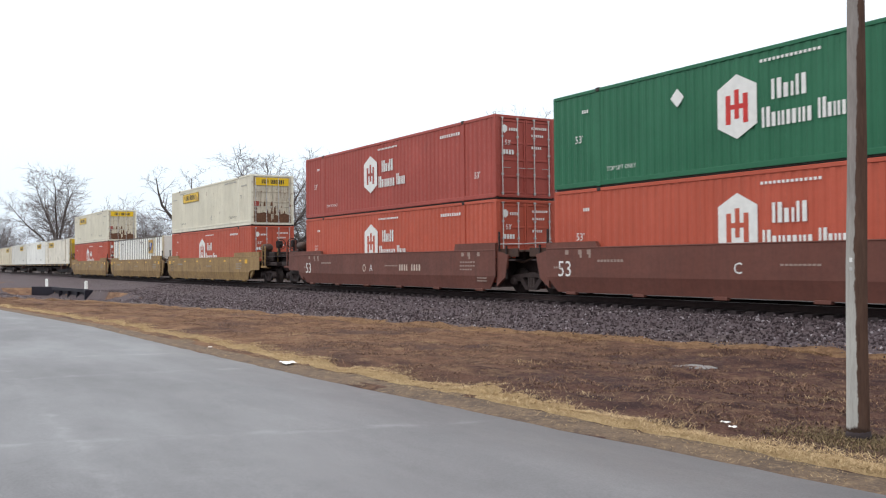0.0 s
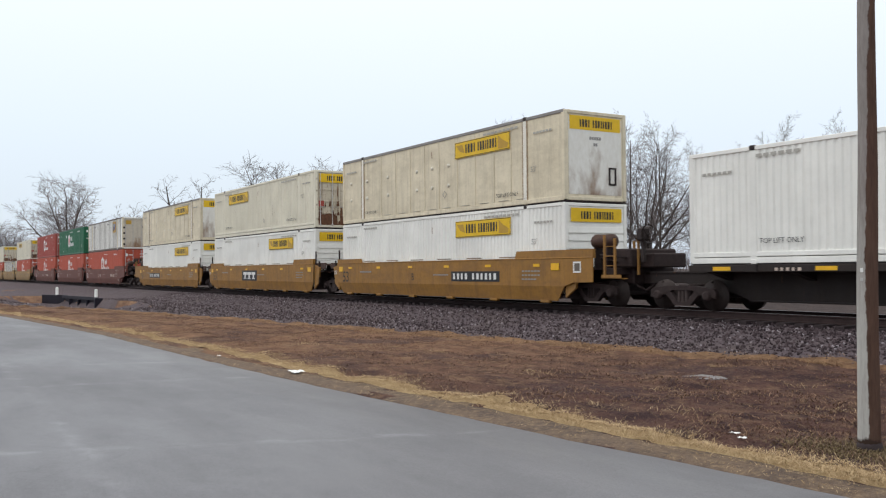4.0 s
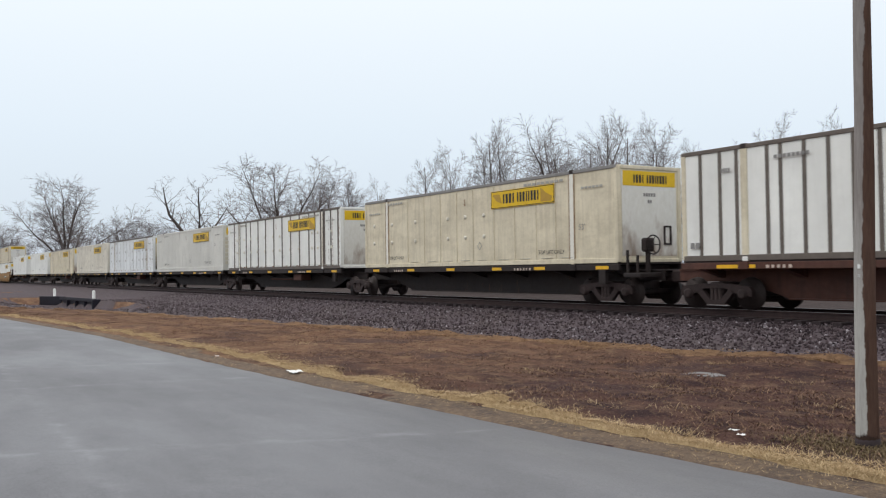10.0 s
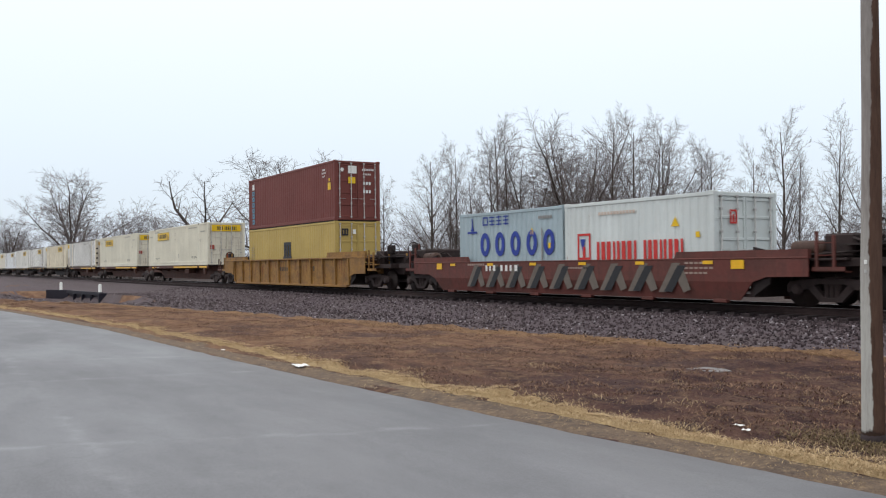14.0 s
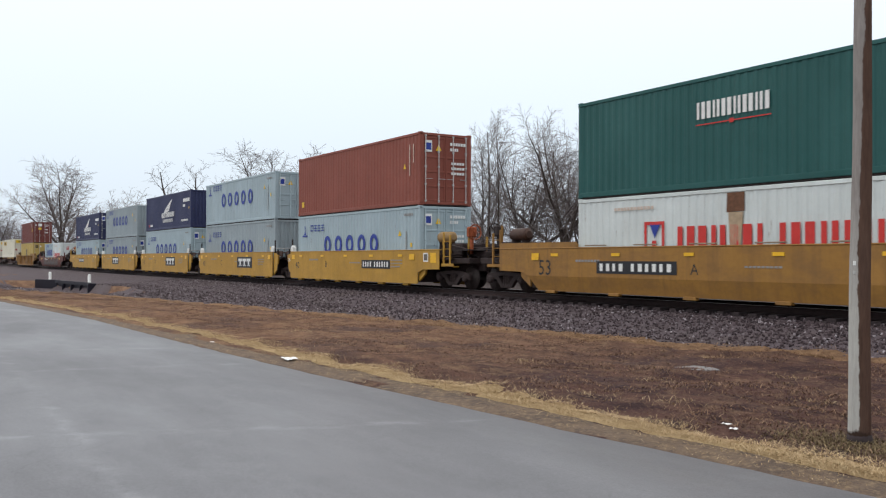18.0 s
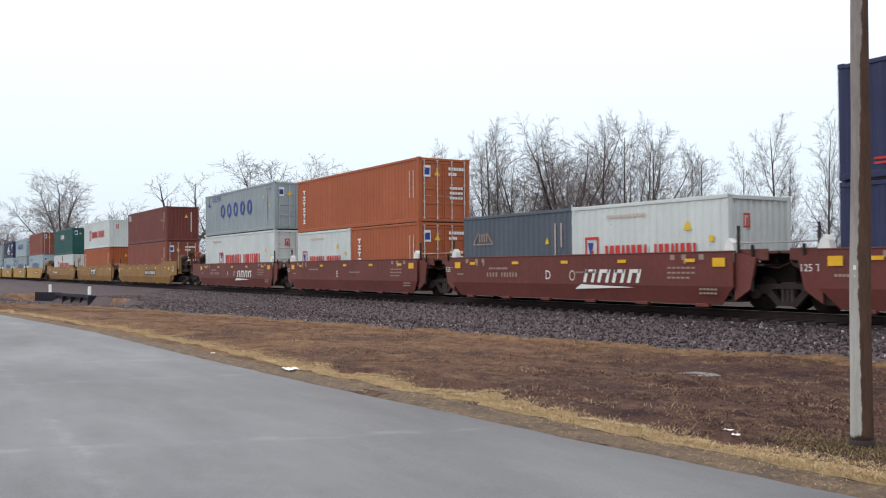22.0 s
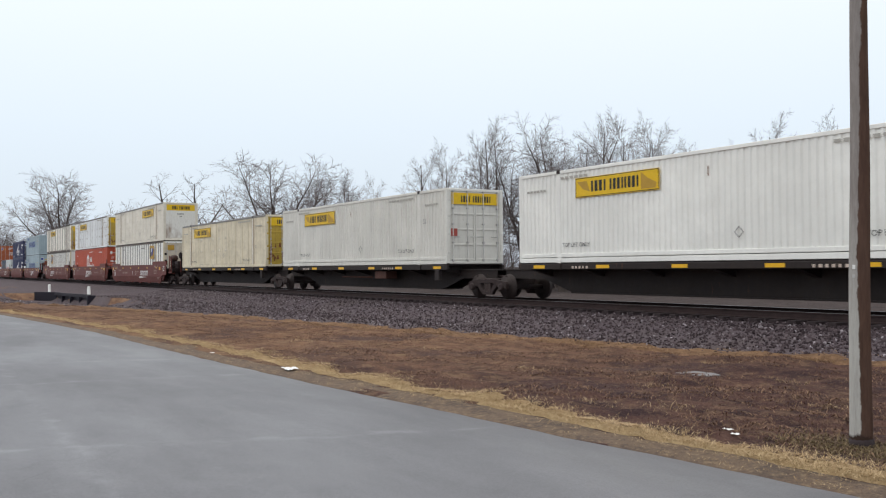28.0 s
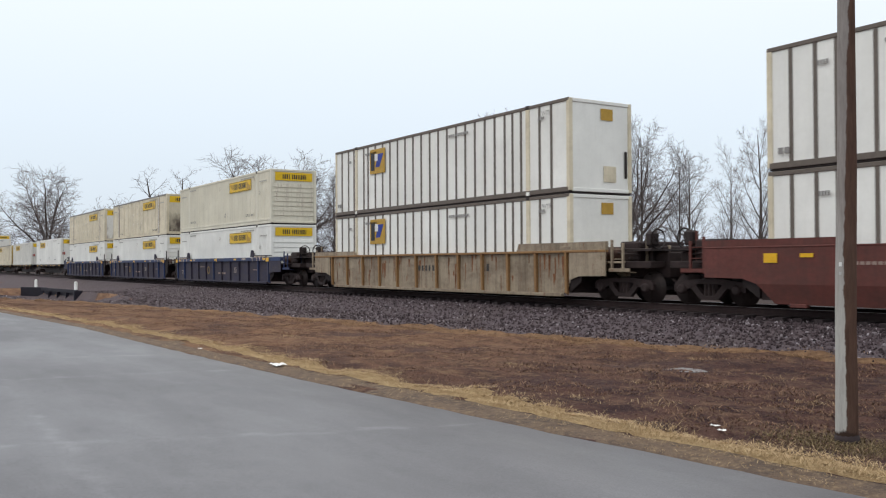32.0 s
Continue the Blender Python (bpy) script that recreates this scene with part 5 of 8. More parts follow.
def marks_hub(c, L, W, H, o):
    y = -W / 2 - 0.004
    cx, cz = o.get("hx", -0.98), 1.58
    k = ("hub", o["mat"], cx)
    hexa = [(cx, cz + 0.80), (cx + 0.60, cz + 0.48), (cx + 0.60, cz - 0.48), (cx, cz - 0.80), (cx - 0.60, cz - 0.48), (cx - 0.60, cz + 0.48)]
    flat("logo_panel", c, [hexa], "logowhite", ("y", y), k + ("a",), "white hexagon logo")
    r = [rect(cx - 0.34, cx - 0.19, cz - 0.42, cz + 0.30), rect(cx + 0.19, cx + 0.34, cz - 0.42, cz + 0.30), rect(cx - 0.07, cx + 0.07, cz - 0.30, cz + 0.42),
         rect(cx - 0.19, cx - 0.07, cz - 0.06, cz + 0.06), rect(cx + 0.07, cx + 0.19, cz - 0.06, cz + 0.06)]
    flat("logo_mark", c, r, "logored" if o["mat"] == "greenhub" else o["mat"], ("y", y - 0.005), k + ("b",))
    flat_each("logo_mark", c, block_row(cx + 1.0, cx + 2.0, cz + 0.02, cz + 0.50, 3, 0.09, (1.0, 0.7, 1.0)) + block_row(cx + 0.72, cx + 2.12, cz - 0.62, cz - 0.14, 5, 0.09, (1.0, 0.7, 0.7, 0.7, 0.7))
         + block_row(cx + 2.25, cx + 2.98, cz - 0.60, cz - 0.14, 3, 0.08, (1.0, 0.7, 0.7)), "logowhite", ("y", y), k + ("c",))
    flat_each("marking", c, [dashes(cx + 0.7, cx + 2.4, H - 0.37, H - 0.30, 14, 0.62), dashes(4.5, 5.9, H - 0.47, H - 0.36, 9, 0.6), dashes(-6.7, -6.4, H - 0.68, H - 0.58, 3, 0.6)], "logowhite", ("y", y), k + ("d",))
    words_on_side(c, "TOP LIFT ONLY", -5.05, 0.42, y - 0.003, 0.17, "logowhite")
    words_on_side(c, "53'", -6.85, 1.35, y - 0.003, 0.32, "logowhite")
    words_on_side(c, "53'", 6.95, 0.75, y - 0.003, 0.32, "logowhite")
    if o["mat"] == "greenhub":
        flat("placard", c, [[(-2.9, 1.85), (-2.66, 2.10), (-2.9, 2.35), (-3.14, 2.10)]], "logowhite", ("y", y), k + ("e",))
    x = L / 2 + 0.004
    flat("end_marking", c, [[(-0.92 + 0.13 * math.cos(a), H - 0.50 + 0.15 * math.sin(a)) for a in (0.52, 1.57, 2.62, 3.66, 4.71, 5.76)]]
         + dashes(-0.72, -0.35, H - 0.56, H - 0.46, 4, 0.6) + dashes(0.25, 0.95, H - 0.46, H - 0.38, 8, 0.6) + dashes(0.25, 0.8, H - 0.72, H - 0.64, 6, 0.6) + dashes(0.25, 0.7, H - 1.15, H - 1.06, 5, 0.6)
         + dashes(-0.98, -0.5, H - 1.38, H - 1.22, 4, 0.7), "logowhite", ("x", x), k + ("f",))
    words_on_side_end(c, "53'", -0.78, H - 1.05, x + 0.006, 0.24, "logowhite")


def marks_emp(c, L, W, H, o):
    y = -W / 2 - 0.02
    x0 = {"R": 4.1, "L": -4.7}.get(o.get("logo", "-"))
    if x0 is not None:
        k = "emp" + o["logo"]
        flat("logo_panel", c, [rect(x0, x0 + 1.3, 1.60, 2.62)], "logogold", ("y", y), k + "a", "gold logo panel")
        flat("logo_mark", c, [rect(x0 + 0.10, x0 + 0.42, 1.74, 2.46)], "logodark", ("y", y - 0.005), k + "b")
        flat("logo_mark", c, [[(x0 + 0.50, 1.86), (x0 + 0.86, 1.86), (x0 + 1.18, 2.40), (x0 + 0.72, 2.40)]], "logoblue", ("y", y - 0.005), k + "c")
        flat("logo_mark", c, [rect(x0 + 0.44, x0 + 0.70, 2.12, 2.42)], "logowhite", ("y", y - 0.008), k + "d")
    flat_each("marking", c, [dashes(1.4, 2.7, H - 0.47, H - 0.37, 10), dashes(-5.1, -4.1, H - 0.47, H - 0.38, 8), dashes(-6.7, -6.4, H - 0.66, H - 0.55, 4), dashes(6.6, 6.92, H - 0.54, H - 0.44, 4), dashes(-7.75, -7.4, 0.35, 0.5, 2)], "greymark", ("y", y), ("empm", H))
    words_on_side(c, "WTP", 7.0, H - 0.42, y - 0.003, 0.2, "greymark")
    x = L / 2 + 0.004
    if o["end"] == "D":
        flat("end_logo_panel", c, [rect(-1.05, -0.5, H - 0.66, H - 0.3)], "logogold", ("x", x), "empe")
        flat("end_marking", c, [rect(0.55, 1.05, H - 0.62, H - 0.46)] + dashes(0.45, 1.05, H - 0.95, H - 0.82, 5), "greymark", ("x", x), ("empf", H))
        flat_each("hinge_plate", c, [rect(-1.22, -1.05, z, z + 0.16) for z in (0.35, 0.85, 1.35, 1.85)], "casting", ("x", x), "empg")
    else:
        flat("end_logo_panel", c, [rect(0.0, 0.5, H - 0.62, H - 0.26)], "logogold", ("x", x - 0.02), "emph")
        flat("end_patch", c, [rect(0.1, 0.62, 0.35, 0.85)], "cream", ("x", x - 0.02), "empi", "faded tan patch")
        flat("end_patch", c, [rect(0.98, 1.1, 0.5, 1.35)], "casting", ("x", x - 0.02), "empj", "dark rubbed strip")


def marks_cosco(c, L, W, H, o):
    y = -W / 2 - 0.004
    k = "cos%.1f" % L
    if L > 8:
        cells = [-2.56 + 1.19 * i for i in range(5)]
        rx = 0.38
        big = 5
    else:
        cells, rx, big = [-1.35 + 0.92 * i for i in range(5)], 0.29, 5
    for x in cells:
        ring_mark("ring_mark", c, x, 1.44, rx, 0.42, 0.18, "logoblue", y, (k, "ring", x), 24)
    x0 = -L / 2 + 0.55
    small = [rect(x0, x0 + 0.62, 1.86, 1.93), rect(x0 + 0.28, x0 + 0.34, 1.93, 2.40), [(x0 + 0.20, 1.95), (x0 + 0.42, 1.95), (x0 + 0.33, 2.2)]]
    small += frame_polys(x0 + 1.0, x0 + 1.32, 2.12, 2.42, 0.05)
    for j in range(1, 4):
        b = x0 + 1.0 + 0.42 * j
        small += [rect(b, b + 0.32, 2.12 + 0.125 * q, 2.16 + 0.125 * q) for q in range(3)] + [rect(b + 0.14, b + 0.18, 2.1, 2.44)]
    flat("emblem", c, small, "logoblue", ("y", y), k + "b")
    flat_each("marking", c, [dashes(L / 2 - 1.25, L / 2 - 0.5, H - 0.38, H - 0.28, 6), rect(L / 2 - 1.1, L / 2 - 1.04, 0.5, 1.9)], "greymark", ("y", y), k + "c%.1f" % H)
    flat("warning_label", c, [[(L / 2 - 1.72, 1.72), (L / 2 - 1.48, 1.72), (L / 2 - 1.60, 1.95)], rect(L / 2 - 0.72, L / 2 - 0.6, 1.25, 1.42)], "logoyellow", ("y", y), k + "d")
    iso_end_labels(c, L, W, H, o)


def iso_end_labels(c, L, W, H, o):
    x = L / 2 + 0.004
    k = "ie%.1f%.1f" % (L, H) + o["end"]
    if o["end"] == "D":
        flat("end_label", c, [rect(-0.98, -0.66, H - 0.78, H - 0.32)], "logowhite", ("x", x), k + "a")
        flat("end_label", c, [rect(-0.94, -0.70, H - 0.70, H - 0.42)], "logoblue", ("x", x + 0.005), k + "b")
        flat("warning_label", c, [[(-0.48, H - 0.72), (-0.22, H - 0.72), (-0.35, H - 0.45)]], "logoyellow", ("x", x), k + "c")
        flat("end_marking", c, dashes(0.2, 0.95, H - 0.48, H - 0.36, 6) + dashes(0.2, 0.6, H - 0.70, H - 0.58, 4) + dashes(0.25, 0.9, H - 1.25, H - 1.15, 5)
             + dashes(0.25, 0.9, H - 1.45, H - 1.35, 5) + dashes(0.25, 0.9, H - 1.65, H - 1.55, 5), "logowhite", ("x", x), k + "d")
    else:
        flat("warning_label", c, [[(0.15, H - 0.85), (0.41, H - 0.85), (0.28, H - 0.58)]], "logoyellow", ("x", x - 0.03), k + "e")
        flat("end_marking", c, [rect(0.62, 0.67, H - 1.9, H - 0.4)] if o["mat"] not in ("skyblue", "steelblue", "white", "coolwhite") else [rect(0.5, 0.62, 1.2, 1.4)], "logowhite",
             ("x", x - 0.03), k + o["mat"])


def marks_ym(c, L, W, H, o):
    y = -W / 2 - 0.004
    x0, x1 = (-3.28, 3.9) if L > 8 else (-2.4, 2.0)
    z0, z1 = (1.02, 1.66) if L > 8 else (0.78, 1.38)
    w = x1 - x0
    k = "ym%.1f" % L
    a = x0 + (w * 0.105 if L > 8 else 0.6)
    flat("emblem", c, frame_polys(x0, a, 0.80, 1.82, 0.09) + [rect(x0 + 0.30, a - 0.30, 0.9, 1.3)] if L > 8 else
         frame_polys(x0, a, 0.85, 1.65, 0.07) + [rect(x0 + 0.24, a - 0.24, 0.9, 1.25)], "logored", ("y", y), k + "a")
    flat("emblem", c, [[(x0 + w * 0.028, z1 + 0.1), (x0 + w * 0.055, z1 - 0.3), (x0 + w * 0.085, z1 + 0.1)]], "logoblue", ("y", y), k + "b")
    m = x0 + w * (0.165 if L > 8 else 0.195)
    flat_each("logo_mark", c, block_row(m, m + w * 0.40, z0, z1, 4, 0.15) + block_row(m + w * 0.45, x1, z0, z1, 4, 0.15), "logored", ("y", y), k + "c")
    flat_each("marking", c, [dashes(-L / 2 + 1.6, -L / 2 + 3.2, H - 0.42, H - 0.33, 12)], "paleline", ("y", y), k + "d%.1f" % H)
    flat("warning_label", c, [[(L / 2 - 1.5, 1.72), (L / 2 - 1.2, 1.72), (L / 2 - 1.35, 1.98)], rect(L / 2 - 0.62, L / 2 - 0.48, 1.4, 1.55)], "logoyellow", ("y", y), k + "e")
    if L > 8 and H < 2.7 and o["end"] == "D":
        flat("rust_patch", c, [[(-0.40, H - 0.62), (0.16, H - 0.60), (0.16, H - 0.13), (-0.38, H - 0.13)]], "darkrust", ("y", y), k + "r", "square brown rust patch")
        flat("rust_run", c, [[(-0.34, H - 0.62), (-0.30, 1.2), (-0.16, 0.9), (-0.06, 1.3), (0.04, 1.05), (0.12, H - 0.62)]], "stain", ("y", y), k + "q", "rust running down from the patch")
    flat("end_label", c, frame_polys(-0.62, -0.36, H - 0.85, H - 0.48, 0.05) + [rect(-0.52, -0.46, H - 0.8, H - 0.6)], "logored", ("x", L / 2 + (0.004 if o["end"] == "D" else -0.028)), k + "f" + o["end"] + "%.1f" % H)


def marks_nyk(c, L, W, H, o):
    y = -W / 2 - 0.004
    wing = []
    for i, (a, b, d, h) in enumerate(((-0.85, 0.9, 1.32, 2.14), (-0.55, 1.0, 1.24, 1.90), (-0.25, 0.85, 1.22, 1.68), (0.05, 0.65, 1.20, 1.48))):
        wing.append([(a, 1.18 + i * 0.02), (a + 0.28, 1.30 + i * 0.03), (b - 0.1 + 0.42 * (i == 0), h - 0.12), (b + 0.42 * (i == 0), h), (a + 0.5, 1.52 + 0.02 * i)])
    wing = [[(p[0], p[1]) for p in q] for q in wing]
    outl = []
    for q in wing:
        for (ax, az), (bx, bz) in zip(q, q[1:] + q[:1]):
            dx, dz = bx - ax, bz - az
            n = math.hypot(dx, dz) or 1
            ux, uz = -dz / n * 0.035, dx / n * 0.035
            outl.append([(ax - ux, az - uz), (bx - ux, bz - uz), (bx + ux, bz + uz), (ax + ux, az + uz)])
    flat("emblem", c, outl, "logowhite", ("y", y), "nyka", "white wing-shaped emblem")
    flat("lettering", c, sum(block_row(-1.44, -0.42, 0.86, 1.24, 3, 0.08) + block_row(-0.34, 2.0, 0.90, 1.26, 9, 0.065), []) + mark_row(-1.05, 1.65, 0.52, 0.76, 12, 0.34), "logowhite", ("y", y - 0.001), "nykb")
    flat_each("marking", c, [dashes(3.8, 5.5, 0.46, 0.60, 13, 0.7), dashes(4.25, 5.85, H - 0.78, H - 0.54, 9, 0.8), dashes(4.25, 4.8, H - 1.12, H - 0.96, 4), dashes(-4.75, -4.0, 0.30, 0.46, 3, 0.8)], "logowhite", ("y", y), "nykc%.1f" % H)
    flat("flag", c, [rect(-5.25, -4.85, 0.30 + 0.1 * i, 0.35 + 0.1 * i) for i in range(2)], "logored", ("y", y), "nykd")
    flat("warning_label", c, [rect(5.62, 5.74, H - 1.3, H - 1.15)], "logoyellow", ("y", y), "nyke%.1f" % H)
    iso_end_labels(c, L, W, H, o)


def marks_cronos(c, L, W, H, o):
    y = -W / 2 - 0.004
    polys = []
    for i in range(6):
        z = 2.20 - 0.33 * i
        polys += frame_polys(-5.45, -5.10, z - 0.27, z, 0.095)
    flat("lettering", c, polys, "cyanmark", ("y", y), "croa", "column of pale blue marks")
    flat("label", c, [rect(-5.43, -5.10, 2.28, 2.60)], "logowhite", ("y", y), "crob")
    flat_each("marking", c, [dashes(4.7, 5.05, H - 0.42, H - 0.34, 4, 0.6), dashes(4.62, 5.15, H - 0.58, H - 0.50, 6, 0.6), dashes(4.7, 5.0, H - 0.74, H - 0.66, 4, 0.6)], "logowhite", ("y", y), "croc")
    flat("label", c, [rect(5.32, 5.66, 1.5, 1.85), rect(5.42, 5.58, 1.92, 2.06)], "logoyellow", ("y", y), "crod")
    flat("end_label", c, [rect(-0.5, -0.05, H - 0.62, H - 0.25)], "logowhite", ("x", L / 2 + 0.004), "croe")
    flat("end_label", c, [rect(-0.5, -0.12, H - 1.1, H - 0.80)], "logoyellow", ("x", L / 2 + 0.004), "crof")
    flat("end_marking", c, [ [(-0.82 + 0.1 * math.cos(a), H - 0.45 + 0.1 * math.sin(a)) for a in (0, 1, 2, 3, 4, 5)] ] + dashes(0.25, 0.9, H - 0.46, H - 0.37, 7, 0.6) + dashes(0.3, 0.75, H - 0.68, H - 0.60, 5, 0.6) + dashes(0.3, 0.75, H - 1.15, H - 1.0, 3, 0.7)
         + dashes(0.3, 0.75, H - 1.55, H - 1.4, 3, 0.7), "logowhite", ("x", L / 2 + 0.004), "crog")


def marks_msc(c, L, W, H, o):
    y = -W / 2 - 0.004
    flat("emblem", c, [rect(-0.52, -0.24, 1.25, 2.0), rect(-0.14, 0.08, 1.25, 2.0), rect(0.20, 0.48, 1.25, 2.0), rect(-0.52, 0.48, 1.86, 2.03), rect(-0.62, 0.58, 1.16, 1.28),
                       rect(-0.48, -0.06, 0.92, 1.06), rect(0.04, 0.46, 0.92, 1.06)], "logodark", ("y", y), "msca", "black block emblem")
    flat_each("marking", c, [[rect(-5.62, -5.54, 1.0 + 0.13 * q, 1.08 + 0.13 * q) for q in range(7)], [rect(-5.30, -5.22, 0.75 + 0.13 * q, 0.83 + 0.13 * q) for q in range(9)]], "greymark", ("y", y), "mscb")
    flat("end_label", c, frame_polys(-0.86, -0.52, H - 0.7, H - 0.36, 0.07) + [rect(-0.74, -0.64, H - 0.7, H - 0.4)], "logodark", ("x", L / 2 + 0.004), "mscc")
    flat("end_label", c, [rect(-0.28, -0.12, H - 0.62, H - 0.40), rect(0.55, 0.75, 0.7, 0.8)], "logowhite", ("x", L / 2 + 0.004), "mscd")


def marks_triton(c, L, W, H, o):
    y = -W / 2 - 0.004
    polys = []
    x0 = -L / 2 + 0.72
    top = H - 0.5
    for i in range(6):
        z = top - 0.29 * i
        polys += [rect(x0, x0 + 0.30, z - 0.07, z), rect(x0 + 0.10, x0 + 0.20, z - 0.22, z - 0.07)] + ([rect(x0, x0 + 0.3, z - 0.22, z - 0.16)] if i % 2 else [])
    flat("lettering", c, polys, "logowhite", ("y", y), "tri%.1f%.1f" % (L, H), "column of white marks")
    flat_each("marking", c, [rect(L / 2 - 0.72, L / 2 - 0.66, H - 1.6, H - 0.5), rect(L / 2 - 0.42, L / 2 - 0.36, H - 1.6, H - 0.5)], "paleline", ("y", y), "trib%.1f%.1f" % (L, H))
    iso_end_labels(c, L, W, H, o)


def marks_capital(c, L, W, H, o):
    y = -W / 2 - 0.004
    flat_each("logo_mark", c, block_row(-1.39, 0.93, 1.80, 2.24, 7, 0.09), "logowhite", ("y", y), "capa")
    flat("underline", c, [[(-1.4, 1.64), (0.95, 1.64), (0.95, 1.67), (-1.4, 1.67)], rect(-0.3, -0.18, 1.60, 1.71)], "logored", ("y", y), "capb")
    iso_end_labels(c, L, W, H, o)


def marks_plain(c, L, W, H, o):
    y = -W / 2 - 0.004
    k = "pl%.1f%.1f" % (L, H) + o["mat"]
    if o["mat"] == "maroon":
        flat("label", c, [rect(-5.75, -4.9, H - 0.62, H - 0.20)], "logowhite", ("y", y), k + "a", "small white sign")
        flat("label", c, frame_polys(-5.70, -4.95, H - 0.58, H - 0.24, 0.06) + dashes(-5.6, -5.05, H - 0.48, H - 0.34, 4), "logoblue", ("y", y - 0.005), k + "b")
    elif o["mat"] == "brown":
        flat("label", c, [rect(-5.62, -5.36, 0.42, 0.68)], "logoyellow", ("y", y), k + "c")
    elif o["mat"] == "slate":
        flat("emblem", c, [[(-2.42, 1.60), (-2.10, 1.98), (-2.04, 1.98), (-2.34, 1.60)], [(-1.18, 1.60), (-1.50, 1.98), (-1.56, 1.98), (-1.26, 1.60)], rect(-2.42, -1.18, 1.56, 1.60)] + [rect(-2.02 + 0.14 * q, -1.95 + 0.14 * q, 1.66, 1.95) for q in range(4)], "dimline", ("y", y), k + "f")
    flat_each("marking", c, [rect(L / 2 - 0.82, L / 2 - 0.77, H - 1.7, H - 0.45), rect(L / 2 - 0.52, L / 2 - 0.47, H - 1.2, H - 0.45)], "paleline", ("y", y), k + "d")
    flat("warning_label", c, [[(L / 2 - 1.3, 1.5), (L / 2 - 1.1, 1.5), (L / 2 - 1.2, 1.72)]], "logoyellow", ("y", y), k + "e")
    iso_end_labels(c, L, W, H, o)


MARKS = {"jb": marks_jb, "hub": marks_hub, "emp": marks_emp, "cosco": marks_cosco, "ym": marks_ym, "nyk": marks_nyk, "cronos": marks_cronos, "msc": marks_msc,
         "triton": marks_triton, "capital": marks_capital, "plain": marks_plain}


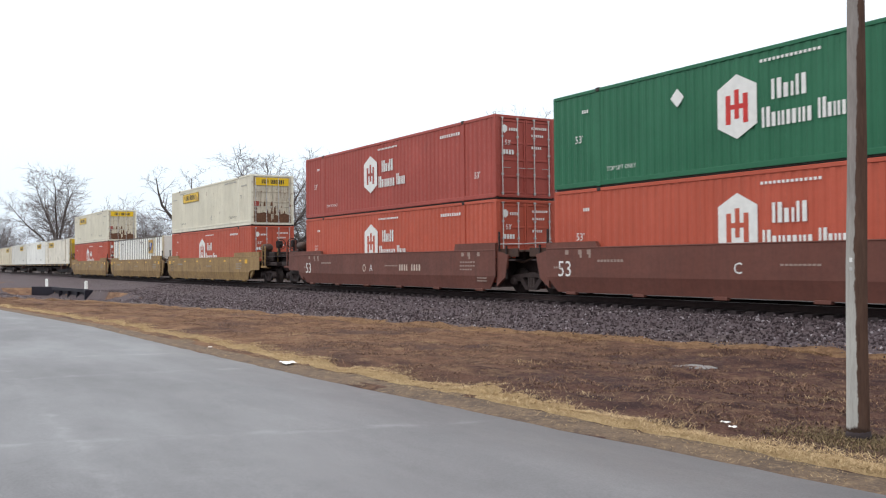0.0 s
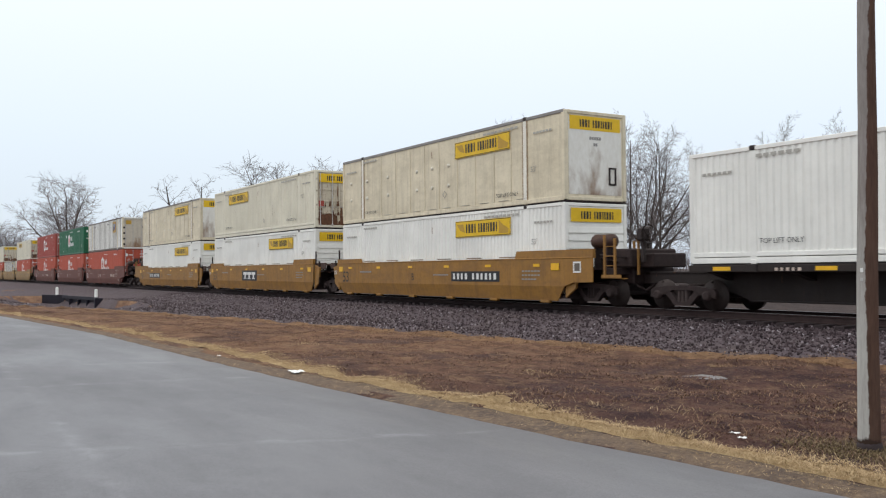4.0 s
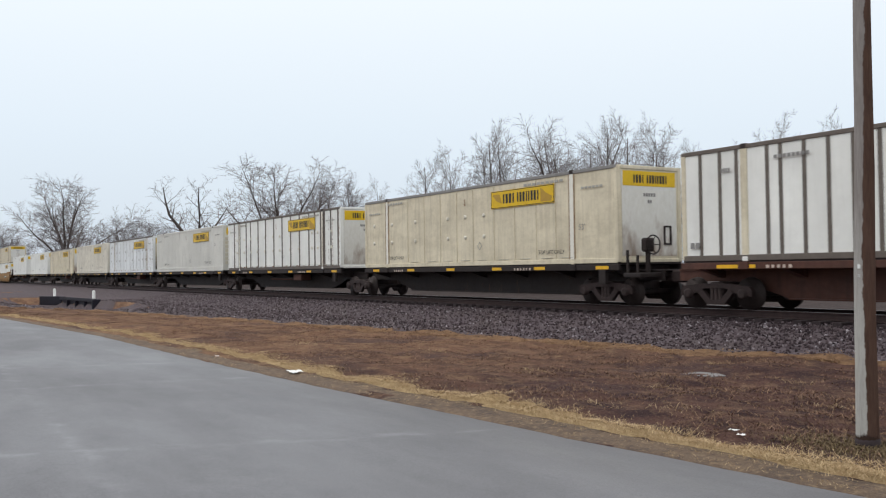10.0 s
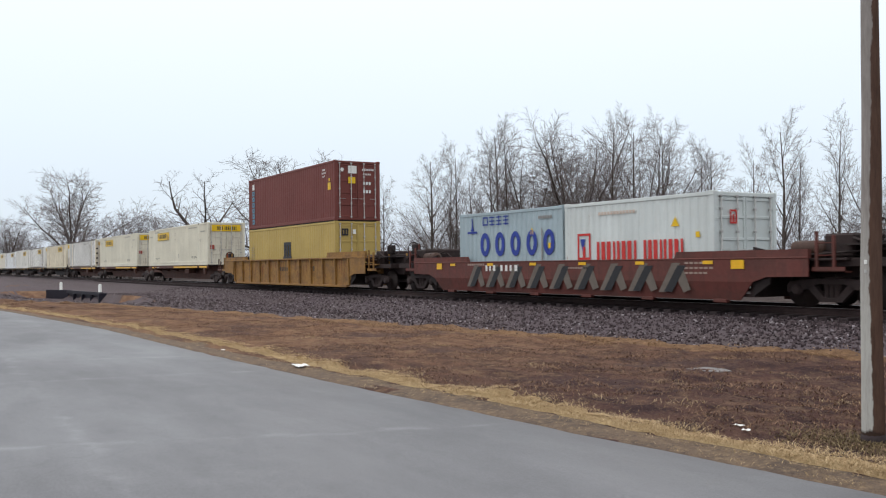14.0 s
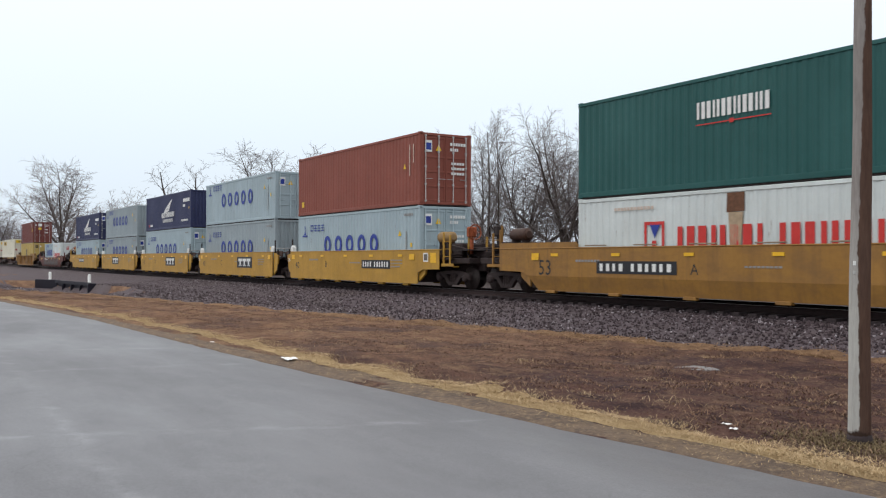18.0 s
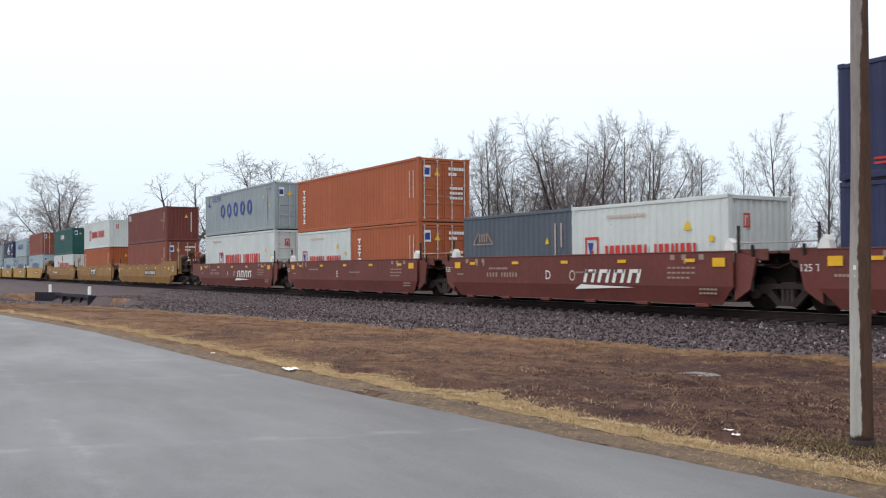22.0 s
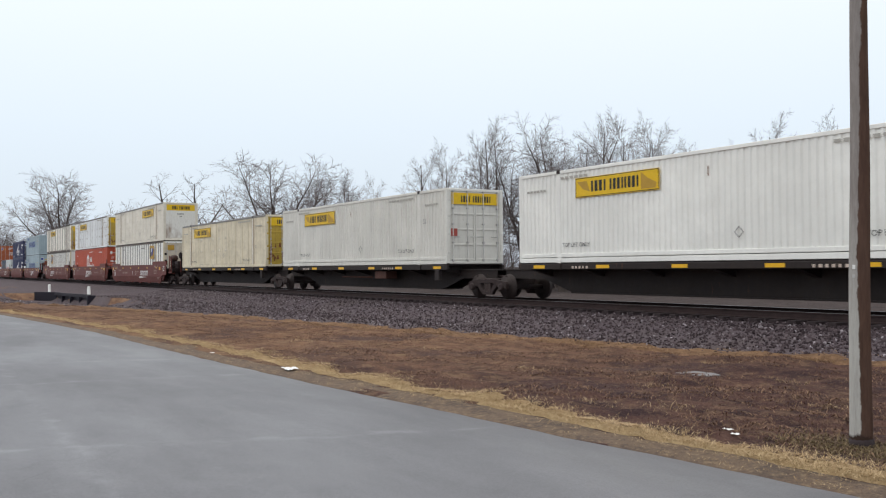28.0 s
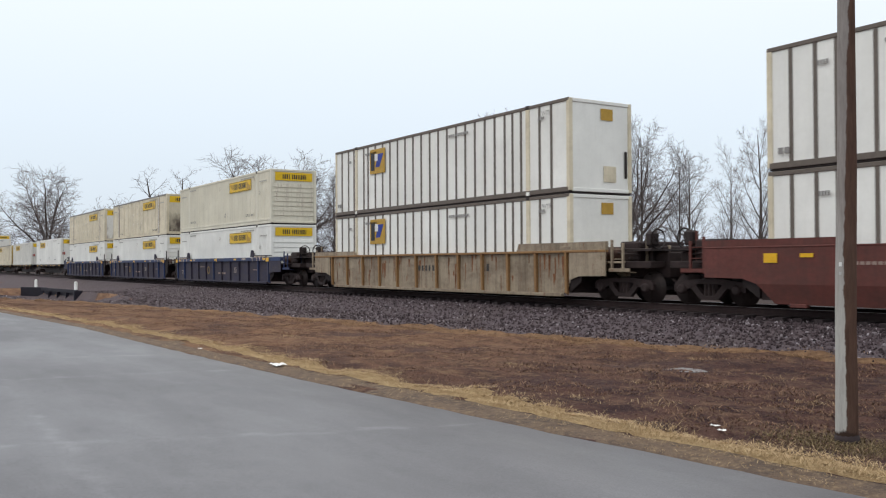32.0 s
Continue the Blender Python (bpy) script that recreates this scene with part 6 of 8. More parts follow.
def container(style, L, H, mat, end, brand, label, **o):
    """One freight container, its origin at the middle of its underside; +x is the end that trails."""
    W = 2.6 if L > 13 else 2.44
    o.update(style=style, mat=mat, end=end)
    c = thing("freight_container", label, "container", "containers on the freight train")
    c["tall"] = H
    hx, hy = L / 2, W / 2
    corr = style in ("iso", "hub", "jbcorr")
    k = (style, L, H)
    part("roof", k + ("roof",), lambda: Shape().box(-hx + 0.02, hx - 0.02, -hy + 0.05, hy - 0.05, H - 0.05, H - 0.02), mat, c)
    part("floor", k + ("floor",), lambda: Shape().box(-hx + 0.05, hx - 0.05, -hy + 0.04, hy - 0.04, -0.022, 0.14), "casting", c)
    for s in (-1, 1):
        part("side_wall", k + ("wall", s), lambda: side_wall_shape(style, L, W, H, s), mat, c)
    for s in ([-1] if end == "D" else [-1, 1]):
        part("end_wall", k + ("end", s), lambda: end_wall_shape(style, L, W, H, s), mat, c)
    railmat = "roofgrey" if style in ("jbplate", "jbpost", "emp", "jbrust") else mat
    if style in ("jbpost", "jbrust", "emp"):
        railmat = "postgrey"
    for s in (-1, 1):
        part("top_rail", k + ("tr", s), lambda: Shape().box(-hx + 0.02, hx - 0.02, min(s * hy, s * (hy - 0.07)), max(s * hy, s * (hy - 0.07)), H - 0.115, H - 0.012, 0.01), railmat, c)

        def low():
            sh = Shape()
            a, b = sorted((s * hy, s * (hy - 0.07)))
            sh.box(-hx + 0.06, hx - 0.06, a, b, 0.02, 0.165, 0.01)
            if style == "jbcorr":
                a, b = sorted((s * (hy - 0.004), s * (hy - 0.05)))
                sh.box(-hx + 0.12, hx - 0.12, a, b, 0.185, 0.30, 0.008)
            return sh
        part("bottom_rail", k + ("br", s), low, mat if style not in ("emp", "jbpost") else "postgrey", c)
        for e in (-1, 1):
            part("corner_post", k + ("cp", s, e), lambda: Shape().box(*sorted((e * hx, e * (hx - 0.15))), *sorted((s * (hy - 0.002), s * (hy - 0.15))), 0.05, H - 0.03, 0.015),
                 "cream" if style == "emp" and mat == "white" else mat, c)
            for z in (0, 1):
                cx = 6.02 if L > 13 else hx - 0.085
                part("corner_casting", ("cc", L > 13, s, e, z), lambda: Shape().box(-0.085, 0.085, -0.09, 0.09, -0.06, 0.06, 0.012), "casting" if (L > 13 and z) else mat, c,
                     at=(e * cx, s * (hy - 0.078), H - 0.052 if z else 0.06))
            if L > 13 and s < 0 and style in ("jbplate", "jbpost", "jbrust"):
                part("lift_post_seam", k + ("lps",), lambda: Shape().box(-0.135, -0.095, -hy - 0.006, -hy + 0.03, 0.16, H - 0.12).box(0.098, 0.13, -hy - 0.006, -hy + 0.03, 0.16, H - 0.12),
                     "darkrust" if style == "jbplate" and o.get("stain") else ("postgrey" if style == "jbpost" else "stain"), c, "stained seams beside the lifting post", at=(e * 6.02, 0, 0))
            if L > 13:
                part("lift_post", k + ("lp", s), lambda: Shape().box(-0.10, 0.10, *sorted((s * (hy - 0.001), s * (hy - 0.08))), 0.12, H - 0.115, 0.012),
                     {"jbplate": "warmwhite", "emp": "cream", "jbpost": "offwhite"}.get(style, mat), c, at=(e * 6.02, 0, 0))
    if not corr:
        wide = {"emp": 0.048, "jbpost": 0.058}.get(style, 0.022)
        xs = [x for x in side_ribs(style, L, W, H) if abs(abs(x) - 6.02) > 0.09]
        for x in xs:
            part("side_post", ("sp", wide, H), lambda: Shape().box(-wide, wide, -hy + 0.011, -hy + 0.03, 0.16, H - 0.11), "postgrey" if wide > 0.03 else mat, c, at=(x, 0, 0))

        def far_posts():
            sh = Shape()
            for x in xs:
                sh.box(x - wide, x + wide, hy - 0.03, hy - 0.011, 0.16, H - 0.11)
            return sh
        part("far_side_posts", k + ("fsp",), far_posts, "postgrey" if wide > 0.03 else mat, c)
    if style in ("jbplate", "jbpost", "jbrust"):
        rows = {"jbplate": (-7.2, -5.6, -3.65, -1.2, 0.0, 1.2), "jbpost": (-6.45, -5.2, -4.0, -3.0, -1.8, -0.55, 0.45, 1.85, 3.05, 4.75, 5.45, 7.05)}.get(style, (-7.4, -5.1, -3.9, -1.55, 1.05, 3.4, 4.65, 5.7, 7.15, 7.85))
        for x in rows:
            for z in (1.05, 1.80):
                part("fastener_disc", ("fdisc",), lambda: Shape().tube([(0, 0.03, 0), (0, -0.004, 0), (0, -0.014, 0)], [0.075, 0.075, 0.035], 10), "ribline" if style == "jbrust" else "offwhite", c, at=(x, -hy + 0.002, z))
        part("sill_strips", k + ("sst",), lambda: _sill(style, L, W, H), "faintmark", c)
    # the trailing end
    if end == "D":
        dm = o.get("doormat", mat)
        for s in (-1, 1):
            def leaf():
                sh = Shape()
                a, b = sorted((s * 0.012, s * (hy - 0.14)))
                sh.box(hx - 0.07, hx - 0.045, a, b, 0.14, H - 0.13)
                for z in (0.16, 0.72, 1.30, 1.88, H - 0.24):
                    sh.box(hx - 0.046, hx - 0.018, a + 0.03, b - 0.03, z, z + 0.075, 0.008)
                sh.box(hx - 0.046, hx - 0.014, a, a + 0.06, 0.14, H - 0.13)
                sh.box(hx - 0.046, hx - 0.014, b - 0.06, b, 0.14, H - 0.13)
                for z in (0.4, 1.1, 1.8, H - 0.5):
                    e0, e1 = sorted((s * (hy - 0.17), s * (hy - 0.06)))
                    sh.box(hx - 0.03, hx + 0.006, e0, e1, z, z + 0.09, 0.008)
                return sh
            door = part("door", k + ("door", s), leaf, dm, c, "yellow door leaf" if dm == "yellowdoor" else "")
            for q in (0.28, 0.78):
                def rod():
                    sh = Shape()
                    sh.bar((hx + 0.012, s * hy * q, 0.10), (hx + 0.012, s * hy * q, H - 0.10), 0.019, 6)
                    for z in (0.14, 0.8, 1.5, 2.1, H - 0.16):
                        sh.box(hx - 0.02, hx + 0.03, s * hy * q - 0.045, s * hy * q + 0.045, z, z + 0.06, 0.006)
                    sh.bar((hx + 0.03, s * hy * q, 1.05), (hx + 0.03, s * hy * (q - 0.24), 1.05), 0.013, 5)
                    return sh
                part("lock_rod", k + ("rod", s, q), rod, mat if mat in ("greenhub", "teal", "skyblue", "steelblue") else "rod", door)
    part("end_header", k + ("eh",), lambda: Shape().box(hx - 0.12, hx, -hy + 0.14, hy - 0.14, H - 0.13, H - 0.02, 0.012), mat, c)
    part("end_sill", k + ("es",), lambda: Shape().box(hx - 0.12, hx, -hy + 0.14, hy - 0.14, 0.03, 0.14, 0.012), mat, c)
    if end == "F":
        if style == "jbcorr":
            def louvre():
                sh = Shape()
                for i in range(7):
                    z = 0.42 + i * 0.25
                    sh.prism([(hx - 0.06, z), (hx + 0.004, z + 0.005), (hx + 0.004, z + 0.02), (hx - 0.02, z + 0.19), (hx - 0.06, z + 0.20)], "y", -hy + 0.16, hy - 0.16)
                return sh
            part("louvres", k + ("lv",), louvre, mat if mat == "white" else "endstain", c, "horizontal ribs on the end wall")
        elif style in ("jbplate", "jbpost", "jbrust"):
            part("end_panel", k + ("ep",), lambda: Shape().box(hx - 0.04, hx - 0.024, -hy + 0.20, hy - 0.20, 0.22, H - 0.2, 0.004), "sootend" if o.get("stain") else "endpanel", c, "white smooth end panel")
            part("vent_frame", k + ("vf",), lambda: Shape().box(hx - 0.03, hx + 0.012, 0.55, 0.60, 0.55, 1.12).box(hx - 0.03, hx + 0.012, 0.80, 0.85, 0.55, 1.12)
                 .box(hx - 0.03, hx + 0.012, 0.60, 0.80, 0.55, 0.60).box(hx - 0.03, hx + 0.012, 0.60, 0.80, 1.07, 1.12), "casting", c, "small black vent frame")
            flat("end_marking", c, dashes(-0.25, 0.25, H - 0.92, H - 0.82, 5) + dashes(-0.08, 0.1, H - 1.12, H - 1.02, 2), "greymark", ("x", hx - 0.02), k + ("em",))
    SIZE[:] = [L, H]
    MARKS[brand](c, L, W, H, o)
    SIZE[:] = []
    return c


def _sill(style, L, W, H):
    sh = Shape()
    for x in side_ribs(style, L, W, H):
        sh.box(x + 0.3, x + 0.85, -W / 2 - 0.002, -W / 2 + 0.03, 0.21, 0.222)
    return sh


# ---------------------------------------------------------------- rail cars
def truck(parent, x, r=0.42, narrow=False):
    """A two-axle truck under a car's end."""
    t = part("truck", ("bolster", r), lambda: Shape().box(-0.22, 0.22, -1.0, 1.0, r - 0.02, r + 0.30, 0.03).box(-0.6, 0.6, -0.25, 0.25, r + 0.25, r + 0.4, 0.03), "steel", parent, at=(x, 0, 0))
    for s in (-1, 1):
        def side():
            y0, y1 = sorted((s * 0.93, s * 1.06))
            sh = Shape()
            top = r + 0.26
            sh.prism([(-1.16, r + 0.10), (-1.10, r + 0.19), (-0.45, top), (0.45, top), (1.10, r + 0.19), (1.16, r + 0.10), (1.16, r - 0.06), (0.95, r - 0.02), (0.60, r + 0.02), (0.36, r + 0.14),
                      (-0.36, r + 0.14), (-0.60, r + 0.02), (-0.95, r - 0.02), (-1.16, r - 0.06)], "y", y0, y1)
            sh.prism([(-0.62, r + 0.06), (-0.42, r + 0.10), (-0.16, r - 0.17), (0.16, r - 0.17), (0.42, r + 0.10), (0.62, r + 0.06), (0.28, r - 0.27), (-0.28, r - 0.27)], "y", y0, y1)
            for k in (-0.13, 0.0, 0.13):
                sh.tube([(k, s * 1.0, r - 0.17), (k, s * 1.0, r + 0.16)], [0.055, 0.055], 8)
            for k in (-0.89, 0.89):
                sh.tube([(k, s * 1.02, r), (k, s * 1.12, r), (k, s * 1.14, r)], [0.13, 0.13, 0.08], 12)
            return sh
        part("side_frame", ("sf", r, s), side, "steel", t)
        for k in (-0.89, 0.89):
            part("wheel", ("wh", r, s), lambda: Shape().tube([(0, s * 0.69, 0), (0, s * 0.70, 0), (0, s * 0.73, 0), (0, s * 0.735, 0), (0, s * 0.835, 0), (0, s * 0.837, 0), (0, s * 0.80, 0)],
                                                             [r * 0.5, r + 0.026, r + 0.026, r + 0.003, r, r * 0.86, r * 0.80], 28, True), "wheel", t, at=(k, 0, r + 0.002))
    for k in (-0.89, 0.89):
        part("axle", ("ax", r), lambda: Shape().bar((0, -0.9, 0), (0, 0.9, 0), 0.08, 10), "steel", t, at=(k, 0, r))
    return t


def grab_ladder(parent, x, y, z0, z1, mat, key):
    def make():
        sh = Shape()
        for dx in (0, 0.38):
            sh.box(x + dx - 0.02, x + dx + 0.02, y - 0.02, y + 0.02, z0, z1)
        n = int((z1 - z0) / 0.3)
        for i in range(n):
            sh.bar((x, y, z0 + 0.15 + i * 0.3), (x + 0.38, y, z0 + 0.15 + i * 0.3), 0.012, 5)
        return sh
    return part("ladder", key, make, mat, parent)


def hand_brake(u, x, d, y, z, hot):
    c = (x, y, z)
    part("brake_gearbox", ("bgb", d, hot), lambda: Shape().box(-0.14, 0.14, -0.16, 0.16, -0.2, 0.2, 0.05).box(-0.06, 0.06, -0.05, 0.05, -0.8, -0.18, 0.01), hot, u, at=c)

    def wheel():
        sh = Shape()
        for i in range(16):
            a, b = i * math.pi / 8, (i + 1) * math.pi / 8
            sh.bar(Vector((0.22 * d, 0.27 * math.cos(a), 0.27 * math.sin(a))), Vector((0.22 * d, 0.27 * math.cos(b), 0.27 * math.sin(b))), 0.022, 5)
        for i in range(5):
            a = i * 1.2566
            sh.bar(Vector((0.14 * d, 0, 0)), Vector((0.22 * d, 0.27 * math.cos(a), 0.27 * math.sin(a))), 0.014, 4)
        return sh
    part("brake_wheel", ("bw", d, hot), wheel, hot, u, "spoked hand-brake wheel", at=c)


def brake_gear(u, x, d, mat, seed, reach, rusty=False, low=False):
    """Cylinder, uprights, steps and hand brake on a coupler-end platform; d points to the coupler, reach: from x to the platform's tip."""
    k = ("bg", x, d, seed, round(reach, 2))
    X = lambda a: x + d * a
    drop = 0.35 if low else 0.0
    part("air_cylinder", k + (1,), lambda: Shape().tube([(X(0.02), -0.88, 1.96 - drop * 1.7), (X(0.05), -0.88, 1.96 - drop * 1.7), (X(0.09), -0.88, 1.96 - drop * 1.7), (X(0.85), -0.88, 1.96 - drop * 1.7), (X(0.93), -0.88, 1.96 - drop * 1.7)],
                                                        [0.12, 0.20, 0.215, 0.205, 0.1], 16), "ttxold" if mat == "ttxnew" else "tank", u, "grimy brake air cylinder")
    part("cylinder_bracket", k + (2,), lambda: Shape().box(*sorted((X(0.15), X(0.22))), -1.05, -0.7, 1.1, 1.78 - drop * 1.7, 0.01).box(*sorted((X(0.68), X(0.75))), -1.05, -0.7, 1.1, 1.78 - drop * 1.7, 0.01), "steel", u)
    for a, y, h in ((0.98, -1.36, 2.12 - drop), (1.42, -1.36, 2.02 - drop), (1.75, -0.75, 2.3 - drop), (reach - 0.45, -0.35, 1.95 - drop)):
        part("stanchion", ("stan", h), lambda: Shape().box(-0.035, 0.035, -0.03, 0.03, 0.0, h - 0.95, 0.006), mat, u, at=(X(a), y, 0.95))
    for z in (1.22, 1.50, 1.78)[:2 if low else 3]:
        part("grab_iron", ("gi", 0.44), lambda: Shape().bar((-0.22, 0, 0), (0.22, 0, 0), 0.016, 6), mat, u, at=(X(1.20), -1.37, z))
    part("end_step", ("step", mat), lambda: Shape().box(-0.42, 0.42, -0.16, 0.10, -0.03, 0.0).box(-0.42, 0.42, -0.16, -0.14, -0.03, 0.10), mat, u, at=(X(1.30), -1.25, 0.86))
    part("end_sill", k + (3,), lambda: Shape().box(*sorted((X(0.75), X(reach - 0.35))), -1.18, 1.18, 0.96, 1.16, 0.02).box(*sorted((X(0.9), X(reach - 0.2))), -0.62, 0.62, 0.68, 1.42, 0.04), "steel", u)
    part("brake_housing", k + (4,), lambda: Shape().box(*sorted((X(0.85), X(1.65))), -0.95, 0.9, 1.16, 1.72, 0.05).box(*sorted((X(1.65), X(2.2))), -0.6, 0.75, 1.16, 1.58, 0.04), "steel", u, "soot-black brake housing")
    part("walkway", k + (5,), lambda: Shape().box(*sorted((X(1.5), X(reach - 0.25))), -1.28, 1.28, 1.44, 1.48), "casting", u)
    hand_brake(u, X(1.95), d, -0.75, 2.12 - drop, "rustgear" if rusty else "casting")

    def pipes():
        sh = Shape()
        rng = random.Random(seed)
        for i in range(7):
            p = [(X(rng.uniform(0.2, reach - 0.3)), rng.uniform(-1.3, 0.2), rng.uniform(1.1, 1.6)) for _ in range(3)]
            p[1] = (p[1][0], p[1][1], p[1][2] + 0.12)
            sh.tube(p, [0.03, 0.03, 0.03], 6)
        sh.tube([(X(reach - 0.5), -0.4, 1.0), (X(reach - 0.2), -0.45, 0.62), (X(reach + 0.1), -0.4, 0.5), (X(reach + 0.35), -0.3, 0.68)], [0.035] * 4, 6)
        return sh
    part("brake_piping", ("pipes", x, d, seed), pipes, "steel", u, "tangle of black brake piping")


def coupler(u, x, d):
    part("coupler", ("cpl", x, d), lambda: Shape().box(*sorted((x - d * 0.9, x - d * 0.12)), -0.1, 0.1, 0.72, 0.95, 0.02).box(*sorted((x - d * 0.25, x + d * 0.05)), -0.2, 0.2, 0.66, 1.02, 0.05), "steel", u)


WELLS = {
    "ttx": ("ttx", "smooth", "yellow well car unit with black lettering panels"),
    "ttxold": ("ttxold", "smooth", "faded tan well car unit, grimy along its sill"),
    "iais": ("iais", "smooth", "dull brown well car unit with white stencils"),
    "bnsf": ("bnsf", "smooth", "oxide-red well car unit with white stencils"),
    "blue": ("bluecar", "blue", "dark blue ribbed well car unit with grimy panels"),
    "rib": ("ribyellow", "rib", "rusty yellow ribbed well car with open ends"),
    "tan": ("ribtan", "rib", "grimy tan ribbed well car with rust stains"),
    "fec": ("darkred", "smooth", "dark red well car covered with grey spray paint"),
    "red": ("darkred", "smooth", "dark red-brown well car with yellow markings"),
}


def well_car(style, hw, xl, xr, le, re, big, letter="", plate=None, seed=0):
    """One well unit, its origin on the rail under the middle of the well. hw: half the well; xl, xr: where it meets its neighbours;
    le, re: 'A' for a truck shared with the next unit, 'C' for a coupler."""
    mat, form, label = WELLS[style]
    if style == "ttx" and hw < 7:
        mat = "ttxnew"
    u = thing("well_car", label, "rail car", "rail cars of the freight train")
    top = 1.19 if style == "fec" else 1.49
    el = -(hw + 0.18) if le == "A" else max(xl + 1.0, -hw - 1.75)
    er = hw + 0.18 if re == "A" else min(xr - 1.0, hw + 1.75)
    for s in (-1, 1):
        y = s * 1.5

        def side():
            sh = Shape()
            t = 0.03
            zc = 0.60

            def plate_at(pts, dy0, dy1):
                v = [(x, s * (1.5 - (dy0 if z > zc - 0.01 else dy1)), z) for x, z in pts]
                w = [(x, s * (1.5 - t - (dy0 if z > zc - 0.01 else dy1)), z) for x, z in pts]
                n = len(pts)
                sh.add(v + w, [tuple(range(n)), tuple(range(2 * n - 1, n - 1, -1))] + [(i, (i + 1) % n, n + (i + 1) % n, n + i) for i in range(n)])
            a, b = -hw - 0.18, hw + 0.18
            if mat == "ttxnew":
                plate_at([(a + 0.05, 0.16), (b - 0.05, 0.16), (b, 0.22), (b, 1.48), (a, 1.48), (a, 0.22)], 0, 0)
            elif form == "smooth":
                plate_at([(a, zc), (b, zc), (b, top - 0.01), (a, top - 0.01)], 0, 0)
                plate_at([(a + 0.45, 0.14), (b - 0.45, 0.14), (b, zc), (a, zc)], 0, 0.10)
            else:
                c = 0.45 if form == "rib" else 0.0
                plate_at([(a + c, 0.14), (b - c, 0.14), (b, 0.62), (b, 1.44), (a, 1.44), (a, 0.62)], 0.10, 0.10)
            if le == "C":
                plate_at([(el, 0.74), (a - 0.40, 0.72), (a, 0.60), (a, top - 0.01), (el, top - 0.01)], 0.0, 0.0)
            if re == "C":
                plate_at([(b, 0.60), (b + 0.40, 0.72), (er, 0.74), (er, top - 0.01), (b, top - 0.01)], 0.0, 0.0)
            return sh
        part("side_wall", ("sw", form, mat == "ttxnew", hw, round(el, 2), round(er, 2), le, re, s), side, "bluegrime" if form == "blue" else mat, u)

        def chord():
            sh = Shape()
            a, b = sorted((s * 1.515, s * 1.37))
            z0 = 1.30 if form == "blue" else (1.42 if form == "rib" else top - 0.035)
            sh.box(el, er, a, b, z0, top + 0.005, 0.012)
            return sh
        part("top_chord", ("tc", form, round(el, 2), round(er, 2), s), chord, "ribchord" if style == "tan" else mat, u)
        rises = {"fec": (1.37, 1.37), "blue": ()}.get(style, (1.66, 1.73))
        for x0, x1, peak in zip((el, hw - 2.4), (-hw + 2.2, er), rises) if hw > 7 else ():
            part("end_riser", ("er", form, round(x0, 2), round(x1, 2), s), lambda: Shape().prism([(x0, top), (x1, top), (x1 - (0.10 if x0 < 0 else 0), peak), (x0 + (0.10 if x0 > 0 else 0), peak)], "y",
                 *sorted((s * 1.50, s * 1.38))), mat, u)
        if style == "blue":
            for d in (-1, 1):
                x0, x1 = sorted((d * (hw - 2.3), d * (hw + 0.3)))
                part("guide_plate", ("gpl", d, s), lambda: Shape().box(x0, x1, *sorted((s * 1.52, s * 1.36)), 1.575, 1.61, 0.006).prism([(d * (hw - 2.3), 1.5), (d * (hw - 2.1), 1.5), (d * (hw - 2.15), 1.74), (d * (hw - 2.3), 1.76)], "y", *sorted((s * 1.50, s * 1.38))), "bluegrime", u, "dark guide plate over the end of the top chord")
                for q in (0.5, 1.1, 1.75):
                    part("guide_pad", ("gpd", s), lambda: Shape().prism([(-0.22, 1.577), (0.22, 1.577), (0.14, 1.497), (-0.14, 1.497)], "y", *sorted((s * 1.51, s * 1.40))), "paleline", u, at=(d * (hw - q), 0, 0))
        if form in ("rib", "blue"):
            n = 11 if hw > 7 else 10
            for i in range(n + 1):
                x = -hw + 2 * hw * i / n
                part("rib", ("rib", form, s), lambda: Shape().prism([(s * 1.40, 0.16), (s * 1.48, 0.22), (s * 1.51, 1.43), (s * 1.40, 1.43)], "x", -0.05, 0.05), ("ribchord" if style == "tan" else mat) if (form == "rib" or i in (0, 1, n // 2, n - 1, n)) else "bluegrime", u, at=(x, 0, 0))
            part("bottom_chord", ("bc", form, hw, s), lambda: Shape().box(-hw + 0.2, hw - 0.2, *sorted((s * 1.50, s * 1.36)), 0.10, 0.20, 0.01), mat if form == "rib" else "bluegrime", u)
        else:
            def tabs():
                sh = Shape()
                m = 6
                for i in range(m):
                    x = -hw + 0.9 + (2 * hw - 1.8) * i / (m - 1)
                    sh.box(x - 0.22, x + 0.22, *sorted((s * 1.44, s * 1.30)), 0.07, 0.16, 0.01)
                return sh
            part("floor_brackets", ("fb", hw, s), tabs, mat, u)
    part("floor", ("fl", hw), lambda: Shape().box(-hw, hw, -1.34, 1.34, 0.22, 0.30).box(-hw - 0.15, -hw, -1.34, 1.34, 0.22, 1.2).box(hw, hw + 0.15, -1.34, 1.34, 0.22, 1.2), "steel", u)
    for d, e, xe in ((-1, le, xl), (1, re, xr)):
        w0, w1 = d * (hw + 0.12), xe - d * (0.12 if e == "A" else 0.62)
        part("end_platform", ("ep", hw, round(w1, 2)), lambda: Shape().box(*sorted((w0, w1)), -0.55, 0.55, 0.70, 1.12, 0.03).box(*sorted((w0, w0 + (w1 - w0) * 0.75)), -1.36, 1.36, 1.10, 1.16, 0.01), "steel" if form != "rib" else mat, u)
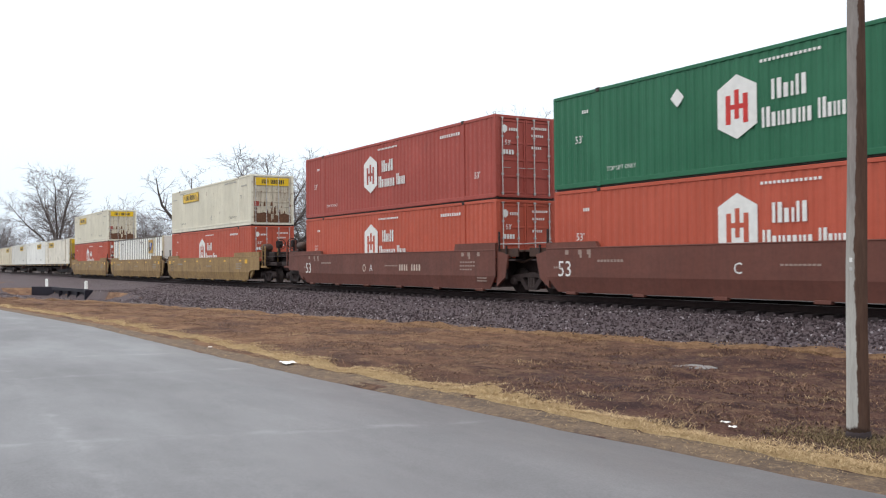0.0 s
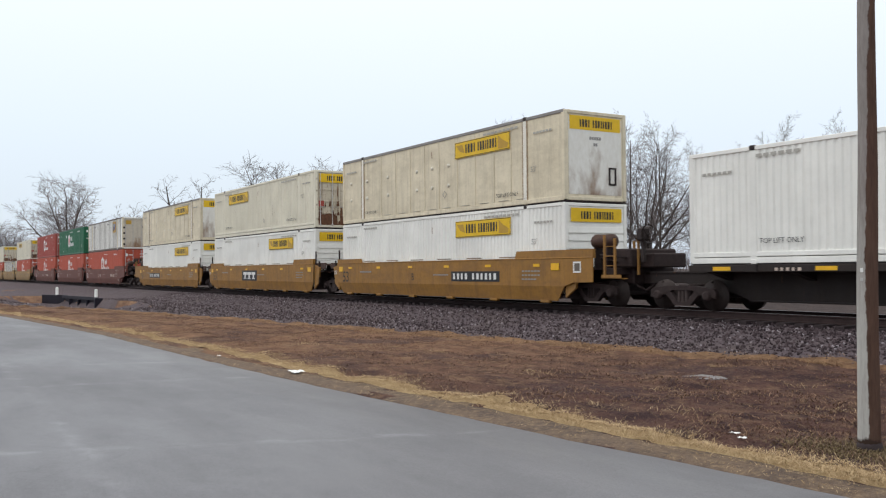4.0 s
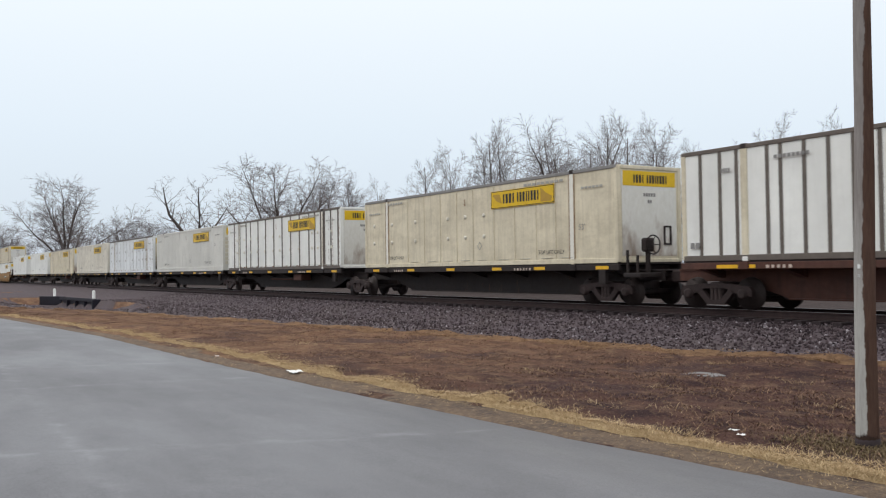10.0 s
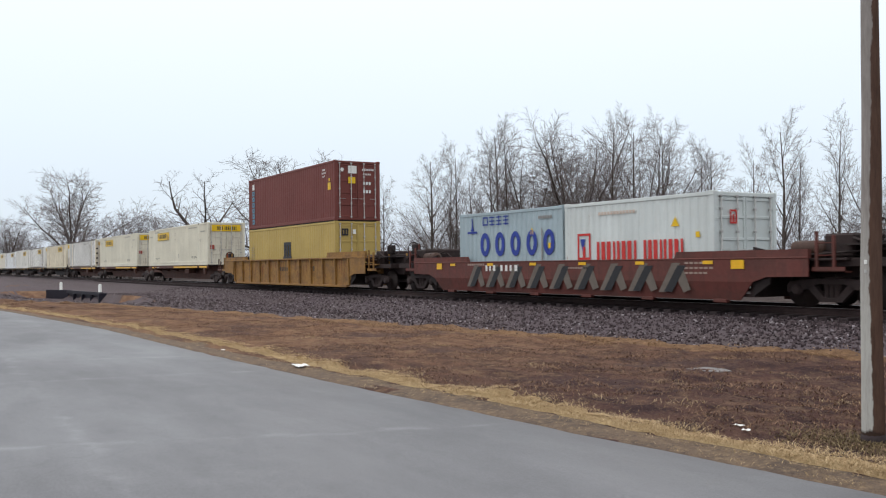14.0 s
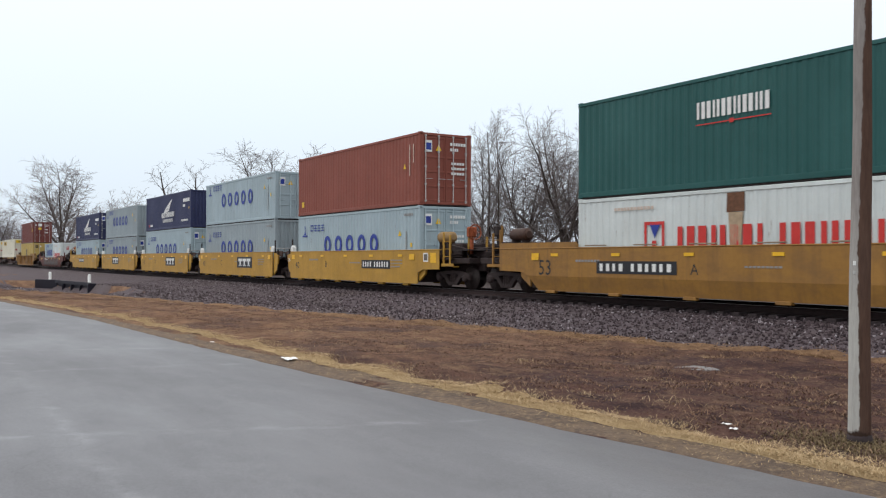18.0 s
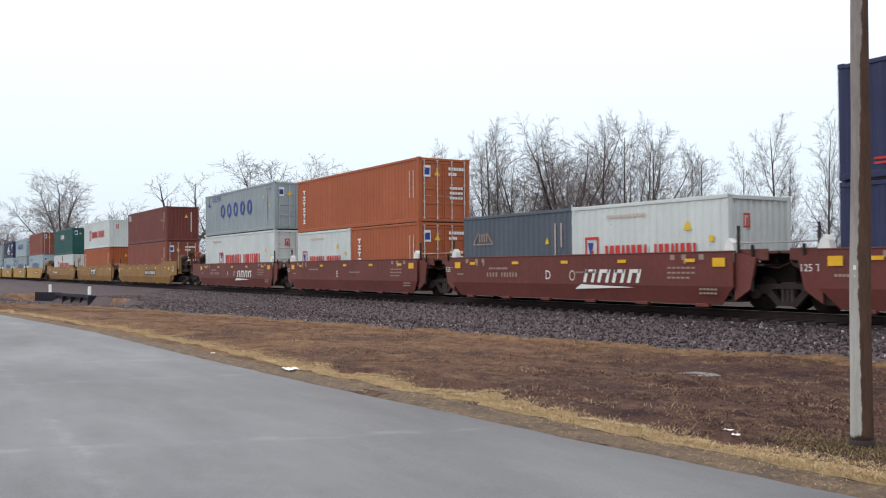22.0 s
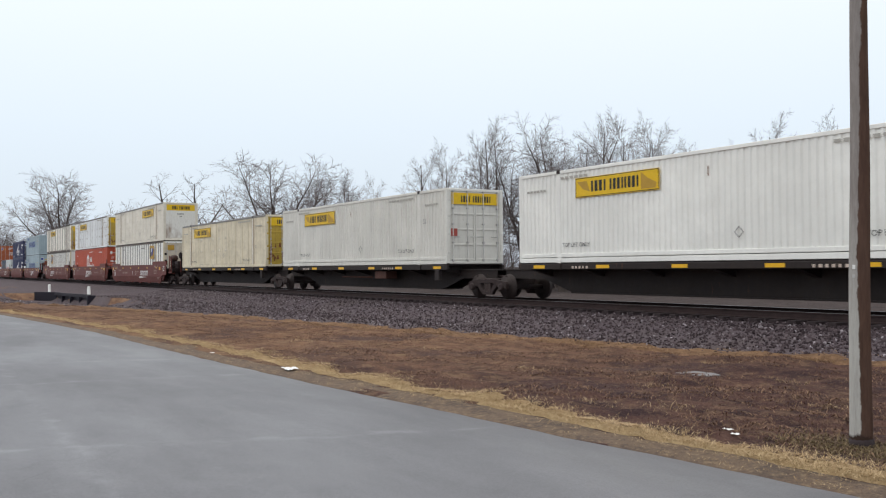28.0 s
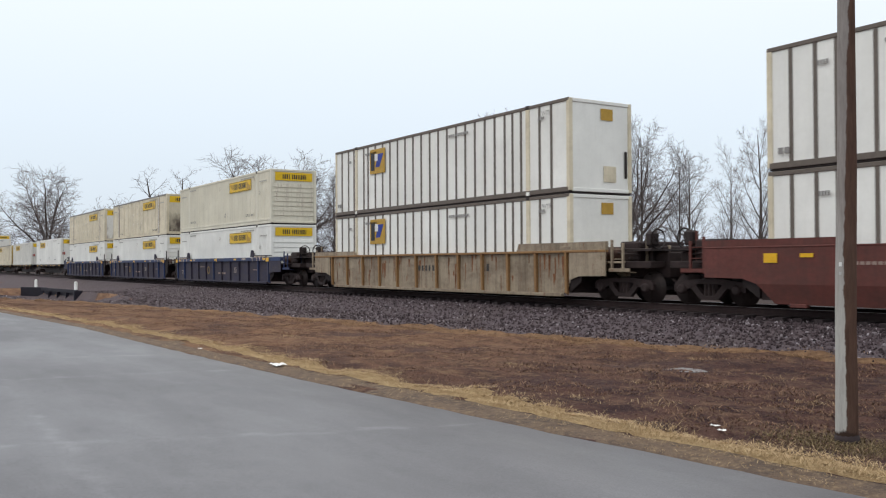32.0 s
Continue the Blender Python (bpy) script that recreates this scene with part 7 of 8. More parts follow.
        for s in (-1, 1):
            part("end_slope", ("es", hw, d, s), lambda: Shape().prism([(d * (hw + 0.15), 1.45), (d * (hw + 0.80), 1.30), (d * (hw + 0.62), 0.55), (d * (hw + 0.15), 0.25)], "y", *sorted((s * 1.34, s * 1.42))),
                 mat if style in ("ttx", "bnsf", "iais", "ttxold") else "endblack", u, "sloped end plate behind the ladder")
        if d < 0 and e == "A" and style in ("ttx", "bnsf"):
            words_on_side(u, "125 T", -(hw + 0.47), 0.98, -1.425, 0.24, "logowhite")
        if e == "C":
            truck(u, d * (hw + 2.0) if abs(xe) > hw + 2.9 else xe - d * 1.6)
            coupler(u, xe, d)
            brake_gear(u, d * (hw + 0.9), d, mat, seed + (d > 0), abs(xe) - hw - 0.9, hw < 7, style in ("tan", "red", "blue", "rib", "fec"))
            if style in ("ttx", "bnsf") and d > 0:
                flat("plate_frame", u, frame_polys(hw + 0.62, hw + 0.98, 1.02, 1.36, 0.05), "logowhite", ("y", -1.506), ("pf", hw), "white-edged number plate")
                flat("number_plate", u, [rect(hw + 0.67, hw + 0.93, 1.07, 1.31)], "postgrey", ("y", -1.505), ("npl", hw))
            if style in ("ttx", "bnsf") and d > 0 and hw < 7:
                flat("end_reflector", u, [rect(hw + 1.15, hw + 1.55, 0.98, 1.36)], "reflector", ("y", -1.506), ("erf", hw))
        else:
            if d > 0:
                truck(u, xe)
            def rungs():
                sh = Shape()
                for q in (0.25, 0.66):
                    sh.box(d * (hw + q) - 0.03, d * (hw + q) + 0.03, -1.40, -1.34, 0.5, 2.1 if q < 0.5 else 1.62, 0.006)
                for z in (0.62, 0.9, 1.18):
                    sh.bar((d * (hw + 0.25), -1.37, z), (d * (hw + 0.66), -1.37, z), 0.017, 5)
                return sh
            part("handrail", ("hrl", hw, d, round(xe, 2)), lambda: Shape().bar((d * (hw + 0.1), -1.34, 1.68), (xe - d * 0.04, -1.34, 1.66), 0.02, 6), "rod", u)
            if hw < 7:
                part("guide_cone", ("gcn", d), lambda: Shape().prism([(-0.16, 1.49), (0.16, 1.49), (0.11, 1.68), (0.0, 1.80), (-0.11, 1.68)], "y", -1.49, -1.30), "postwhite", u, "white container guide cone", at=(d * (hw + 0.05), 0, 0))
            part("ladder", ("ld", hw, d), rungs, "casting", u, "grimy end ladder with tall side rails")
            part("end_deck", ("edk", hw, d, round(xe, 2)), lambda: Shape().box(*sorted((d * (hw + 0.19), xe - d * 0.05)), -1.30, 1.30, 1.40, 1.47, 0.012).box(*sorted((d * (hw + 0.19), xe - d * 0.3)), -1.33, -1.28, 1.24, 1.52, 0.01), "darkred" if style == "bnsf" else "tank", u, "grimy walkway deck over the shared truck")
            part("brake_hose", ("bh", hw, d), lambda: Shape().tube([(d * (hw + 0.2), -1.0, 1.45), (d * (hw + 0.7), -1.15, 1.15), (d * (hw + 1.1), -1.0, 1.05), (d * (hw + 1.5), -0.8, 1.25)], [0.03] * 4, 6), "tank", u)
            part("link_block", ("lb", hw, d), lambda: Shape().box(*sorted((d * (hw + 0.5), d * (hw + 1.0))), -0.9, -0.3, 1.15, 1.42, 0.03), "steel", u)
    # reflectors and stencils on the side that faces the road
    y = -1.521 if form != "blue" else -1.522
    zr = 1.44 if form != "smooth" else (1.04 if style == "fec" else 1.22)
    n = 5 if hw < 7 else 6
    refl = [rect(x - 0.17, x + 0.17, zr, zr + 0.09) for x in [(-hw + 1.2) + (2 * hw - 2.4) * i / (n - 1) for i in range(n)]] + [rect(hw - 0.45, hw - 0.05, zr - 0.12, zr + 0.10), rect(-hw + 0.05, -hw + 0.42, zr - 0.12, zr + 0.10)]
    if form == "blue":
        refl = [rect(x - 0.2, x + 0.2, 1.36, 1.45) for x in (-7.4, -5.0, -0.2, 3.2, 7.6)]
    if style not in ("tan", "rib", "iais"):
        flat_each("reflector", u, refl, "reflector", ("y", y if form != "rib" else -1.522), ("rf", form, hw))
    ink = {"ttx": "logodark", "ttxold": "logodark", "rib": "darkseam", "tan": "darkseam"}.get(style, "logowhite")
    if form == "smooth":
        yy = -1.506
        if big:
            words_on_side(u, big, -hw + 0.72, 0.64 if style in ("ttx", "ttxold") else 0.62, yy, 0.68 if hw > 7 else 0.48, ink)
        if letter:
            words_on_side(u, letter, -0.82 if style != "ttx" else (-1.2 if hw > 7 else -2.1), 0.74, yy, 0.40, ink)
        small = dashes(-hw + 2.2, -hw + 3.3, 1.05, 1.12, 8) + dashes(hw - 2.0, hw - 1.0, 1.05, 1.10, 6) + dashes(hw - 2.0, hw - 1.0, 0.92, 0.97, 6) + dashes(hw - 2.0, hw - 1.2, 0.79, 0.84, 5) + dashes(0.4, 1.5, 0.93, 0.98, 9)
        if style in ("bnsf", "iais"):
            small += [rect(x, x + 0.16, 1.28, 1.42) for x in (-hw + 0.75, -hw + 1.35, -hw + 1.75, hw - 1.9, hw - 1.5, hw - 0.9)] + [rect(x, x + 0.09, 1.18, 1.28) for x in (-hw + 1.42, -hw + 1.82, hw - 1.43)]
            small += dashes(-hw + 0.2, -hw + 0.6, 0.86, 0.92, 4) + dashes(hw - 0.9, hw - 0.3, 0.5, 0.55, 5) + dashes(hw - 0.9, hw - 0.3, 0.4, 0.45, 5)
        part("stencils", ("stn", style, hw), lambda: _flats(small, yy), "greymark" if ink == "logodark" else "dimline", u, "small faded stencils")
        if plate and plate[0] == "panel":
            _, x0, x1, z0, z1, cells = plate
            flat("name_panel", u, [rect(x0, x1, z0, z1)], "logodark", ("y", yy), ("np", x0, x1, z0, z1), "black name panel")
            h = z1 - z0
            if cells == 3:
                w = (x1 - x0)
                polys = []
                for i in range(3):
                    a = x0 + w * (0.10 + 0.28 * i)
                    polys += [rect(a, a + w * 0.25, z1 - h * 0.42, z1 - h * 0.16), rect(a + w * 0.08, a + w * 0.17, z0 + h * 0.14, z1 - h * 0.42), rect(a + w * 0.03, a + w * 0.22, z0 + h * 0.14, z0 + h * 0.26)]
            else:
                polys = mark_row(x0 + 0.12, x0 + (x1 - x0) * 0.38, z0 + h * 0.2, z1 - h * 0.2, 4, 0.3) + mark_row(x0 + (x1 - x0) * 0.45, x1 - 0.1, z0 + h * 0.2, z1 - h * 0.2, 6, 0.32)
            flat("name_mark", u, polys, "logowhite", ("y", yy - 0.005), ("nm", x0, x1, z0, z1, cells))
        elif plate and plate[0] == "swoosh":
            x0 = plate[1]
            polys = []
            for i in range(4):
                a = x0 + 0.35 + 0.62 * i
                polys += [[(a, 0.66), (a + 0.13, 0.66), (a + 0.25, 1.04), (a + 0.12, 1.04)], [(a + 0.34, 0.66), (a + 0.46, 0.66), (a + 0.58, 1.04), (a + 0.46, 1.04)]]
                polys.append([(a + 0.12 + 0.1 * (i % 2), 0.94), (a + 0.5, 0.94), (a + 0.53, 1.04), (a + 0.15 + 0.1 * (i % 2), 1.04)])
            polys.append([(x0, 0.46), (x0 + 2.55, 0.54), (x0 + 0.25, 0.60)])
            flat("name_mark", u, polys, "logowhite", ("y", yy), ("sws", x0), "pale slanted block shapes over a wedge")
            flat("car_number", u, mark_row(plate[2] + 0.4, plate[2] + 1.1, 0.80, 0.95, 4, 0.3) + mark_row(plate[2] + 1.25, plate[2] + 2.2, 0.80, 0.95, 6, 0.32), "dimline", ("y", yy), ("swn", plate[2]))
            ring_mark("seal", u, plate[2] - 1.15 if plate[2] > 0 else 0.35, 0.86, 0.14, 0.16, 0.04, "paleline", yy, ("sea", plate[2]), 12)
        elif plate and plate[0] == "number":
            flat("car_number", u, mark_row(plate[1], plate[1] + 1.75, 0.76, 1.00, 9, 0.3, gaps=(4,)), "paleline", ("y", yy), ("cn", plate[1]))
            ring_mark("seal", u, -1.45, 0.86, 0.14, 0.16, 0.04, "paleline", yy, "seal2", 12)
        if style == "fec":
            rng = random.Random(6)
            polys = []
            for i in range(9):
                a = -5.2 + i * 1.2
                polys.append([(a, 0.30), (a + 0.3, 0.30), (a + 0.8, 1.08), (a + 0.5, 1.08)])
                polys.append([(a + 0.55, 0.85), (a + 0.85, 1.02), (a + 1.15, 0.38), (a + 0.9, 0.30)])
            flat("spray_paint", u, polys, "postgrey", ("y", yy), "fecs", "angular grey spray-paint shapes")
            flat("spray_paint", u, [[(p[0] + 0.2, p[1] * 0.9 + 0.04) for p in q] for q in polys[::2]], "logodark", ("y", yy - 0.005), "fect")
            flat("car_number", u, mark_row(-4.0, -3.3, 0.86, 1.06, 3, 0.3) + mark_row(-3.1, -2.0, 0.86, 1.06, 4, 0.3), "logowhite", ("y", yy - 0.01), "fecn")
    elif form == "blue":
        words_on_side(u, "53", 3.0, 0.66, -1.43, 0.42, "paleline")
        flat("stencils", u, dashes(-3.4, -2.5, 0.96, 1.01, 6) + dashes(0.1, 1.4, 0.56, 0.66, 10) + dashes(5.8, 6.6, 0.8, 0.85, 6), "dimline", ("y", -1.43), "bst")
        ring_mark("seal", u, -1.75, 0.78, 0.24, 0.24, 0.08, "fadedgold", -1.43, "bsl", 14)["label"] = "faded round emblem"
        for d in (-1, 1):
            for q in (0.55, 1.05, 1.45, 2.15):
                x = d * (hw - q)
                flat("corner_mark", u, [rect(x - 0.03, x + 0.03, 1.31, 1.49), rect(min(x, x - d * 0.14), max(x, x - d * 0.14), 1.44, 1.49)], "paleline", ("y", -1.522), ("crm", d, q))
            flat("end_reflector", u, [rect(d * (hw + 0.02) - 0.2, d * (hw + 0.02) + 0.18, 1.27, 1.47)], "reflector", ("y", -1.523), ("ber", d))
        words_on_side(u, "125-T", -hw + 1.15, 0.55, -1.43, 0.30, "paleline")
        flat_each("stencil", u, [dashes(-4.6, -4.1, 1.37, 1.46, 3), dashes(4.3, 4.9, 1.37, 1.46, 3)], "paleline", ("y", -1.522), "bst2")
        flat("center_mark", u, [rect(-0.05, 0.05, 1.3, 1.5)], "reflector", ("y", -1.523), "bcm")
        for d in (-1, 1):
            part("guide_horn", ("gh", d), lambda: Shape().prism([(d * 5.55, 1.52), (d * 5.85, 1.52), (d * 5.85, 1.86), (d * 5.7, 1.90), (d * 5.62, 1.75)], "y", -1.5, -1.4), "bluegrime", u)
    else:
        flat("stencils", u, mark_row(-0.9, 0.6, 0.85, 1.05, 6, 0.34) + mark_row(3.6, 4.1, 0.85, 1.1, 2, 0.34), "darkseam", ("y", -1.405), ("rst", hw), "dark unreadable stencils")
        for d in (-1, 1):
            part("guide_block", ("gb", hw, d), lambda: Shape().box(d * hw - 0.25, d * hw + 0.25, -1.51, -1.38, 1.52, 1.62, 0.015), mat, u)
    if style in ("tan", "rib"):
        rng = random.Random(5)
        polys = []
        for i in range(70):
            x, h, w = -hw + 0.2 + (2 * hw - 0.4) * rng.random(), rng.uniform(0.12, 0.75), rng.uniform(0.01, 0.06)
            z = 1.40 - rng.random() ** 3 * 0.8
            polys.append([(x - w * 0.3, max(0.22, z - h)), (x + w * 0.3, max(0.24, z - h * 0.9)), (x + w, z), (x - w, z)])
        flat("rust_stain", u, polys, "rust", ("y", -1.404), ("rsw", hw), "rust running down the panels")
    if style == "ttx" and hw > 7:
        part("top_pads", ("tp", hw), lambda: _pads(hw), "ribtan", u, "pale pads along the top edge")
    return u


def _flats(polys, y):
    sh = Shape()
    for p in polys:
        sh.prism(p, "y", y, y - 0.004)
    return sh


def _pads(hw):
    sh = Shape()
    for i in range(6):
        x = -hw + 2.6 + i * 2.05
        sh.box(x, x + 0.85, -1.50, -1.40, 1.522, 1.56, 0.008)
    return sh


def spine_car(hl, xl, xr, le, re, brown=False, seed=0):
    """A skeleton car unit: a deep centre sill, outrigger arms and a thin edge rail under the container."""
    mat = "spinebrown" if brown else "spine"
    u = thing("spine_car", "grimy brown skeleton car unit with yellow reflectors" if brown else "grimy black skeleton car unit with yellow reflectors", "rail car", "rail cars of the freight train")

    def sill():
        sh = Shape()
        a, b = xl + 0.3, xr - 0.3
        pts = [(a, 1.02), (b, 1.02), (b, 0.72), (b - 2.2, 0.70), (b - 3.6, 0.28), (a + 3.6, 0.28), (a + 2.2, 0.70), (a, 0.72)]
        for s in (-1, 1):
            sh.prism(pts, "y", *sorted((s * 0.36, s * 0.42)))
        sh.box(a, b, -0.46, 0.46, 0.99, 1.04, 0.008)
        sh.box(a + 3.6, b - 3.6, -0.5, 0.5, 0.26, 0.30, 0.008)
        return sh
    part("centre_sill", ("cs", round(xl, 2), round(xr, 2)), sill, mat, u)
    for s in (-1, 1):
        part("edge_rail", ("edr", hl, s), lambda: Shape().box(-hl - 0.1, hl + 0.1, *sorted((s * 1.32, s * 1.22)), 1.03, 1.20, 0.01), mat, u)
    n = 7
    for i in range(n):
        x = -hl + 0.5 + (2 * hl - 1.0) * i / (n - 1)
        part("outrigger", "otr", lambda: Shape().prism([(-1.25, 1.16), (1.25, 1.16), (1.25, 1.04), (0.42, 0.80), (-0.42, 0.80), (-1.25, 1.04)], "x", -0.10, 0.10), mat, u, at=(x, 0, 0))
    for x in (-6.05, 6.05):
        for s in (-1, 1):
            part("container_pedestal", ("cpd", s), lambda: Shape().box(-0.16, 0.16, *sorted((s * 1.36, s * 1.10)), 1.02, 1.215, 0.015), mat, u, at=(x, 0, 0))
    y = -1.321
    refl = [rect(x - 0.28, x + 0.28, 1.06, 1.16) for x in (-hl + 1.0, -4.0, -1.0, 2.0, 4.4, hl - 0.6)]
    if brown:
        refl = [rect(-0.4, 5.7, 1.05, 1.16), rect(-6.9, -5.7, 1.05, 1.14), rect(6.1, hl - 0.05, 1.05, 1.17)]
    flat_each("reflector", u, refl, "reflector", ("y", y), ("srf", hl, brown))
    part("stencils", ("sst", hl), lambda: _flats(mark_row(-5.4, -4.6, 1.055, 1.13, 5, 0.3) + mark_row(3.0, 4.0, 1.055, 1.13, 6, 0.3), y), "paleline", u)
    if seed % 2:
        part("tool_box", ("tb", hl), lambda: Shape().box(2.0, 3.0, -1.15, -0.6, 0.66, 0.98, 0.02).bar((-1.5, -1.0, 0.72), (1.5, -1.0, 0.72), 0.035, 6), "spinebrown", u)
    part("side_bracket", ("sbk", hl), lambda: Shape().box(hl - 0.75, hl - 0.45, -1.34, -1.2, 0.62, 1.03, 0.015), mat, u)
    for d, e, xe in ((-1, le, xl), (1, re, xr)):
        if e == "C":
            truck(u, xe - d * 2.1, 0.40)
            coupler(u, xe, d)
            if d > 0:
                hand_brake(u, xe - 0.75, 1, -0.6, 1.75, "rustgear" if seed % 2 else "casting")
                for a, h in ((0.95, 1.7), (0.55, 1.55)):
                    part("stanchion", ("stan", h), lambda: Shape().box(-0.035, 0.035, -0.03, 0.03, 0.0, h - 0.95, 0.006), mat, u, at=(xe - a, -1.2, 0.85))
                part("end_beam", ("eb",), lambda: Shape().box(-0.6, 0.1, -1.25, 1.25, 0.82, 0.95, 0.02), mat, u, at=(xe - 0.5, 0, 0))
        elif d > 0:
            truck(u, xe, 0.42)
    return u


# ---------------------------------------------------------------- the train
TRAVEL = [(0, 0.0), (2, 48.80), (4, 97.80), (6, 146.89), (8, 196.02), (10, 245.14), (12, 294.23), (14, 343.28), (16, 392.27), (18, 441.23), (20, 490.15), (22, 539.05),
          (24, 587.92), (26, 636.75), (28, 685.52), (30, 734.19), (32, 782.69)]
MOVING = []
HC, STD = 2.896, 2.591


def on_train(ob, s, z):
    """s: place along the train; at time t the thing stands at s - travel(t)."""
    ob.location = (s, TRACK_Y, z)
    MOVING.append((ob, s, z))


JW = "white corrugated container with a yellow logo panel"
JC = "ivory corrugated container with a yellow logo panel"
JP = "cream sheet-sided container with a yellow logo panel, dirt-streaked"
HR = "orange-red corrugated container with a white hexagon logo"
EM = "white container with grey upright posts"
CO = "pale blue container with a row of bold blue rings"
YM = "white container with red block marks and an emblem"
NK = "navy blue container with a white wing emblem"


def jc(mat="ivory", end="F", logo="R", label=JC, **o):
    return container("jbcorr", 16.15, HC, mat, end, "jb", label, logo=logo, **o)


def jp(end="F", logo="R", mat="cream", label=JP, **o):
    return container("jbplate", 16.15, HC, mat, end, "jb", label, logo=logo, **o)


def hub(mat="redhub", end="D", hx=-0.98, label=HR):
    return container("hub", 16.15, HC, mat, end, "hub", label, hx=hx)


def emp(end="D", logo="-", label=EM):
    return container("emp", 16.15, HC, "white", end, "emp", label, logo=logo, doormat="beigedoor")


def iso(mat, end, brand, label, L=12.19, H=HC):
    return container("iso", L, H, mat, end, brand, label)


def cosco(mat="skyblue", end="D", L=12.19, H=HC):
    return iso(mat, end, "cosco", CO if mat == "skyblue" else "grey-blue container with a row of bold blue rings", L, H)


def ym(end="D", L=12.19, H=HC):
    return iso("coolwhite", end, "ym", YM, L, H)


def nyk(end="D", H=HC):
    return iso("navy", end, "nyk", NK, 12.19, H)


PANEL40 = ("panel", 0.82, 3.31, 0.60, 1.22, 3)
DPANEL = ("panel", -4.94, -1.80, 0.72, 1.08, 9)
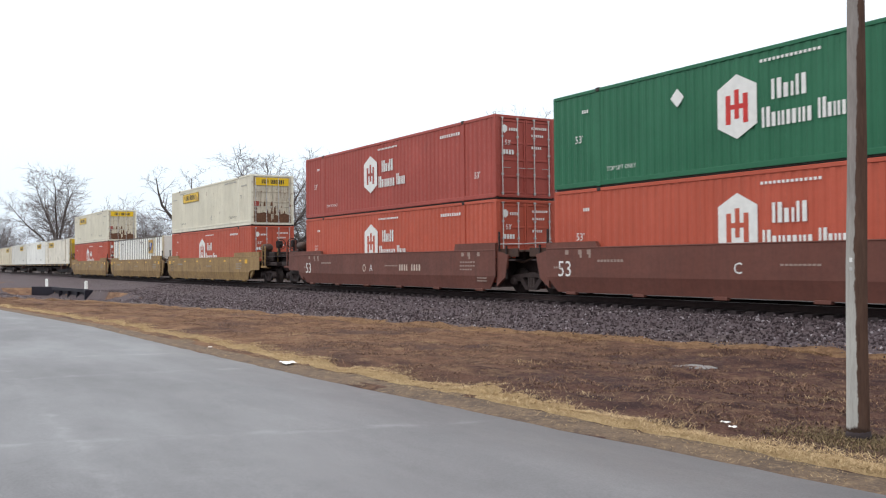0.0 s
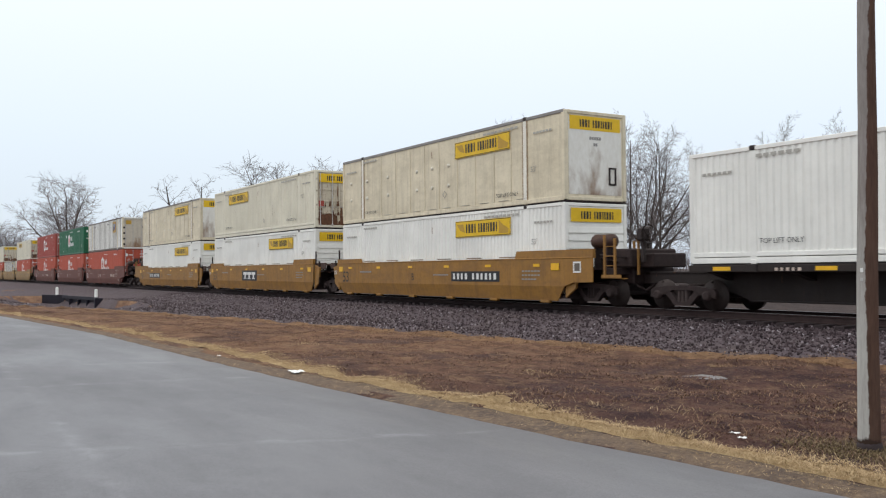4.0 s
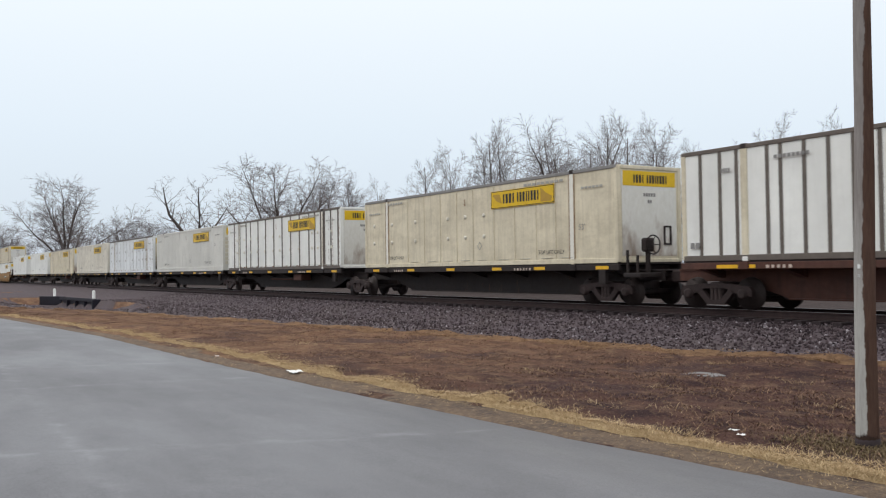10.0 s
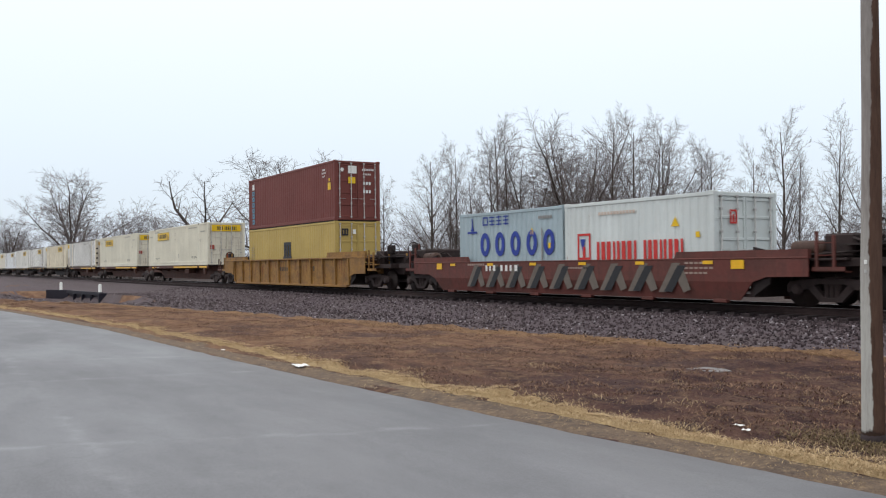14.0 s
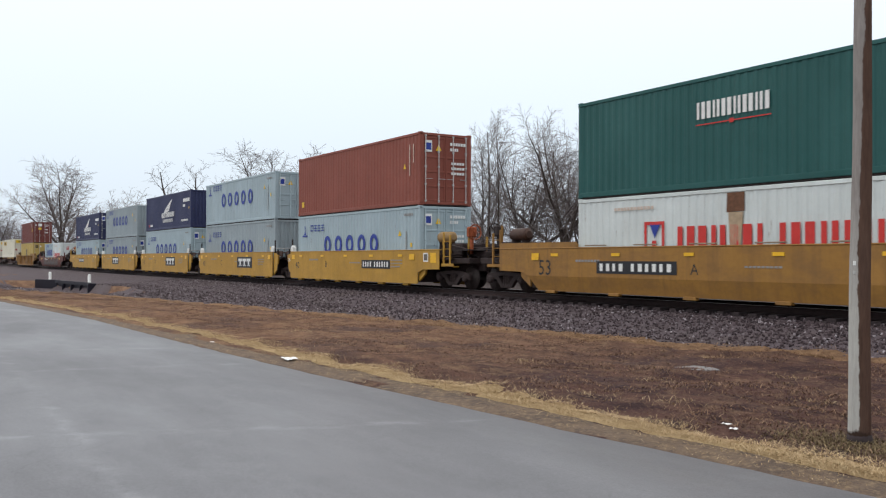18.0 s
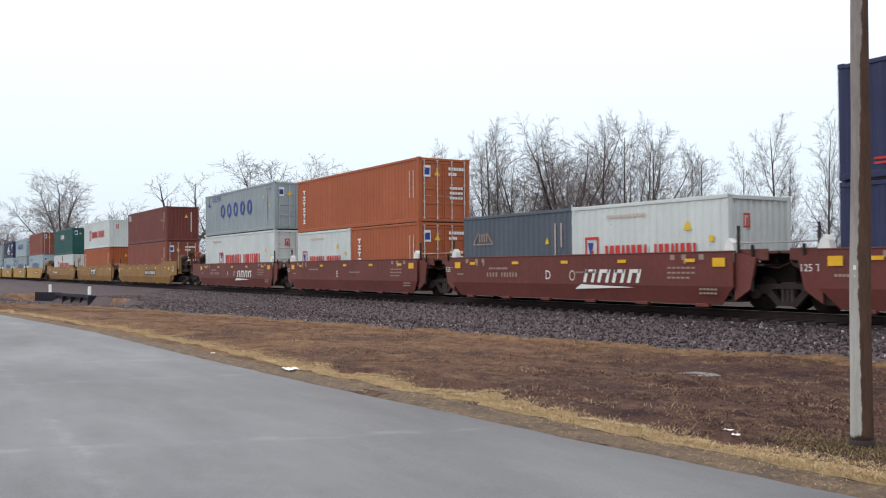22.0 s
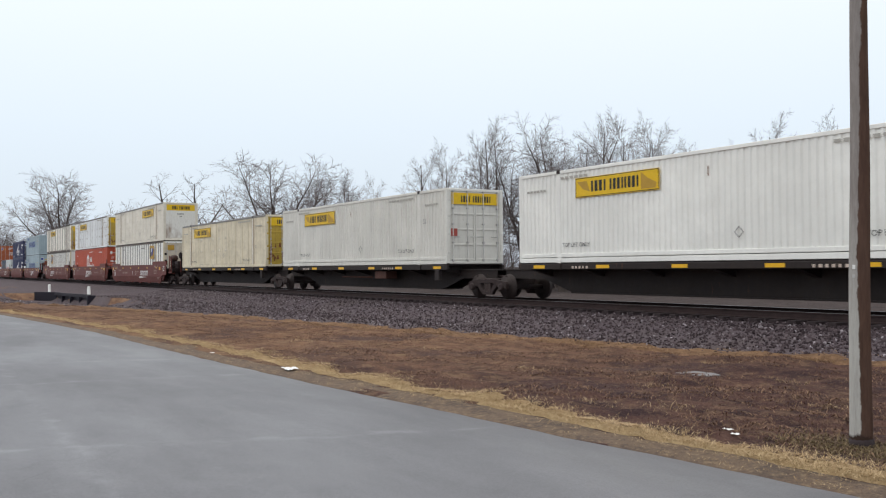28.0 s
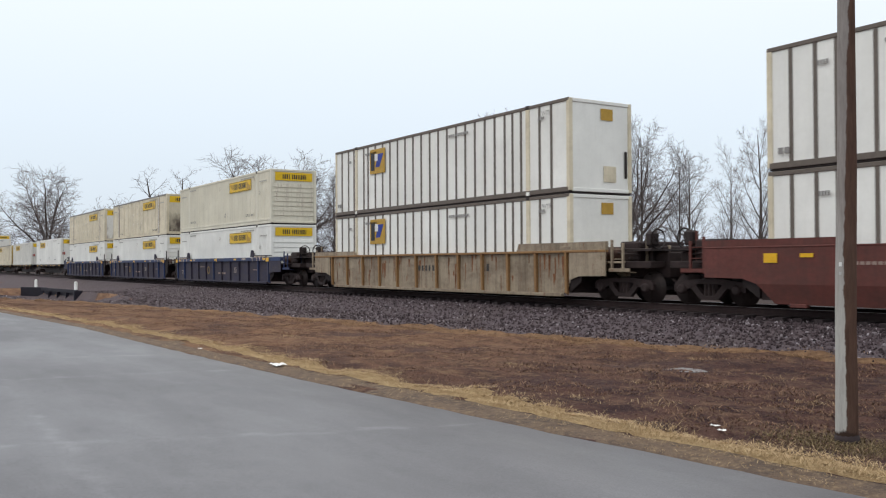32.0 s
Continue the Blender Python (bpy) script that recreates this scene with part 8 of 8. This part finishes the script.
# cars: style, half well, then units (place of the middle, contents from below, stencils)
CARS = [
    ("spine", 8.2, [(-164.4, [lambda: jp("F")]), (-147.8, [lambda: jc("greywhite", "F")]), (-131.1, [lambda: jc("white", "F")]),
                    (-114.6, [lambda: jp("D", "L", "offwhite", doormat="yellowdoor")])]),
    ("ttxold", 8.08, [(-94.72, [hub, lambda: jc("ivory", "D", "L", doormat="rustdoor")], "53", "A", None), (-75.98, [lambda: emp("F", "R")], "53", "C", None),
                      (-57.23, [hub, lambda: jc("ivory", "D", "L", doormat="rustdoor")], "53", "B", None)]),
    ("iais", 8.08, [(-33.33, [lambda: hub("redhub", "D", -1.17), lambda: hub("darkhub", "D", -1.17, "faded red corrugated container with a white hexagon logo")], "53", "A", ("number", 1.6)),
                    (-14.05, [hub, lambda: hub("greenhub", "D", -0.95, "green corrugated container with a white hexagon logo")], "53", "C", None),
                    (5.04, [lambda: hub("redhub", "D", -0.7), lambda: emp("D", "R")], "53", "B", ("number", 4.0))]),
    ("ttx", 8.08, [(28.95, [lambda: jc("white", "F", "R", JW), jp], "53", "A", DPANEL), (48.30, [lambda: jc("white", "F", "R", JW), lambda: jc("ivory", "D", "L", doormat="rustdoor")], "53", "C", ("panel", -2.2, 0.3, 0.62, 1.2, 3)),
                   (67.67, [lambda: jc("white", "F", "R", JW), jp], "53", "B", ("panel", 1.7, 4.8, 0.72, 1.08, 9))]),
    ("spine", 8.2, [(88.96, [lambda: jc("white", "F", "R", JW)]), (109.7, [lambda: jc("white", "F", "R", JW)]), (128.25, [jp])]),
    ("spine", 8.2, [(147.0, [lambda: jc("offwhite", "F", "R", "dingy white corrugated container with a yellow logo panel")]),
                    (164.28, [lambda: container("jbrust", 16.15, HC, "rustwhite", "F", "jb", "white sheet-sided container streaked with rust", logo="R", stain=1)]),
                    (181.65, [lambda: jc("greywhite", "F", "R", "greyish corrugated container with a yellow logo panel")]),
                    (198.83, [lambda: container("jbpost", 16.15, HC, "white", "F", "jb", "white container with dark posts and a yellow logo panel", logo="R")]),
                    (217.51, [jp])]),
    ("spinebrown", 8.2, [(236.12, [lambda: emp("D")]), (254.73, [lambda: jc("ivory", "D", "L", doormat="endstain")]), (275.3, [lambda: jc("ivory", "D", "L", doormat="endstain")])]),
    ("rib", 8.08, [(297.56, [lambda: iso("mustard", "D", "msc", "mustard yellow container with a black block emblem"),
                             lambda: iso("maroon", "D", "cronos", "maroon container with a column of pale blue marks")], "", "", None)]),
    ("fec", 7.35, [(320.9, [(-3.08, lambda: cosco("skyblue", "D", 6.06, STD)), (3.08, lambda: ym("D", 6.06, STD))], "", "", None)]),
    ("ttx", 6.25, [(342.66, [lambda: cosco(H=STD), lambda: nyk("D", STD)], "40", "A", ("panel", -2.6, 0.0, 0.72, 1.08, 9)), (357.99, [lambda: cosco("steelblue", H=STD), lambda: cosco("steelblue", "F", H=STD)], "40", "E", ("panel", -1.9, 0.6, 0.60, 1.22, 3)),
                   (373.26, [cosco, lambda: nyk("F", STD)], "40", "D", PANEL40), (388.93, [lambda: cosco("steelblue", "F"), lambda: cosco(H=STD)], "40", "C", PANEL40),
                   (404.32, [cosco, lambda: iso("brown", "D", "plain", "red-brown corrugated container with stencils")], "40", "B", ("panel", 1.6, 4.2, 0.72, 1.08, 9))]),
    ("ttx", 8.08, [(426.07, [lambda: ym("D", 12.19, STD), lambda: iso("teal", "D", "capital", "dark green container with white block marks")], "53", "A", DPANEL),
                   (445.22, [lambda: iso("orange", "F", "triton", "burnt orange container with a column of white marks"), lambda: ym("F", 12.19, STD)], "53", "C", ("panel", -1.09, 1.44, 0.66, 1.28, 3)),
                   (464.94, [lambda: iso("brown", "D", "plain", "red-brown corrugated container with stencils"), lambda: iso("maroon", "F", "plain", "maroon corrugated container with a small sign", 12.19, STD)],
                    "53", "B", ("panel", 0.9, 4.1, 0.72, 1.08, 9))]),
    ("bnsf", 6.25, [(486.69, [ym, lambda: cosco("steelblue", H=STD)], "", "A", ("swoosh", 0.5, -4.6)),
                    (502.09, [[(-3.06, lambda: ym("F", 6.06, STD)), (3.06, lambda: iso("orange", "D", "triton", "burnt orange container with a column of white marks", 6.06, STD))],
                              lambda: iso("orange", "D", "triton", "burnt orange container with a column of white marks", 12.19, STD)], "", "E", None),
                    (517.5, [(-3.03, lambda: iso("slate", "D", "plain", "slate blue container with a faint emblem", 6.06, STD)), (3.03, lambda: ym("F", 6.06, STD))], "", "D", ("swoosh", 0.5, -4.6)),
                    (532.76, [lambda: nyk("D", STD), lambda: nyk("D", STD)], "", "C", None), (548.42, [cosco, lambda: cosco("skyblue", "F", H=STD)], "", "B", ("swoosh", 0.3, -4.6))]),
    ("bnsf", 8.08, [(570.04, [lambda: emp("F", "L"), lambda: container("jbpost", 16.15, HC, "warmwhite", "D", "jb", "white container with dark posts and yellow doors", logo="L", doormat="yellowdoor")], "53", "A",
                     ("swoosh", -4.23, 1.7)),
                    (589.42, [lambda: hub("redhub", "F", -0.94), lambda: container("jbrust", 16.15, HC, "rustwhite", "D", "jb", "white sheet-sided container with yellow doors", logo="L", doormat="yellowdoor")],
                     "53", "C", ("swoosh", -1.35, 2.9)),
                    (609.11, [lambda: emp("D", "R"), lambda: jp("F", "R", "offwhite", "grimy off-white sheet-sided container with a yellow logo panel")], "53", "B", ("swoosh", 1.45, -4.7))]),
    ("spine", 8.2, [(630.21, [lambda: jp("D", "L", doormat="yellowdoor")]), (648.83, [lambda: jc("greywhite", "D", "L", "greyish corrugated container with a yellow logo panel")]),
                    (669.5, [lambda: jc("white", "D", "L", JW)])]),
    ("blue", 8.08, [(690.8, [lambda: jc("white", "F", "R", JW), jp], "53", "A", None), (710.32, [lambda: jc("white", "F", "R", JW), lambda: jp(stain=1)], "53", "C", None),
                    (729.8, [lambda: jc("white", "F", "R", JW), lambda: jc("ivory", "F", "R")], "53", "B", None)]),
    ("tan", 8.08, [(753.64, [lambda: emp("F", "L"), lambda: emp("F", "L")], "", "", None)]),
    ("red", 8.08, [(776.9, [lambda: emp("F", "L"), lambda: emp("F", "L")], "", "", None)]),
]


def load(place, items, floor):
    z = floor
    level = items if not isinstance(items[0], tuple) else [items]
    for it in level:
        if isinstance(it, list):
            tall = 0
            for dx, f in it:
                c = f()
                on_train(c, place + dx, z)
                tall = max(tall, c["tall"])
            z += tall
        else:
            c = it()
            on_train(c, place, z)
            z += c["tall"] + 0.03


def build_train():
    flat_list = [(car[0], car[1], i, len(car[2]), unit) for car in CARS for i, unit in enumerate(car[2])]
    ends = []
    for (_, h0, _, _, u0), (_, h1, _, _, u1) in zip(flat_list, flat_list[1:]):
        ends.append(((u0[0] + h0) + (u1[0] - h1)) / 2)
    ends = [flat_list[0][4][0] - flat_list[0][1] - 1.2] + ends + [flat_list[-1][4][0] + flat_list[-1][1] + 3.6]
    for n, (style, h, i, count, unit) in enumerate(flat_list):
        mid = unit[0]
        xl, xr = ends[n] - mid, ends[n + 1] - mid
        le, re = ("A" if i else "C"), ("A" if i < count - 1 else "C")
        if style.startswith("spine"):
            u = spine_car(8.0, xl, xr, le, re, style == "spinebrown", n)
            floor = 1.22
        else:
            u = well_car(style, h, xl, xr, le, re, unit[2], unit[3], unit[4], n)
            floor = 0.35
        on_train(u, mid, 0.0)
        load(mid, unit[1], floor)


build_train()


def motions():
    for ob, s, z in MOVING:
        walk(ob, [(t, pose(s - d, TRACK_Y, z)) for t, d in TRAVEL])


motions()
